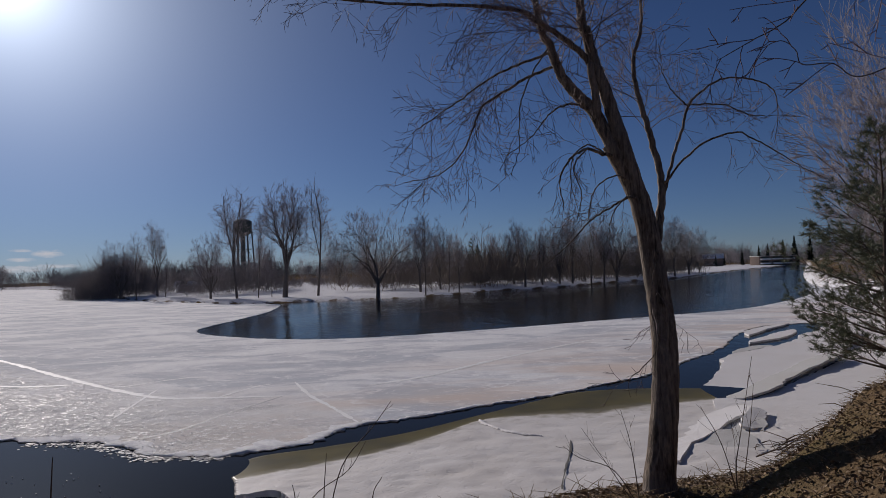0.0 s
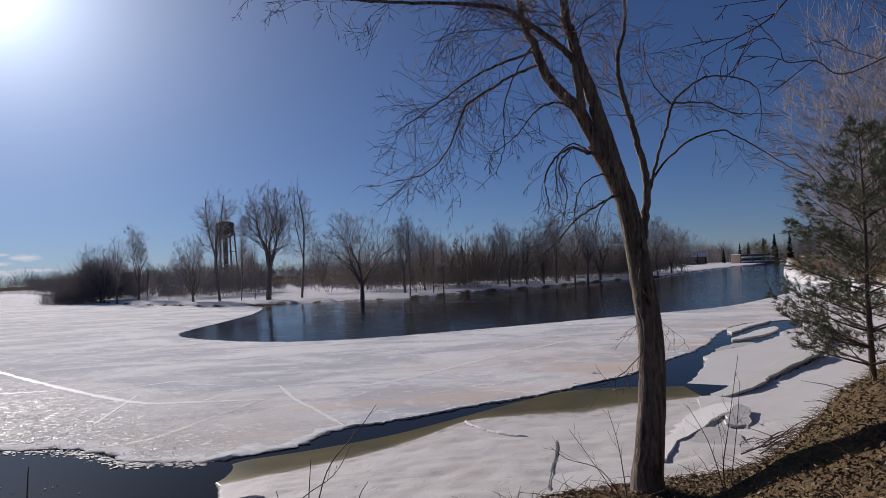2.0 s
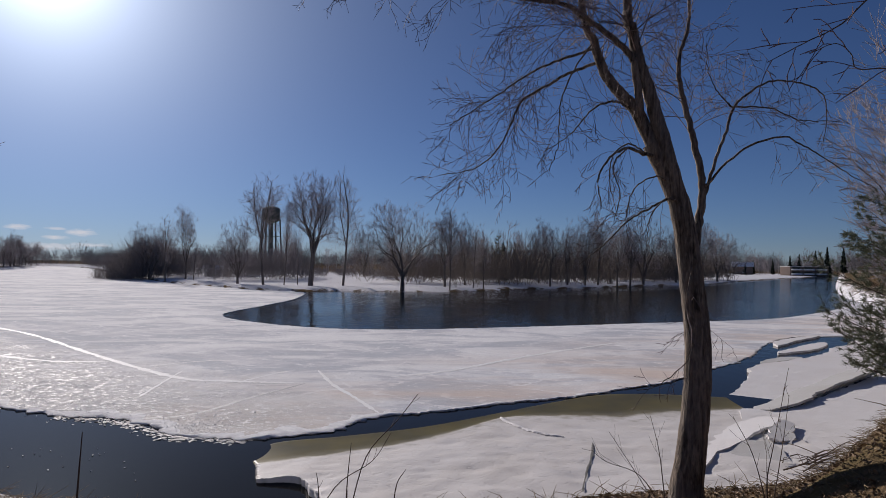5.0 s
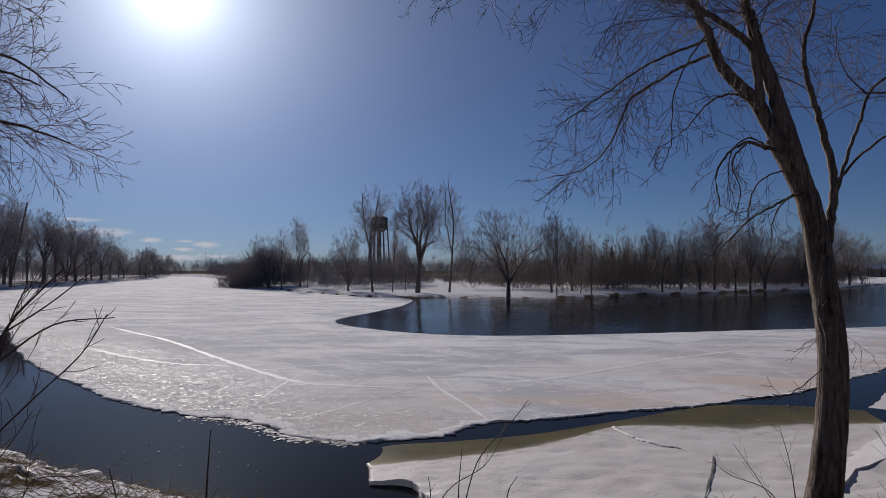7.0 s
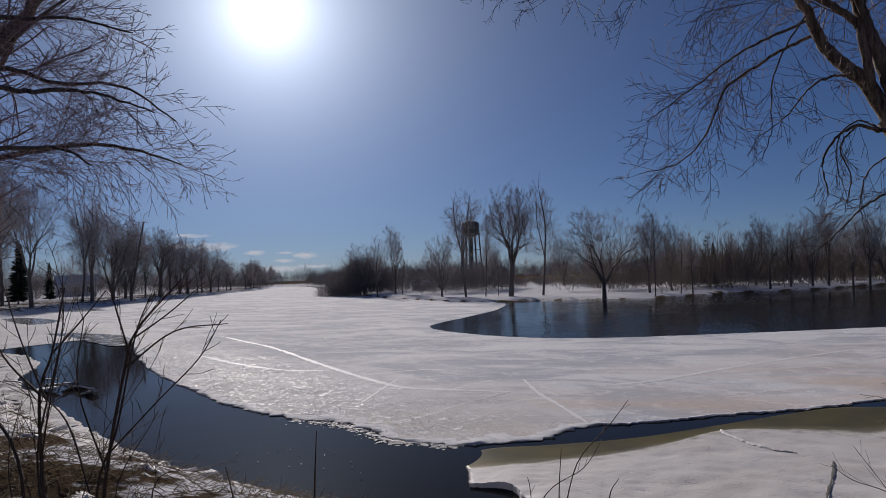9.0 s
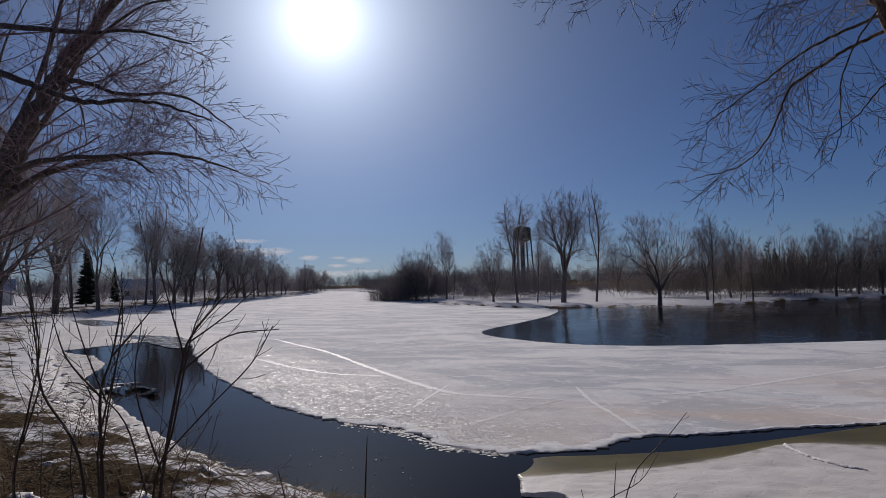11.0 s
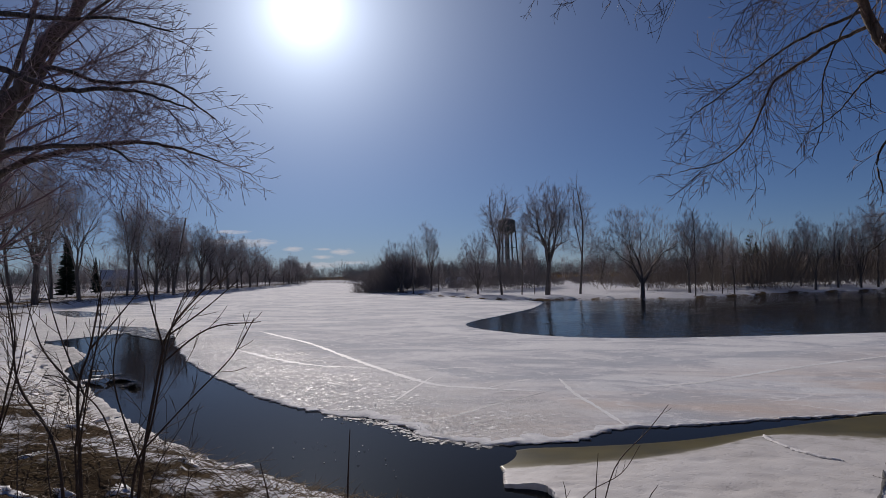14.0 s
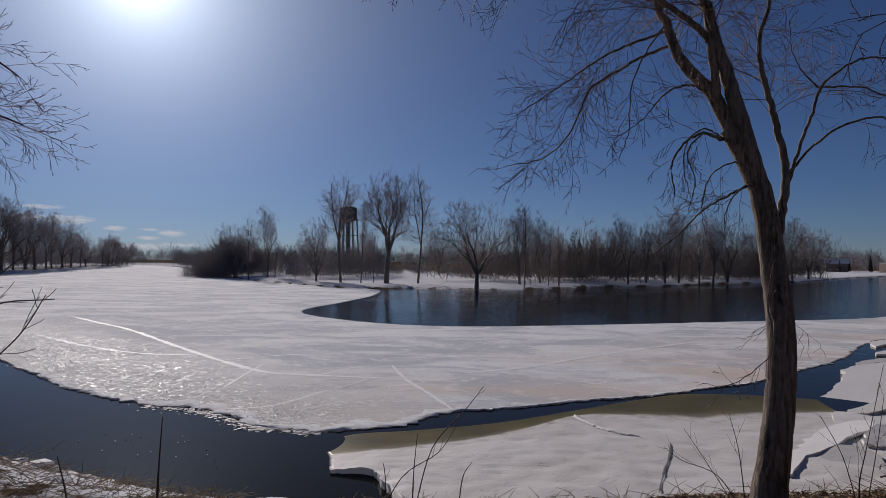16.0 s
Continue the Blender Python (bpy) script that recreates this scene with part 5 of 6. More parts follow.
limbed_tree("leaning_tree", "big leafless tree leaning out over the river", 31, [
    ("trunk", [(-16.6, 9.5, 0.7), (-16.25, 9.5, 1.41), (-15.47, 9.5, 2.74), (-14.56, 9.5, 4.04), (-13.23, 9.5, 5.60), (-12.56, 9.5, 6.61), (-11.88, 9.5, 7.31), (-11.12, 9.5, 8.0), (-9.7, 9.6, 9.0)], 0.32, 0.07, 2.0, 0.3, 0.0),
    ("limb", [(-13.81, 9.5, 4.94), (-12.32, 9.7, 5.6), (-10.05, 10.0, 5.84), (-8.50, 10.2, 5.69), (-7.31, 10.3, 5.36)], 0.10, 0.012, 4.4, 0.36, -0.02),
    ("limb", [(-13.42, 9.5, 5.38), (-12.14, 9.2, 5.7), (-9.61, 8.9, 5.59), (-8.52, 8.8, 5.45), (-7.78, 8.7, 5.15)], 0.09, 0.012, 4.4, 0.36, -0.03),
    ("limb", [(-12.56, 9.5, 6.61), (-11.59, 9.6, 7.3), (-10.16, 9.8, 6.95), (-8.46, 9.9, 6.76), (-7.11, 10.0, 6.05)], 0.08, 0.012, 4.4, 0.36, -0.02),
    ("limb", [(-13.8, 9.5, 4.9), (-13.9, 9.9, 6.3), (-13.4, 10.3, 7.8), (-12.9, 10.5, 9.6), (-12.6, 10.6, 11.5)], 0.11, 0.03, 2.2, 0.34, 0.02),
    ("limb", [(-12.0, 9.5, 7.2), (-10.4, 9.4, 7.9), (-8.6, 9.2, 8.2), (-6.9, 9.0, 8.0)], 0.06, 0.01, 4.4, 0.36, 0.0),
    ("limb", [(-13.2, 9.5, 5.6), (-12.2, 10.0, 7.4), (-11.4, 10.2, 9.0), (-10.9, 10.3, 11.0)], 0.1, 0.02, 2.6, 0.3, 0.02),
    ("limb", [(-14.6, 9.5, 4.0), (-15.0, 10.0, 6.0), (-15.0, 10.3, 8.0), (-14.8, 10.4, 10.5)], 0.12, 0.03, 2.4, 0.3, 0.02),
])
limbed_tree("bank_maple", "large leafless tree with long level limbs", 32, [
    ("trunk", [(-12.9, 7.0, 0.9), (-12.45, 7.0, 2.76), (-11.9, 7.0, 4.62), (-11.4, 7.0, 6.7), (-10.78, 7.0, 7.43), (-10.24, 7.0, 8.08), (-9.4, 7.0, 10.5)], 0.27, 0.1, 1.6, 0.22, 0.02),
    ("limb", [(-11.4, 7.0, 6.75), (-10.54, 7.1, 6.87), (-9.82, 7.2, 6.64), (-8.73, 7.3, 6.29), (-7.67, 7.4, 5.98), (-6.78, 7.5, 5.93), (-5.91, 7.5, 5.78), (-4.9, 7.5, 5.46)], 0.10, 0.01, 4.6, 0.28, -0.01),
    ("limb", [(-11.55, 7.0, 6.1), (-10.85, 6.8, 5.73), (-10.0, 6.6, 5.60), (-8.89, 6.4, 4.97), (-7.71, 6.3, 4.53)], 0.08, 0.01, 4.4, 0.34, -0.03),
    ("limb", [(-10.72, 7.0, 7.43), (-9.10, 7.2, 7.2), (-7.75, 7.4, 7.0), (-6.56, 7.5, 6.88), (-5.43, 7.6, 6.59)], 0.07, 0.01, 4.6, 0.34, 0.0),
    ("limb", [(-10.3, 7.0, 8.0), (-8.9, 6.8, 8.3), (-7.4, 6.6, 8.2), (-6.0, 6.5, 7.8), (-5.0, 6.4, 7.3)], 0.06, 0.01, 4.6, 0.34, 0.0),
    ("limb", [(-10.0, 7.0, 8.8), (-8.4, 7.2, 9.4), (-6.8, 7.4, 9.4), (-5.4, 7.6, 9.0)], 0.06, 0.01, 4.0, 0.36, 0.0),
])
limbed_tree("straight_tree", "straight leafless tree on the snowy shore", 33, [
    ("trunk", [(-26.2, 17.0, 1.0), (-26.1, 17.0, 4.6), (-26.0, 17.0, 8.6), (-25.8, 17.0, 13.0), (-25.5, 17.0, 17.5)], 0.34, 0.03, 1.0, 0.22, 0.03),
    ("limb", [(-26.0, 17.0, 6.5), (-24.8, 17.4, 8.3), (-23.0, 17.8, 9.6), (-21.0, 18.0, 10.4)], 0.12, 0.015, 1.6, 0.4, 0.0),
    ("limb", [(-26.0, 17.0, 8.0), (-24.6, 16.4, 10.0), (-22.9, 16.0, 12.0), (-21.4, 15.8, 13.4)], 0.12, 0.015, 1.6, 0.4, 0.0),
    ("limb", [(-26.1, 17.0, 5.2), (-27.6, 17.0, 7.2), (-29.4, 17.2, 9.0)], 0.12, 0.015, 1.6, 0.4, 0.0),
])
limbed_tree("overhanging_tree", "leafless tree with thin curling branches above the bank", 34, [
    ("trunk", [(6.9, 4.6, 1.6), (6.8, 4.7, 3.2), (6.6, 4.8, 5.0), (6.4, 5.0, 7.5), (6.2, 5.0, 9.5)], 0.17, 0.08, 1.2, 0.25, 0.0),
    ("limb", [(6.6, 4.8, 5.0), (5.4, 5.4, 5.9), (4.3, 5.8, 5.9), (3.3, 6.0, 5.54), (2.93, 6.0, 5.24), (2.63, 6.0, 5.08), (2.35, 6.0, 4.93)], 0.016, 0.003, 1.6, 0.18, -0.04),
    ("limb", [(5.4, 5.4, 5.9), (4.4, 5.7, 5.2), (3.6, 6.0, 4.78), (3.3, 6.0, 4.88), (3.05, 6.0, 4.88), (3.0, 6.0, 5.0), (2.88, 6.0, 5.08), (2.68, 6.0, 5.0)], 0.009, 0.003, 1.8, 0.18, -0.04),
    ("limb", [(5.0, 5.5, 5.95), (4.3, 5.9, 6.3), (3.7, 6.1, 6.2), (3.2, 6.2, 5.9)], 0.01, 0.003, 3.0, 0.3, -0.05),
    ("limb", [(6.6, 4.8, 5.2), (6.0, 5.8, 6.2), (5.2, 6.8, 6.6), (4.5, 7.6, 6.3)], 0.014, 0.003, 3.0, 0.3, -0.04),
])
RIGHT_SPOTS = [(18.0, 24.5, 13.0, "r"), (22.0, 28.0, 15.0, "t"), (25.0, 32.0, 13.0, "r"), (27.0, 34.0, 13.0, "t"), (31.0, 39.0, 12.0, "r"), (36.0, 52.0, 11.0, "r"), (43.0, 68.0, 11.0, "s")]
plant(MODELS, RIGHT_SPOTS, "trees along the near bank", PLANT_RNG)
scatter_woods("willow_thicket", [(31.5 + W_RNG.normal(0, 2.5), 38 + W_RNG.normal(0, 4), W_RNG.uniform(4, 8.5)) for _ in range(22)], 12, "tawny leafless willow brush on the bank", WILLOW)


# ---------------------------------------------------------------- pines
def needle_material():
    k = Mat("pine_needles", 0.55, 0.35)
    k.color(k.ramp(k.island(), (0.0, (0.085, 0.105, 0.065)), (0.6, (0.165, 0.185, 0.115)), (0.95, (0.27, 0.275, 0.175)), (1.0, (0.2, 0.14, 0.07))))
    return k.m


NEEDLE = needle_material()
PINE_BARK = bark_material("pine_bark", (0.05, 0.035, 0.028), (0.2, 0.15, 0.115), 1.3)


def pine(x, y, height, spread, seed, first, label):
    """A young pine: whorls of boughs, each with tufts of long needles."""
    rng = np.random.default_rng(seed)
    z0 = ground_z(x, y)
    top = thing("pine_tree", (x, y, z0), label, "pine tree", "pines on the bank")
    t = Tubes()
    lead = shoot(rng, (0, 0, -0.2), (-0.02, 0, 1), height + 0.2, 0.012, 0.02, 14)
    t.add(lead, np.linspace(height * 0.014, 0.008, len(lead)), 9)
    tr = new("trunk", t.mesh("trunk", PINE_BARK))
    tr.parent = top
    nv, nf, cnt = [], [], 0
    z = first
    while z < height * 0.985:
        s = z / height
        bough = Tubes()
        for k in range(int(rng.integers(4, 7))):
            a = rng.uniform(0, 2 * math.pi)
            ln = spread * (1.05 - s) ** 0.75 * rng.uniform(0.65, 1.15) + 0.12
            if s < 0.2:
                ln *= 0.75 + 1.2 * s
            b = shoot(rng, (lead[int(s * 13)][0], lead[int(s * 13)][1], z + rng.normal(0, 0.04)), (math.cos(a), math.sin(a), 0.12 + 0.75 * s), ln, 0.06, 0.035, 6)
            bough.add(b, np.linspace(0.018 * (1.1 - s) + 0.004, 0.003, len(b)), 4)
            tips = []
            for m in range(max(4, int(ln * 12))):
                q = rng.uniform(0.28, 1.0)
                i = min(int(q * 6), 5)
                at = b[i] + (b[i + 1] - b[i]) * (q * 6 - i)
                w = sideways(rng, b[i + 1] - b[i], rng.uniform(25, 60))
                w[2] = w[2] * 0.5 + 0.12
                c = shoot(rng, at, w, ln * 0.34 * (1.25 - q) + 0.08, 0.08, 0.05, 2)
                bough.add(c, np.linspace(0.004, 0.002, 3), 3)
                tips += [(c[1], c[2] - c[1]), (c[2], c[2] - c[1])]
            tips.append((b[-1], b[-1] - b[-2]))
            for at, w in tips:
                w = unit(w)
                n = 22
                dirs = w[None, :] * 0.75 + rng.normal(0, 0.5, (n, 3))
                dirs /= np.linalg.norm(dirs, axis=1, keepdims=True)
                side = np.cross(dirs, rng.normal(0, 1, (n, 3)))
                side /= np.linalg.norm(side, axis=1, keepdims=True) + 1e-9
                ll = rng.uniform(0.07, 0.125, (n, 1))
                base = at[None, :] - w[None, :] * rng.uniform(0, 0.06, (n, 1))
                tri = np.stack([base - side * 0.005, base + side * 0.005, base + dirs * ll], 1).reshape(-1, 3)
                nv.append(tri)
                cnt += n
        ob = new("bough", bough.mesh("bough", PINE_BARK))
        ob.parent = top
        z += rng.uniform(0.26, 0.42) * height / 5.0
    v = np.concatenate(nv)
    me = bpy.data.meshes.new("needles")
    me.vertices.add(len(v))
    me.vertices.foreach_set("co", v.ravel())
    me.loops.add(len(v))
    me.loops.foreach_set("vertex_index", np.arange(len(v), dtype=np.int32))
    me.polygons.add(cnt)
    me.polygons.foreach_set("loop_start", np.arange(0, len(v), 3, dtype=np.int32))
    me.update(calc_edges=True)
    me.materials.append(NEEDLE)
    nd = new("needles", me)
    nd.parent = top
    tagged(nd, "tufts of long dark green needles", kind="stuff")
    return top


pine(7.95, 12.6, 4.6, 2.0, 41, 0.4, "young dark green pine standing at the edge of the bank")
pine(12.4, 18.0, 6.2, 2.2, 42, 0.6, "slender pine with a bare lower trunk on the bank")
pine(20.5, 23.2, 5.5, 2.2, 43, 0.5, "bushy pine further along the bank")
pine(4.9, 110.0, 7.8, 2.0, 44, 1.0, "narrow dark conifer on the far shore")


# ---------------------------------------------------------------- shore ice and floes
def floe(name, outline, top, thick, material, label, size=0.05, tilt=None, seed=1):
    rng = np.random.default_rng(seed)
    edge = ragged(outline, rng, 0.2, size, 4)
    bm = sheet(name, edge, 0.0, thick, material)
    ob = link_bm(name, bm, material, label, "ice floe", "floes and slabs along the shore")
    c = edge.mean(axis=0)
    ob.data.transform(Matrix.Translation((-c[0], -c[1], 0)))
    ob.matrix_world = pose(c[0], c[1], top, *(tilt or (0, 0)), 0)
    return tagged(ob, kind="structure") if name == "shore_ice" else ob


floe("ice_floe", [(6.05, 17.0), (6.65, 18.2), (8.7, 21.8), (9.3, 23.1), (12.6, 25.4), (14.3, 27.5), (16.8, 28.4), (12.8, 22.6), (8.5, 17.9), (6.95, 16.2)], 0.15, 0.2, SNOW, "large snow-covered ice floe with a broken raised edge", 0.06, (1.2, -0.8), 2)
floe("shore_ice", [(5.3, 12.2), (5.0, 13.4), (5.8, 15.2), (6.3, 16.4), (7.2, 16.3), (8.7, 17.8), (12.9, 22.4), (16.6, 27.8), (18.8, 26.6), (17.0, 22.2), (12.1, 17.4), (9.8, 15.4), (7.4, 12.8), (6.0, 11.6)], 0.09, 0.2, SNOW, "snow-covered ice frozen fast to the bank", 0.05, None, 3)
floe("shore_ice", [(14.5, 27.6), (16.4, 30.4), (19.5, 34.2), (24.5, 35.5), (31, 40.5), (31, 37), (17.4, 25.0)], 0.11, 0.2, SNOW, "snow-covered ice frozen fast to the bank", 0.08, None, 4)
floe("ice_floe", [(12.9, 29.4), (13.5, 31.1), (15.3, 33.0), (17.0, 34.0), (15.0, 31.9)], 0.08, 0.16, SNOW, "small white ice floe in a dark lead", 0.05, None, 5)
floe("ice_floe", [(11.9, 27.0), (12.3, 27.8), (15.5, 31.2), (15.4, 30.3), (13.7, 28.3)], 0.07, 0.16, SNOW, "small white ice floe in a dark lead", 0.05, None, 6)
floe("ice_floe", [(9.6, 23.6), (10.4, 25.0), (11.6, 26.2), (12.4, 26.2), (11.0, 25.0)], 0.03, 0.12, CLEAR_ICE, "thin grey floe awash in a dark lead", 0.05, None, 7)
floe("ice_slab", [(3.5, 10.3), (4.1, 11.9), (4.7, 12.9), (5.4, 13.0), (5.3, 11.9), (4.8, 11.2)], 0.11, 0.2, CLEAR_ICE, "flat grey slab of wet ice at the foot of the bank", 0.04, (2, -3), 8)
for k, (fx, fy, fr) in enumerate(((-19.6, 18.2, 0.8), (-18.2, 17.5, 0.65), (-17.2, 16.7, 0.4), (-18.9, 17.0, 0.5), (-20.7, 18.4, 0.45))):
    prng = np.random.default_rng(140 + k)
    turns5 = np.sort(prng.uniform(0, 6.28, 6))
    ring5 = [(fx + fr * prng.uniform(0.6, 1.3) * math.cos(q), fy + 0.7 * fr * prng.uniform(0.6, 1.3) * math.sin(q)) for q in turns5]
    floe("ice_floe", ring5, 0.05 + 0.02 * k, 0.05, SNOW if k % 2 else CLEAR_ICE, "small broken floe grounded beside the bank", 0.12, (prng.normal(0, 11), prng.normal(0, 11)), 20 + k)


def dirty_ice_material():
    k = Mat("dirty_shore_ice", 0.75, 0.25)
    a, b, c = k.noise(1.3, 5, 0.65), k.noise(5.5, 5, 0.7), k.noise(26, 3, 0.6)
    col = k.ramp(k.math("ADD", k.math("MULTIPLY", a, 0.6), k.math("MULTIPLY", b, 0.4)), (0.36, (0.30, 0.27, 0.24)), (0.46, (0.52, 0.50, 0.48)), (0.55, (0.74, 0.72, 0.70)), (0.66, (0.83, 0.82, 0.81)))
    k.color(k.mix(k.ramp(c, (0.6, 0.0), (0.72, 0.75)), col, (0.12, 0.085, 0.055)))
    k.bump(k.math("ADD", b, k.math("MULTIPLY", c, 0.4)), 0.9, 0.08)
    return k.m


def left_belt():
    """Rotten ice and old snow frozen along the foot of the bank, lumpy, with the ground breaking through."""
    outer = smooth_path([(-34.5, 27.0), (-31.0, 25.6), (-27, 23.6), (-22.5, 18.9), (-19, 16.6), (-15.4, 14.4), (-11.2, 11.9), (-8.2, 10.4), (-6.2, 9.8), (-5.0, 8.9)], 30)
    rows, v = 26, []
    t = np.gradient(outer, axis=0)
    t /= np.linalg.norm(t, axis=1, keepdims=True)
    for i, (q, d) in enumerate(zip(outer, t)):
        inland = np.array((d[1], -d[0]))
        q = q + inland * (0.25 * wobble(q[0], q[1], 0.6, 3) + 0.12 * wobble(q[0], q[1], 2.2, 5) + 0.05 * wobble(q[0], q[1], 7, 5))
        wide = 2.5 + 1.0 * wobble(q[0], q[1], 0.35, 2)
        for j in range(rows):
            s0 = j / (rows - 1)
            p = q + inland * wide * s0
            g = ground_z(p[0], p[1]) + 0.10 * wobble(p[0], p[1], 0.7) + 0.05 * wobble(p[0], p[1], 2.3, 5)
            z = max(0.05 + 0.04 * wobble(p[0], p[1], 1.6, 4), g + 0.035) + 0.05 * wobble(p[0], p[1], 1.9, 9) + 0.03 * wobble(p[0], p[1], 5, 1) - 0.05 * s0
            if j == 0:
                z = -0.08
            v.append((p[0], p[1], z))
    f = [(i * rows + j, i * rows + j + 1, (i + 1) * rows + j + 1, (i + 1) * rows + j) for i in range(len(outer) - 1) for j in range(rows - 1)]
    ob = face_up(mesh_object("shore_ice", v, f, dirty_ice_material()))
    return tagged(ob, "dirty rotten ice and snow along the foot of the bank", "ice", kind="structure")


left_belt()


floe("ice_slab", [(3.69, 11.24), (4.34, 12.37), (5.31, 13.48), (6.45, 14.86), (6.1, 15.3), (4.8, 14.1), (3.7, 12.9), (3.1, 11.7)], 0.13, 0.05, SNOW, "raised white plate of shore ice with a broken lip", 0.05, (-5, -7), 12)
floe("ice_slab", [(5.7, 13.1), (6.3, 13.9), (6.6, 14.6), (6.35, 14.7), (5.9, 14.0), (5.5, 13.3)], 0.2, 0.05, SNOW, "thin tilted plate of white ice", 0.04, (5, 8), 13)
floe("ice_ridge", [(6.83, 16.15), (7.93, 16.85), (8.77, 17.92), (10.4, 19.6), (12.17, 21.45), (11.7, 21.9), (9.9, 20.1), (8.2, 18.4), (7.4, 17.4), (6.6, 16.6)], 0.19, 0.06, CLEAR_ICE, "raised grey edge of a large floe above a dark gap", 0.05, (-5, -7), 15)
floe("ice_slab", [(5.0, 12.5), (5.8, 13.0), (6.2, 13.8), (5.6, 13.7), (5.0, 13.1)], 0.13, 0.09, CLEAR_ICE, "broken grey plate of ice", 0.06, (3, -4), 14)
SLAB_RNG = np.random.default_rng(55)
LINE_L = smooth_path([(-5.2, 8.8), (-8.8, 9.9), (-13.5, 12.0), (-20.5, 16.6), (-32, 24.5)], 8)
LINE_R = smooth_path([(4.3, 12.2), (5.2, 13.3), (6.2, 14.7), (6.5, 15.6)], 8)


def slab_mesh(seed, r, thick):
    rng = np.random.default_rng(seed)
    n = int(rng.integers(5, 8))
    a = np.sort(rng.uniform(0, 2 * math.pi, n))
    pts = [(math.cos(q) * r * rng.uniform(0.7, 1.2), math.sin(q) * r * rng.uniform(0.45, 0.9)) for q in a]
    bm = bmesh.new()
    vs = [bm.verts.new((x, y, 0)) for x, y in pts]
    f = bm.faces.new(vs)
    ex = bmesh.ops.extrude_face_region(bm, geom=[f])
    for v in ex["geom"]:
        if isinstance(v, bmesh.types.BMVert):
            v.co.z += thick
            v.co.x *= 0.93
            v.co.y *= 0.93
    bmesh.ops.bevel(bm, geom=list(bm.edges), offset=thick * 0.16, segments=1, affect="EDGES")
    bmesh.ops.recalc_face_normals(bm, faces=bm.faces)
    me = bpy.data.meshes.new("ice_slab")
    bm.to_mesh(me)
    bm.free()
    return me


SLABS = [slab_mesh(60 + k, 0.42, (0.08, 0.12, 0.1, 0.16, 0.06, 0.11)[k]) for k in range(6)]
for k, me in enumerate(SLABS):
    me.materials.append(SNOW if k % 2 else CLEAR_ICE)


def strew(line, n, spread, low, high, tilt, lift):
    for k in range(n):
        i = int(SLAB_RNG.integers(0, len(line)))
        x, y = line[i] + SLAB_RNG.normal(0, spread, 2)
        z = max(ground_z(x, y), 0.06)
        if z > 0.75 or ground_z(x, y) < -0.12:
            continue
        j = int(SLAB_RNG.integers(0, 6))
        ob = tagged(new("ice_slab", SLABS[j]), "broken slab of dirty white ice" if j % 2 else "broken slab of grey clear ice", "ice slab", "floes and slabs along the shore")
        sc = SLAB_RNG.uniform(low, high)
        ob.matrix_world = pose(x, y, z + lift * SLAB_RNG.random(), SLAB_RNG.normal(0, tilt), SLAB_RNG.normal(0, tilt), SLAB_RNG.uniform(0, 360)) @ Matrix.Diagonal((sc, sc, sc, 1))


strew(LINE_L, 150, 0.7, 0.1, 0.6, 9, 0.02)
strew(LINE_R, 26, 0.42, 0.15, 0.6, 10, 0.03)


# ---------------------------------------------------------------- the water tower
def water_tower():
    x, y = -73.6, 250.0
    z0 = ground_z(x, y)
    top = thing("water_tower", (x, y, z0), "old dark green water tower on braced steel legs", "water tower")
    steel = plain("tower_paint", (0.055, 0.07, 0.062), (0.10, 0.115, 0.10), 0.4, 0.6, 0.1)
    zb, zt, r = 19.2 - z0, 23.2 - z0, 3.35
    bm = bmesh.new()
    prof = [(0.9, zb - 1.3), (1.9, zb - 1.0), (2.8, zb - 0.5), (r, zb), (r, zt), (r * 0.94, zt + 0.25), (r * 0.6, zt + 0.75), (0.3, zt + 1.05)]
    rings = []
    for pr, pz in prof:
        rings.append([bm.verts.new((pr * math.cos(2 * math.pi * k / 28), pr * math.sin(2 * math.pi * k / 28), pz)) for k in range(28)])
    for a, b in zip(rings, rings[1:]):
        for k in range(28):
            bm.faces.new((a[k], a[(k + 1) % 28], b[(k + 1) % 28], b[k]))
    bm.faces.new(rings[-1])
    bm.faces.new(list(reversed(rings[0])))
    part("tank", bm, steel, top, "dark rounded steel tank", True)
    bm = bmesh.new()
    bmesh.ops.create_cone(bm, segments=28, radius1=r + 0.5, radius2=r + 0.5, depth=0.12, cap_ends=True, matrix=Matrix.Translation((0, 0, zb - 0.05)))
    part("walkway", bm, steel, top)
    bm = bmesh.new()
    rod(bm, (0, 0, 0), (0, 0, zb - 1.0), 0.85, 16)
    part("riser_pipe", bm, steel, top, "thick central riser pipe")
    feet = []
    for k in range(6):
        a = 2 * math.pi * (k + 0.25) / 6
        f, h = (4.3 * math.cos(a), 4.3 * math.sin(a), 0), (3.2 * math.cos(a), 3.2 * math.sin(a), zb + 0.2)
        bm = bmesh.new()
        rod(bm, f, h, 0.26, 8)
        part("leg", bm, steel, top)
        feet.append((Vector(f), Vector(h)))
    for lev in (0.33, 0.66):
        for k in range(6):
            a, b = feet[k], feet[(k + 1) % 6]
            bm = bmesh.new()
            rod(bm, a[0].lerp(a[1], lev), b[0].lerp(b[1], lev), 0.1, 6)
            part("strut", bm, steel, top)
    for lev in (0.0, 0.33, 0.66):
        for k in range(6):
            a, b = feet[k], feet[(k + 1) % 6]
            bm = bmesh.new()
            rod(bm, a[0].lerp(a[1], lev), b[0].lerp(b[1], lev + 0.33), 0.045, 5)
            part("brace", bm, steel, top)


water_tower()


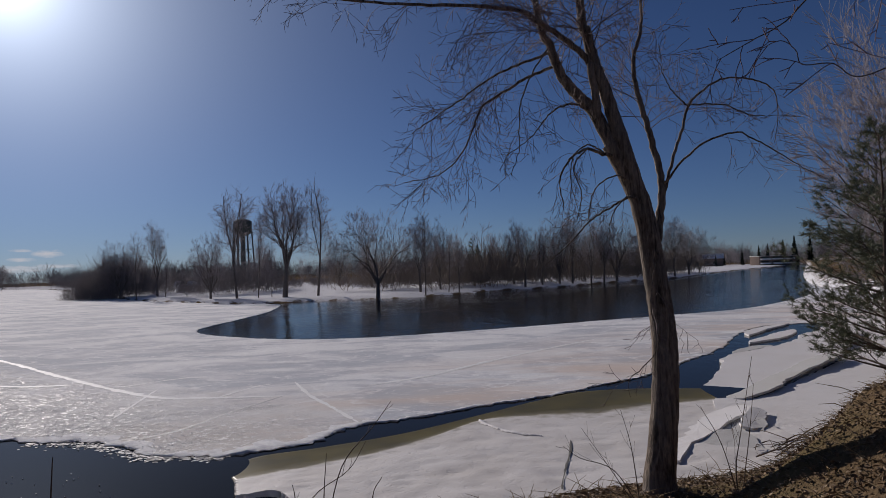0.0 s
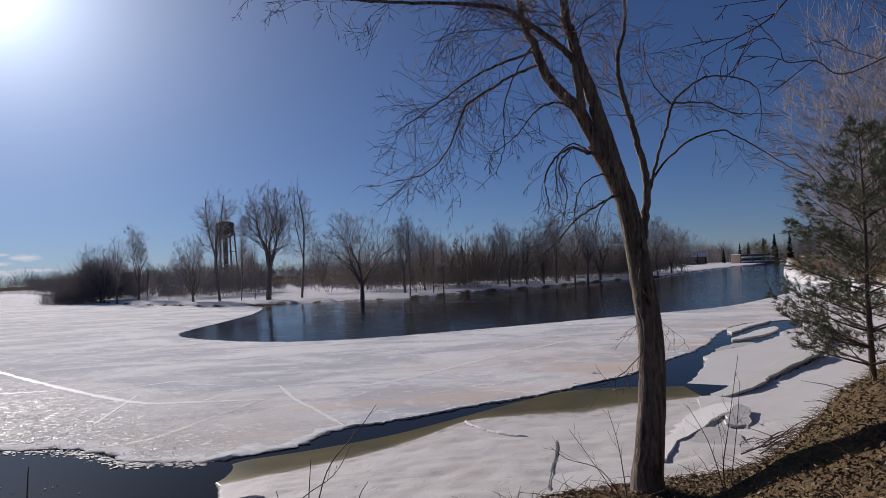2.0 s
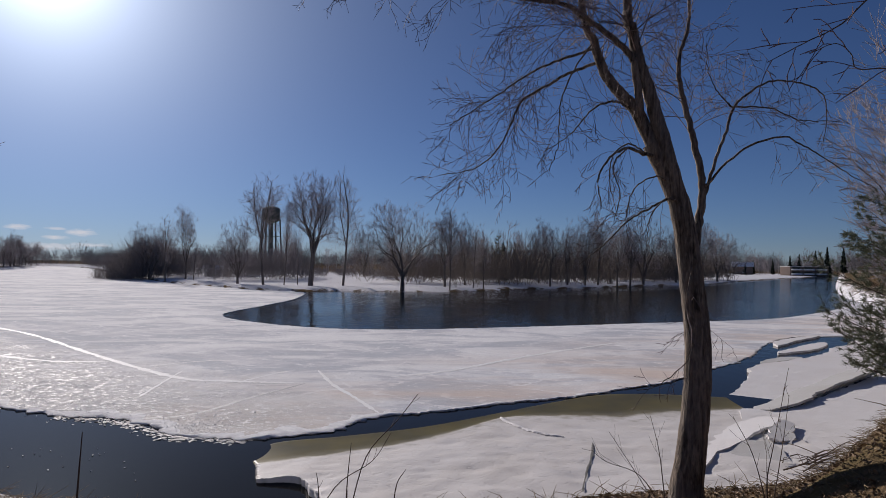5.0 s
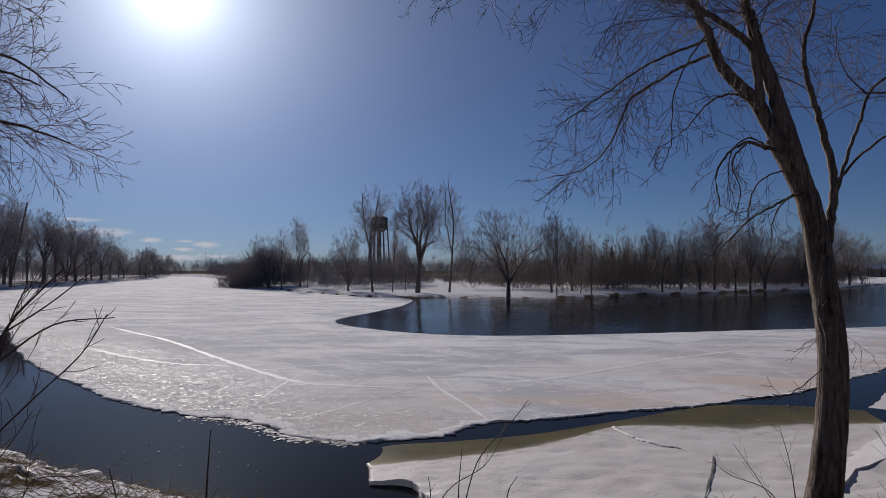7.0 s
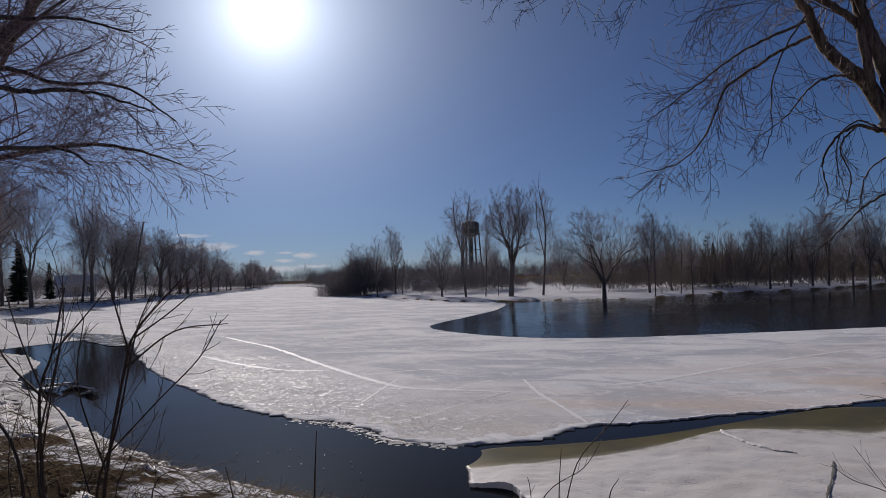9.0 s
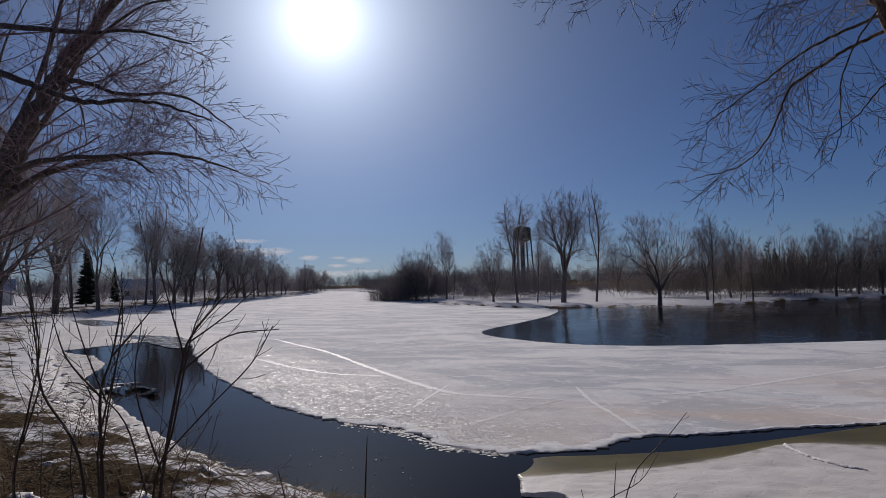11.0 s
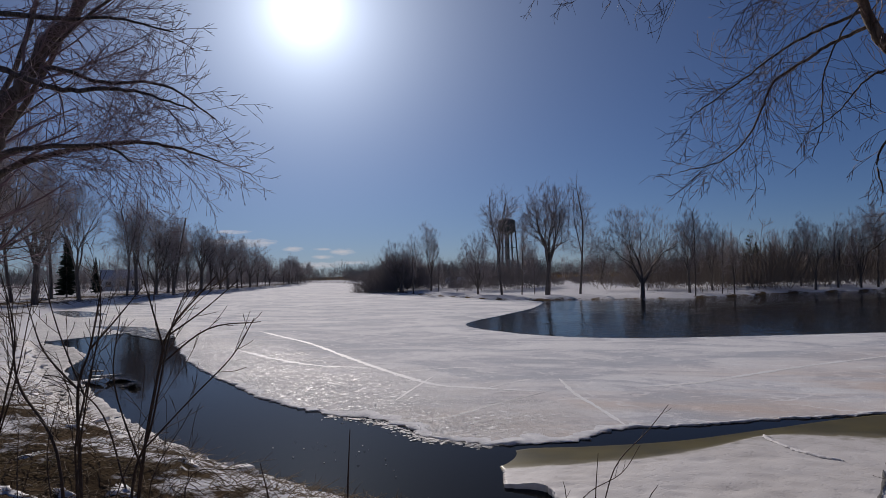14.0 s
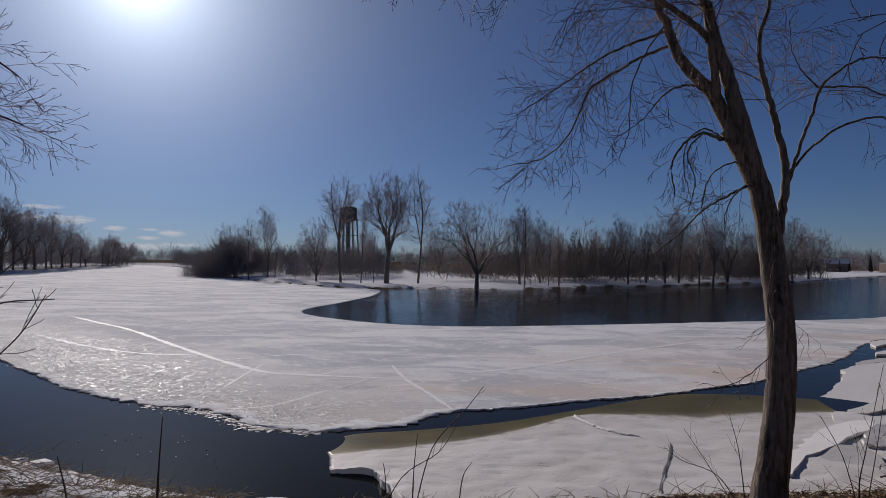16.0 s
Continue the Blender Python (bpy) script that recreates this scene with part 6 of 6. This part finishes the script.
# ---------------------------------------------------------------- the blue drum
def blue_drum():
    k = Mat("shaded_blue_plastic", 0.42, 0.5)
    n = k.noise(4, 4)
    # blue darkened for the shade on the drum, with grey dirt mottled over
    k.color(k.mix(k.ramp(k.noise(9, 5, 0.7), (0.48, 0.0), (0.62, 0.7)), k.mix(k.ramp(n, (0.4, 0.0), (0.7, 0.7)), (0.008, 0.07, 0.25), (0.03, 0.10, 0.24)), (0.06, 0.06, 0.065)))
    k.bump(k.noise(25, 3), 0.15, 0.01)
    a, b = Vector((-11.2, 7.0)), Vector((-10.5, 7.15))
    c = (a + b) / 2
    z = ground_z(c.x, c.y)
    top = thing("plastic_drum", (c.x, c.y, z + 0.17), "blue plastic drum lying on its side on the bank", "drum", turn=math.degrees(math.atan2(b.y - a.y, b.x - a.x)))
    top.scale = (0.66, 0.62, 0.62)
    bm = bmesh.new()
    seg, prof = 32, [(-0.5, 0.0), (-0.5, 0.2), (-0.48, 0.265), (-0.44, 0.285), (-0.2, 0.29), (-0.185, 0.305), (-0.155, 0.305), (-0.14, 0.29), (0.14, 0.29), (0.155, 0.305), (0.185, 0.305), (0.2, 0.29), (0.42, 0.285), (0.46, 0.262), (0.47, 0.25)]
    rings = [[bm.verts.new((px, pr * math.cos(2 * math.pi * q / seg), pr * math.sin(2 * math.pi * q / seg))) for q in range(seg)] for px, pr in prof[1:]]
    for u, v in zip(rings, rings[1:]):
        for q in range(seg):
            bm.faces.new((u[q], v[q], v[(q + 1) % seg], u[(q + 1) % seg]))
    bm.faces.new(rings[0])
    part("body", bm, k.m, top, "", True)
    bm = bmesh.new()
    rod(bm, (0.44, 0, 0), (0.465, 0, 0), 0.25, 32)
    part("lid", bm, k.m, top, "blue recessed lid")
    bm = bmesh.new()
    ring = [[bm.verts.new((px, pr * math.cos(2 * math.pi * q / seg), pr * math.sin(2 * math.pi * q / seg))) for q in range(seg)] for px, pr in ((0.45, 0.25), (0.5, 0.255), (0.5, 0.285), (0.45, 0.285))]
    for u, v in zip(ring, ring[1:]):
        for q in range(seg):
            bm.faces.new((u[q], v[q], v[(q + 1) % seg], u[(q + 1) % seg]))
    part("rim", bm, k.m, top, "raised blue rim", True)
    for dx, dy, r, sd in ((0.1, -0.3, 0.5, 1), (-0.5, -0.2, 0.4, 2), (-0.5, 0.75, 0.5, 3)):
        x, y = c.x + dx, c.y + dy
        snow_patch(x, y, r, sd)


def snow_patch(x, y, r, seed):
    """A thin remnant of snow lying on the bank."""
    rng = np.random.default_rng(seed + 900)
    n, rows = 26, 5
    ph = rng.uniform(0, 6.28, 4)
    v = [(x, y, ground_z(x, y) + 0.07)]
    for j in range(1, rows + 1):
        for q in range(n):
            a = 2 * math.pi * q / n
            rr = r * (j / rows) * (1 + 0.28 * math.sin(2 * a + ph[0]) + 0.3 * math.sin(3 * a + ph[1]) + 0.2 * math.sin(7 * a + ph[2]) + 0.15 * math.sin(11 * a + ph[3]))
            px, py = x + rr * math.cos(a), y + rr * 0.65 * math.sin(a)
            v.append((px, py, ground_z(px, py) + 0.012 + (0.03 * (1 - (j / rows) ** 2) if j < rows else -0.05)))
    f = [(0, 1 + q, 1 + (q + 1) % n) for q in range(n)]
    for j in range(rows - 1):
        for q in range(n):
            a, b = 1 + j * n + q, 1 + j * n + (q + 1) % n
            f.append((a, a + n, b + n, b))
    return tagged(face_up(mesh_object("snow_patch", v, f, SNOW)), "thin patch of old snow on the bank", "snow patch", "snow patches on the bank")


blue_drum()
P_RNG = np.random.default_rng(12)
for k in range(46):
    px, py = P_RNG.uniform(-20, -4.0), 0
    d = P_RNG.uniform(0.4, 4.5)
    py = np.interp(px, [-20, -13.5, -8.8, -4], [16.4, 12.2, 10.0, 8.6]) - d
    snow_patch(px, py, P_RNG.uniform(0.08, 0.2) * (1 + 1.4 * P_RNG.random() ** 3), k)


# ---------------------------------------------------------------- saplings, sticks
def stem_thing(name, label, category, seed, stems, dens=2.5, ratio=0.3, thin=0.0022, material=None, group=""):
    rng = np.random.default_rng(seed)
    top = thing(name, (0, 0, 0), label, category, group)
    for pts, r in stems:
        p = smooth_path(pts, 5)
        t = Tubes()
        t.add(p, np.linspace(r, max(thin, r * 0.3), len(p)), 6)
        if dens:
            twig_out(rng, t, p, r * 0.4, 0, 2, (dens, dens), (ratio, 0.4), (20, 45), 0.08, (0.06, 0.03), 0.3, thin)
        ob = new("stem", t.mesh("stem", material or DEAD_STEM))
        ob.parent = top
    return top


def gz(x, y):
    return ground_z(x, y) - 0.06


stem_thing("sapling", "thin bare sapling with upright forked stems on the bank", "sapling", 71, [
    ([(-3.2, 3.6, gz(-3.2, 3.6)), (-3.17, 3.6, 2.10), (-3.03, 3.6, 2.44), (-2.89, 3.6, 2.97), (-2.78, 3.6, 3.2)], 0.0095),
    ([(-2.89, 3.6, 2.97), (-2.7, 3.65, 3.1), (-2.49, 3.7, 3.27)], 0.006),
    ([(-2.92, 3.6, 2.85), (-2.98, 3.55, 3.15), (-3.02, 3.5, 3.4)], 0.006),
    ([(-3.1, 3.6, 2.3), (-2.75, 3.62, 2.62), (-2.5, 3.65, 2.85), (-2.35, 3.65, 3.06)], 0.006),
    ([(-3.1, 3.6, 2.2), (-3.2, 3.5, 2.7), (-3.15, 3.5, 3.1)], 0.006),
], 5.0, 0.3, 0.0024, group="saplings on the bank")
stem_thing("sapling", "thin bare sapling leaning over the water", "sapling", 72, [
    ([(-3.5, 3.6, gz(-3.5, 3.6)), (-3.61, 3.6, 2.1), (-3.6, 3.6, 2.4), (-3.43, 3.6, 2.97), (-3.42, 3.6, 3.3)], 0.0085),
    ([(-3.55, 3.6, 2.6), (-3.75, 3.6, 2.95), (-3.9, 3.6, 3.3)], 0.006),
    ([(-3.6, 3.6, 2.2), (-3.3, 3.4, 2.6), (-3.1, 3.3, 2.95)], 0.006),
], 5.0, 0.34, 0.0024, group="saplings on the bank")
stem_thing("sapling", "thin bare sapling with a bent stem", "sapling", 73, [
    ([(-4.2, 3.6, gz(-4.2, 3.6)), (-4.38, 3.6, 2.0), (-4.25, 3.6, 2.5), (-4.15, 3.6, 2.96), (-4.38, 3.6, 3.55)], 0.01),
    ([(-4.3, 3.6, 2.3), (-4.0, 3.5, 2.7), (-3.85, 3.5, 3.2)], 0.006),
], 5.0, 0.34, 0.0024, group="saplings on the bank")
stem_thing("sapling", "dark bare sapling forking low above the bank", "sapling", 171, [
    ([(-3.66, 3.7, gz(-3.66, 3.7)), (-3.7, 3.7, 2.08), (-3.72, 3.7, 2.61), (-3.62, 3.7, 2.86), (-3.52, 3.7, 3.24)], 0.014),
    ([(-3.72, 3.7, 2.61), (-4.02, 3.7, 2.84), (-4.17, 3.7, 3.13)], 0.008),
    ([(-3.62, 3.7, 2.86), (-3.42, 3.7, 3.03), (-3.19, 3.7, 3.24)], 0.007),
], 4.0, 0.3, 0.0026, group="saplings on the bank")
stem_thing("sapling", "dark bare sapling with long bowed stems", "sapling", 172, [
    ([(-3.3, 3.7, gz(-3.3, 3.7)), (-3.21, 3.7, 2.13), (-3.06, 3.7, 2.78), (-2.97, 3.7, 3.0), (-2.65, 3.7, 3.29)], 0.013),
    ([(-3.06, 3.7, 2.78), (-2.75, 3.75, 2.99), (-2.42, 3.8, 3.03)], 0.007),
    ([(-3.33, 3.7, 2.04), (-3.51, 3.7, 2.46), (-3.82, 3.7, 2.66), (-4.02, 3.7, 2.69)], 0.006),
], 4.0, 0.3, 0.0026, group="saplings on the bank")
stem_thing("sapling", "dark bare sapling leaning back from the water", "sapling", 173, [
    ([(-3.8, 3.7, gz(-3.8, 3.7)), (-3.9, 3.7, 2.2), (-4.24, 3.7, 2.6), (-4.31, 3.7, 2.91), (-4.37, 3.7, 3.19)], 0.012),
], 5.0, 0.3, 0.0026, group="saplings on the bank")
stem_thing("brush", "tangle of thin dead stems on the bank", "brush", 74, [
    ([(-4.0 + 0.28 * k, 3.2 + 0.13 * (k % 3), gz(-4.0 + 0.28 * k, 3.3)), (-4.1 + 0.25 * k, 3.4, 2.0 + 0.1 * (k % 4)), (-4.3 + 0.33 * k, 3.5, 2.3 + 0.14 * (k % 3))], 0.005) for k in range(7)
], 5.5, 0.4, 0.0018)
stem_thing("twig_clump", "dead twigs sticking up from the bank", "twigs", 75, [
    ([(-0.96, 6.0, gz(-0.96, 6)), (-0.95, 6.0, 1.5), (-0.92, 6.0, 1.86)], 0.008),
    ([(-0.95, 6.0, 1.2), (-0.8, 6.0, 1.75), (-0.55, 6.0, 2.05), (-0.39, 6.0, 2.26)], 0.006),
    ([(-1.3, 6.0, gz(-1.3, 6)), (-1.05, 6.0, 1.5), (-0.75, 6.0, 1.72), (-0.6, 6.0, 1.95)], 0.005),
    ([(-0.6, 6.0, gz(-0.6, 6)), (-0.56, 6.0, 1.5), (-0.48, 6.0, 1.66)], 0.007),
    ([(-1.15, 6.0, gz(-1.15, 6)), (-1.18, 6.0, 1.5), (-1.2, 6.0, 1.62)], 0.006),
], 2.0, 0.15)
stem_thing("stake", "thin dark stake standing in the bank", "stake", 76, [([(-3.16, 6.0, gz(-3.16, 6)), (-3.15, 6.0, 1.4), (-3.12, 6.0, 1.9)], 0.013)], 0)
stem_thing("stake", "short dead stalk on the bank", "stake", 77, [([(-3.98, 6.0, gz(-3.98, 6)), (-4.02, 6.0, 1.25), (-4.1, 6.0, 1.52)], 0.012)], 0)
stem_thing("shrub", "small bare shrub beside the trunk", "shrub", 78, [
    ([(1.72, 6.5, gz(1.72, 6.5)), (1.69, 6.5, 1.46), (1.65, 6.5, 1.75), (1.58, 6.5, 2.02)], 0.006),
    ([(1.72, 6.5, gz(1.72, 6.5)), (1.5, 6.5, 1.5), (1.2, 6.45, 1.63), (1.05, 6.4, 1.75)], 0.005),
    ([(1.7, 6.5, gz(1.7, 6.5)), (1.45, 6.6, 1.55), (1.25, 6.6, 1.85)], 0.004),
], 5.0, 0.3, 0.0016)
stem_thing("shrub", "thin bare shrub growing from the bank", "shrub", 79, [
    ([(2.58, 6.5, gz(2.58, 6.5)), (2.57, 6.5, 1.5), (2.62, 6.5, 1.77), (2.75, 6.5, 2.45)], 0.007),
    ([(2.58, 6.5, gz(2.58, 6.5)), (2.45, 6.5, 1.7), (2.28, 6.5, 2.03)], 0.005),
    ([(2.66, 6.6, gz(2.66, 6.6)), (2.75, 6.6, 1.8), (2.8, 6.6, 2.2)], 0.005),
], 4.0, 0.3, 0.0018)


DRIFT_RNG = np.random.default_rng(83)
for k in range(26):
    u = DRIFT_RNG.random()
    x, y = 4.85 + 1.5 * u + DRIFT_RNG.normal(0, 0.12), 11.2 + 1.3 * u + DRIFT_RNG.normal(0, 0.15)
    a, ln = DRIFT_RNG.uniform(-0.9, 2.2), DRIFT_RNG.uniform(0.25, 0.85)
    ex, ey = x + ln * math.cos(a), y + ln * math.sin(a)
    z0, z1 = max(0.16, ground_z(x, y)) + 0.03, max(0.16, ground_z(ex, ey)) + 0.05
    stem_thing("driftwood_stick", "grey stick washed up among broken ice", "stick", 200 + k, [([(x, y, z0), ((x + ex) / 2, (y + ey) / 2 + 0.04, (z0 + z1) / 2 + 0.03), (ex, ey, z1)], DRIFT_RNG.uniform(0.006, 0.014))], 0, group="driftwood at the foot of the bank")


# ---------------------------------------------------------------- leaf litter and dead grass
def leaf_material():
    k = Mat("dead_leaves", 0.8, 0.25)
    k.color(k.ramp(k.island(), (0.0, (0.13, 0.082, 0.046)), (0.35, (0.18, 0.118, 0.068)), (0.7, (0.25, 0.172, 0.103)), (0.93, (0.33, 0.24, 0.15)), (1.0, (0.47, 0.38, 0.26))))
    return k.m


LEAF = leaf_material()


def leaf_litter(name, n, place, seed, label, size=(0.011, 0.024)):
    """Curled dead leaves, each folded along its rib."""
    rng = np.random.default_rng(seed)
    xs, ys = place(rng, n)
    zs, dn, df = land(xs, ys)
    keep = (dn > 0.25)
    xs, ys, zs = xs[keep], ys[keep], zs[keep]
    v, f = [], []
    for x, y, z in zip(xs, ys, zs):
        z += 0.10 * wobble(x, y, 0.7) + 0.05 * wobble(x, y, 2.3, 5) + 0.02 * wobble(x, y, 7, 9)
        s, a = rng.uniform(*size), rng.uniform(0, 6.28)
        m = Euler((rng.normal(0, 0.34), rng.normal(0, 0.34), a)).to_matrix()
        up = rng.uniform(-0.35, 0.55) * s
        c = Vector((x, y, z + 0.012 + rng.uniform(0, 0.03)))
        b = len(v)
        for p in ((-s, 0, 0), (-0.2 * s, -0.55 * s, up), (0.55 * s, -0.4 * s, up * 0.8), (s, 0, 0.1 * s), (0.55 * s, 0.42 * s, up), (-0.2 * s, 0.5 * s, up * 0.8)):
            v.append(c + m @ Vector(p))
        f += [(b, b + 1, b + 2, b + 3), (b, b + 3, b + 4, b + 5)]
    return tagged(mesh_object(name, v, f, LEAF, smooth=False), label, "leaf litter", kind="stuff")


def right_bank(rng, n):
    d = 3.0 + 19 * rng.random(n) ** 1.35
    a = np.radians(rng.uniform(8, 52, n))
    return d * np.sin(a), 0.55 + d * np.cos(a)


def left_bank(rng, n):
    d = 3.5 + 21 * rng.random(n) ** 1.6
    a = np.radians(rng.uniform(-70, -25, n))
    return d * np.sin(a), 0.55 + d * np.cos(a)


leaf_litter("leaf_litter", 68000, right_bank, 91, "deep litter of curled brown leaves on the bank", (0.013, 0.027))
def underfoot(rng, n):
    d, a = 0.3 + 4.2 * np.sqrt(rng.random(n)), rng.uniform(0, 6.28, n)
    return d * np.sin(a), 0.55 + d * np.cos(a)


leaf_litter("leaf_litter", 9000, underfoot, 96, "thin litter of brown leaves on the trodden bank", (0.013, 0.027))
leaf_litter("leaf_litter", 9000, left_bank, 92, "scattered brown leaves on the bank", (0.011, 0.022))


def dead_grass(name, n, place, seed, label, material=None):
    rng = np.random.default_rng(seed)
    xs, ys = place(rng, n)
    zs, dn, df = land(xs, ys)
    t = Tubes()
    for x, y, z, d in zip(xs, ys, zs, dn):
        if d < 0.15:
            continue
        z += 0.10 * wobble(x, y, 0.7) + 0.05 * wobble(x, y, 2.3, 5)
        a = rng.uniform(0, 6.28)
        p = shoot(rng, (x, y, z - 0.02), (math.cos(a) * 0.9, math.sin(a) * 0.9, 0.6), rng.uniform(0.1, 0.42), 0.15, -0.3, 2)
        t.add(p, (0.0048, 0.004, 0.0016), 3)
    ob = new(name, t.mesh(name, material or STRAW))
    return tagged(ob, label, "dead grass", kind="stuff")


DARK_STRAW = plain("dark_straw", (0.10, 0.072, 0.044), (0.26, 0.19, 0.115), 5, 0.9)
STRAW = plain("straw", (0.16, 0.11, 0.055), (0.34, 0.25, 0.13), 6, 0.85)


def right_edge(rng, n):
    i = rng.integers(44, 76, n)
    q = NEAR_SHORE[i] + (NEAR_SHORE[i + 1] - NEAR_SHORE[i]) * rng.random((n, 1))
    t = NEAR_SHORE[i + 1] - NEAR_SHORE[i]
    t /= np.linalg.norm(t, axis=1, keepdims=True)
    q = q + np.stack([t[:, 1], -t[:, 0]], 1) * (0.2 + 1.3 * rng.random((n, 1)) ** 1.5)
    return q[:, 0], q[:, 1]


dead_grass("grass_fringe", 4000, right_edge, 95, "tufts of pale dead grass along the lip of the bank")
dead_grass("dead_grass", 4000, right_bank, 93, "flattened straw-coloured dead grass on the bank")
dead_grass("dead_grass", 16000, left_bank, 94, "matted dark dead grass on the bank", DARK_STRAW)


# ---------------------------------------------------------------- buildings
BRICK = plain("dull_brick", (0.13, 0.09, 0.075), (0.2, 0.145, 0.115), 0.5, 0.85)
TRIM = plain("white_trim", (0.68, 0.68, 0.68), (0.8, 0.8, 0.8), 0.6, 0.6)
SIDING = plain("pale_siding", (0.62, 0.61, 0.6), (0.74, 0.73, 0.7), 0.6, 0.7)
PANE = Mat("window_pane", 0.08, 0.6).color((0.02, 0.025, 0.03)).m
YELLOW = plain("yellow_paint", (0.55, 0.36, 0.04), (0.66, 0.46, 0.08), 1.5, 0.5)


def low_block():
    x, y = 128.0, 292.0
    z0 = ground_z(143, y)
    top = thing("apartment_block", (143.5, y, z0), "low brick building with white balcony bands beyond the river", "building")
    bm = bmesh.new()
    box(bm, -8, 0, -0.5, 8, 9, 3.9)
    part("wall", bm, BRICK, top)
    bm = bmesh.new()
    box(bm, -8.2, -0.3, 3.9, 8.2, 9.3, 4.05)
    part("roof", bm, SNOW, top, "flat snow-covered roof")
    for lev in (0.5, 2.35):
        for k in range(3):
            bm = bmesh.new()
            box(bm, -7.6 + 5.1 * k, -1.2, lev, -3.4 + 5.1 * k, 0.0, lev + 0.6)
            part("balcony", bm, TRIM, top, "white balcony parapet")
            bm = bmesh.new()
            box(bm, -7.2 + 5.1 * k, -0.06, lev + 0.65, -3.8 + 5.1 * k, 0.02, lev + 1.4)
            part("window", bm, PANE, top, "dark window")


low_block()


def house(x, y, w, d, h, turn, wall, label):
    z0 = ground_z(x, y)
    top = thing("house", (x, y, z0), label, "house", "houses beyond the shore", turn)
    bm = bmesh.new()
    box(bm, -w / 2, 0, -0.5, w / 2, d, h)
    part("wall", bm, wall, top)
    bm = bmesh.new()
    e, r = 0.5, h + 0.36 * d
    vs = [bm.verts.new(p) for p in ((-w / 2 - e, -e, h), (w / 2 + e, -e, h), (w / 2 + e, d / 2, r), (-w / 2 - e, d / 2, r), (w / 2 + e, d + e, h), (-w / 2 - e, d + e, h))]
    for q in ((0, 1, 2, 3), (3, 2, 4, 5), (1, 4, 2), (0, 3, 5), (0, 5, 4, 1)):
        bm.faces.new([vs[i] for i in q])
    bmesh.ops.recalc_face_normals(bm, faces=bm.faces)
    part("roof", bm, SNOW, top, "snow-covered gable roof")
    for k in range(int(w // 3)):
        bm = bmesh.new()
        box(bm, -w / 2 + 0.9 + 3 * k, -0.05, 1.0, -w / 2 + 2.1 + 3 * k, 0.03, 2.3)
        win = part("window", bm, PANE, top)
        bm = bmesh.new()
        box(bm, -w / 2 + 0.8 + 3 * k, -0.1, 0.88, -w / 2 + 2.2 + 3 * k, -0.051, 1.0)
        part("sill", bm, TRIM, win)
    return top


house(-140, 130, 9, 7, 2.8, 45, SIDING, "pale low house among the trees of the shore")
house(-136, 88, 10, 7, 2.8, 55, SIDING, "pale house with a dark roof behind trees")
house(-112, 52, 10, 7, 2.8, 62, SIDING, "pale house with a porch behind the trees")
house(119, 300, 8, 6, 3.4, -20, BRICK, "small brick house by the river bend")
house(-51.0, 134, 3.2, 2.4, 1.3, 15, SIDING, "small pale park shelter on the far shore")


def yellow_bench():
    x, y = -60.0, 34.0
    z0 = ground_z(x, y)
    top = thing("storage_shed", (x, y, z0), "low yellow shed with snow lying on its roof", "shed", turn=58)
    bm = bmesh.new()
    box(bm, -2.4, 0, -0.3, 2.4, 2.2, 1.3)
    part("wall", bm, YELLOW, top)
    bm = bmesh.new()
    box(bm, -2.6, -0.2, 1.3, 2.6, 2.4, 1.75)
    bmesh.ops.bevel(bm, geom=list(bm.edges), offset=0.15, segments=3, affect="EDGES")
    part("snow_cap", bm, SNOW, top, "rounded cap of white snow", True)
    bm = bmesh.new()
    box(bm, -0.5, -0.04, 0.0, 0.5, 0.0, 1.15)
    part("door", bm, TRIM, top)


yellow_bench()


def pole():
    x, y = -100.7, 106.3
    z0 = ground_z(x, y)
    top = thing("utility_pole", (x, y, z0), "thin dark leaning pole standing on the shore", "pole")
    bm = bmesh.new()
    rod(bm, (0, 0, -0.4), (1.90, 1.65, 15.7 - z0), 0.24, 8, 0.15)
    part("shaft", bm, BARK_FAR, top)
    bm = bmesh.new()
    bmesh.ops.create_cone(bm, segments=8, radius1=0.17, radius2=0.04, depth=0.2, cap_ends=True, matrix=Matrix.Translation((1.90, 1.65, 15.70 - z0)))
    part("cap", bm, BARK_FAR, top)


pole()
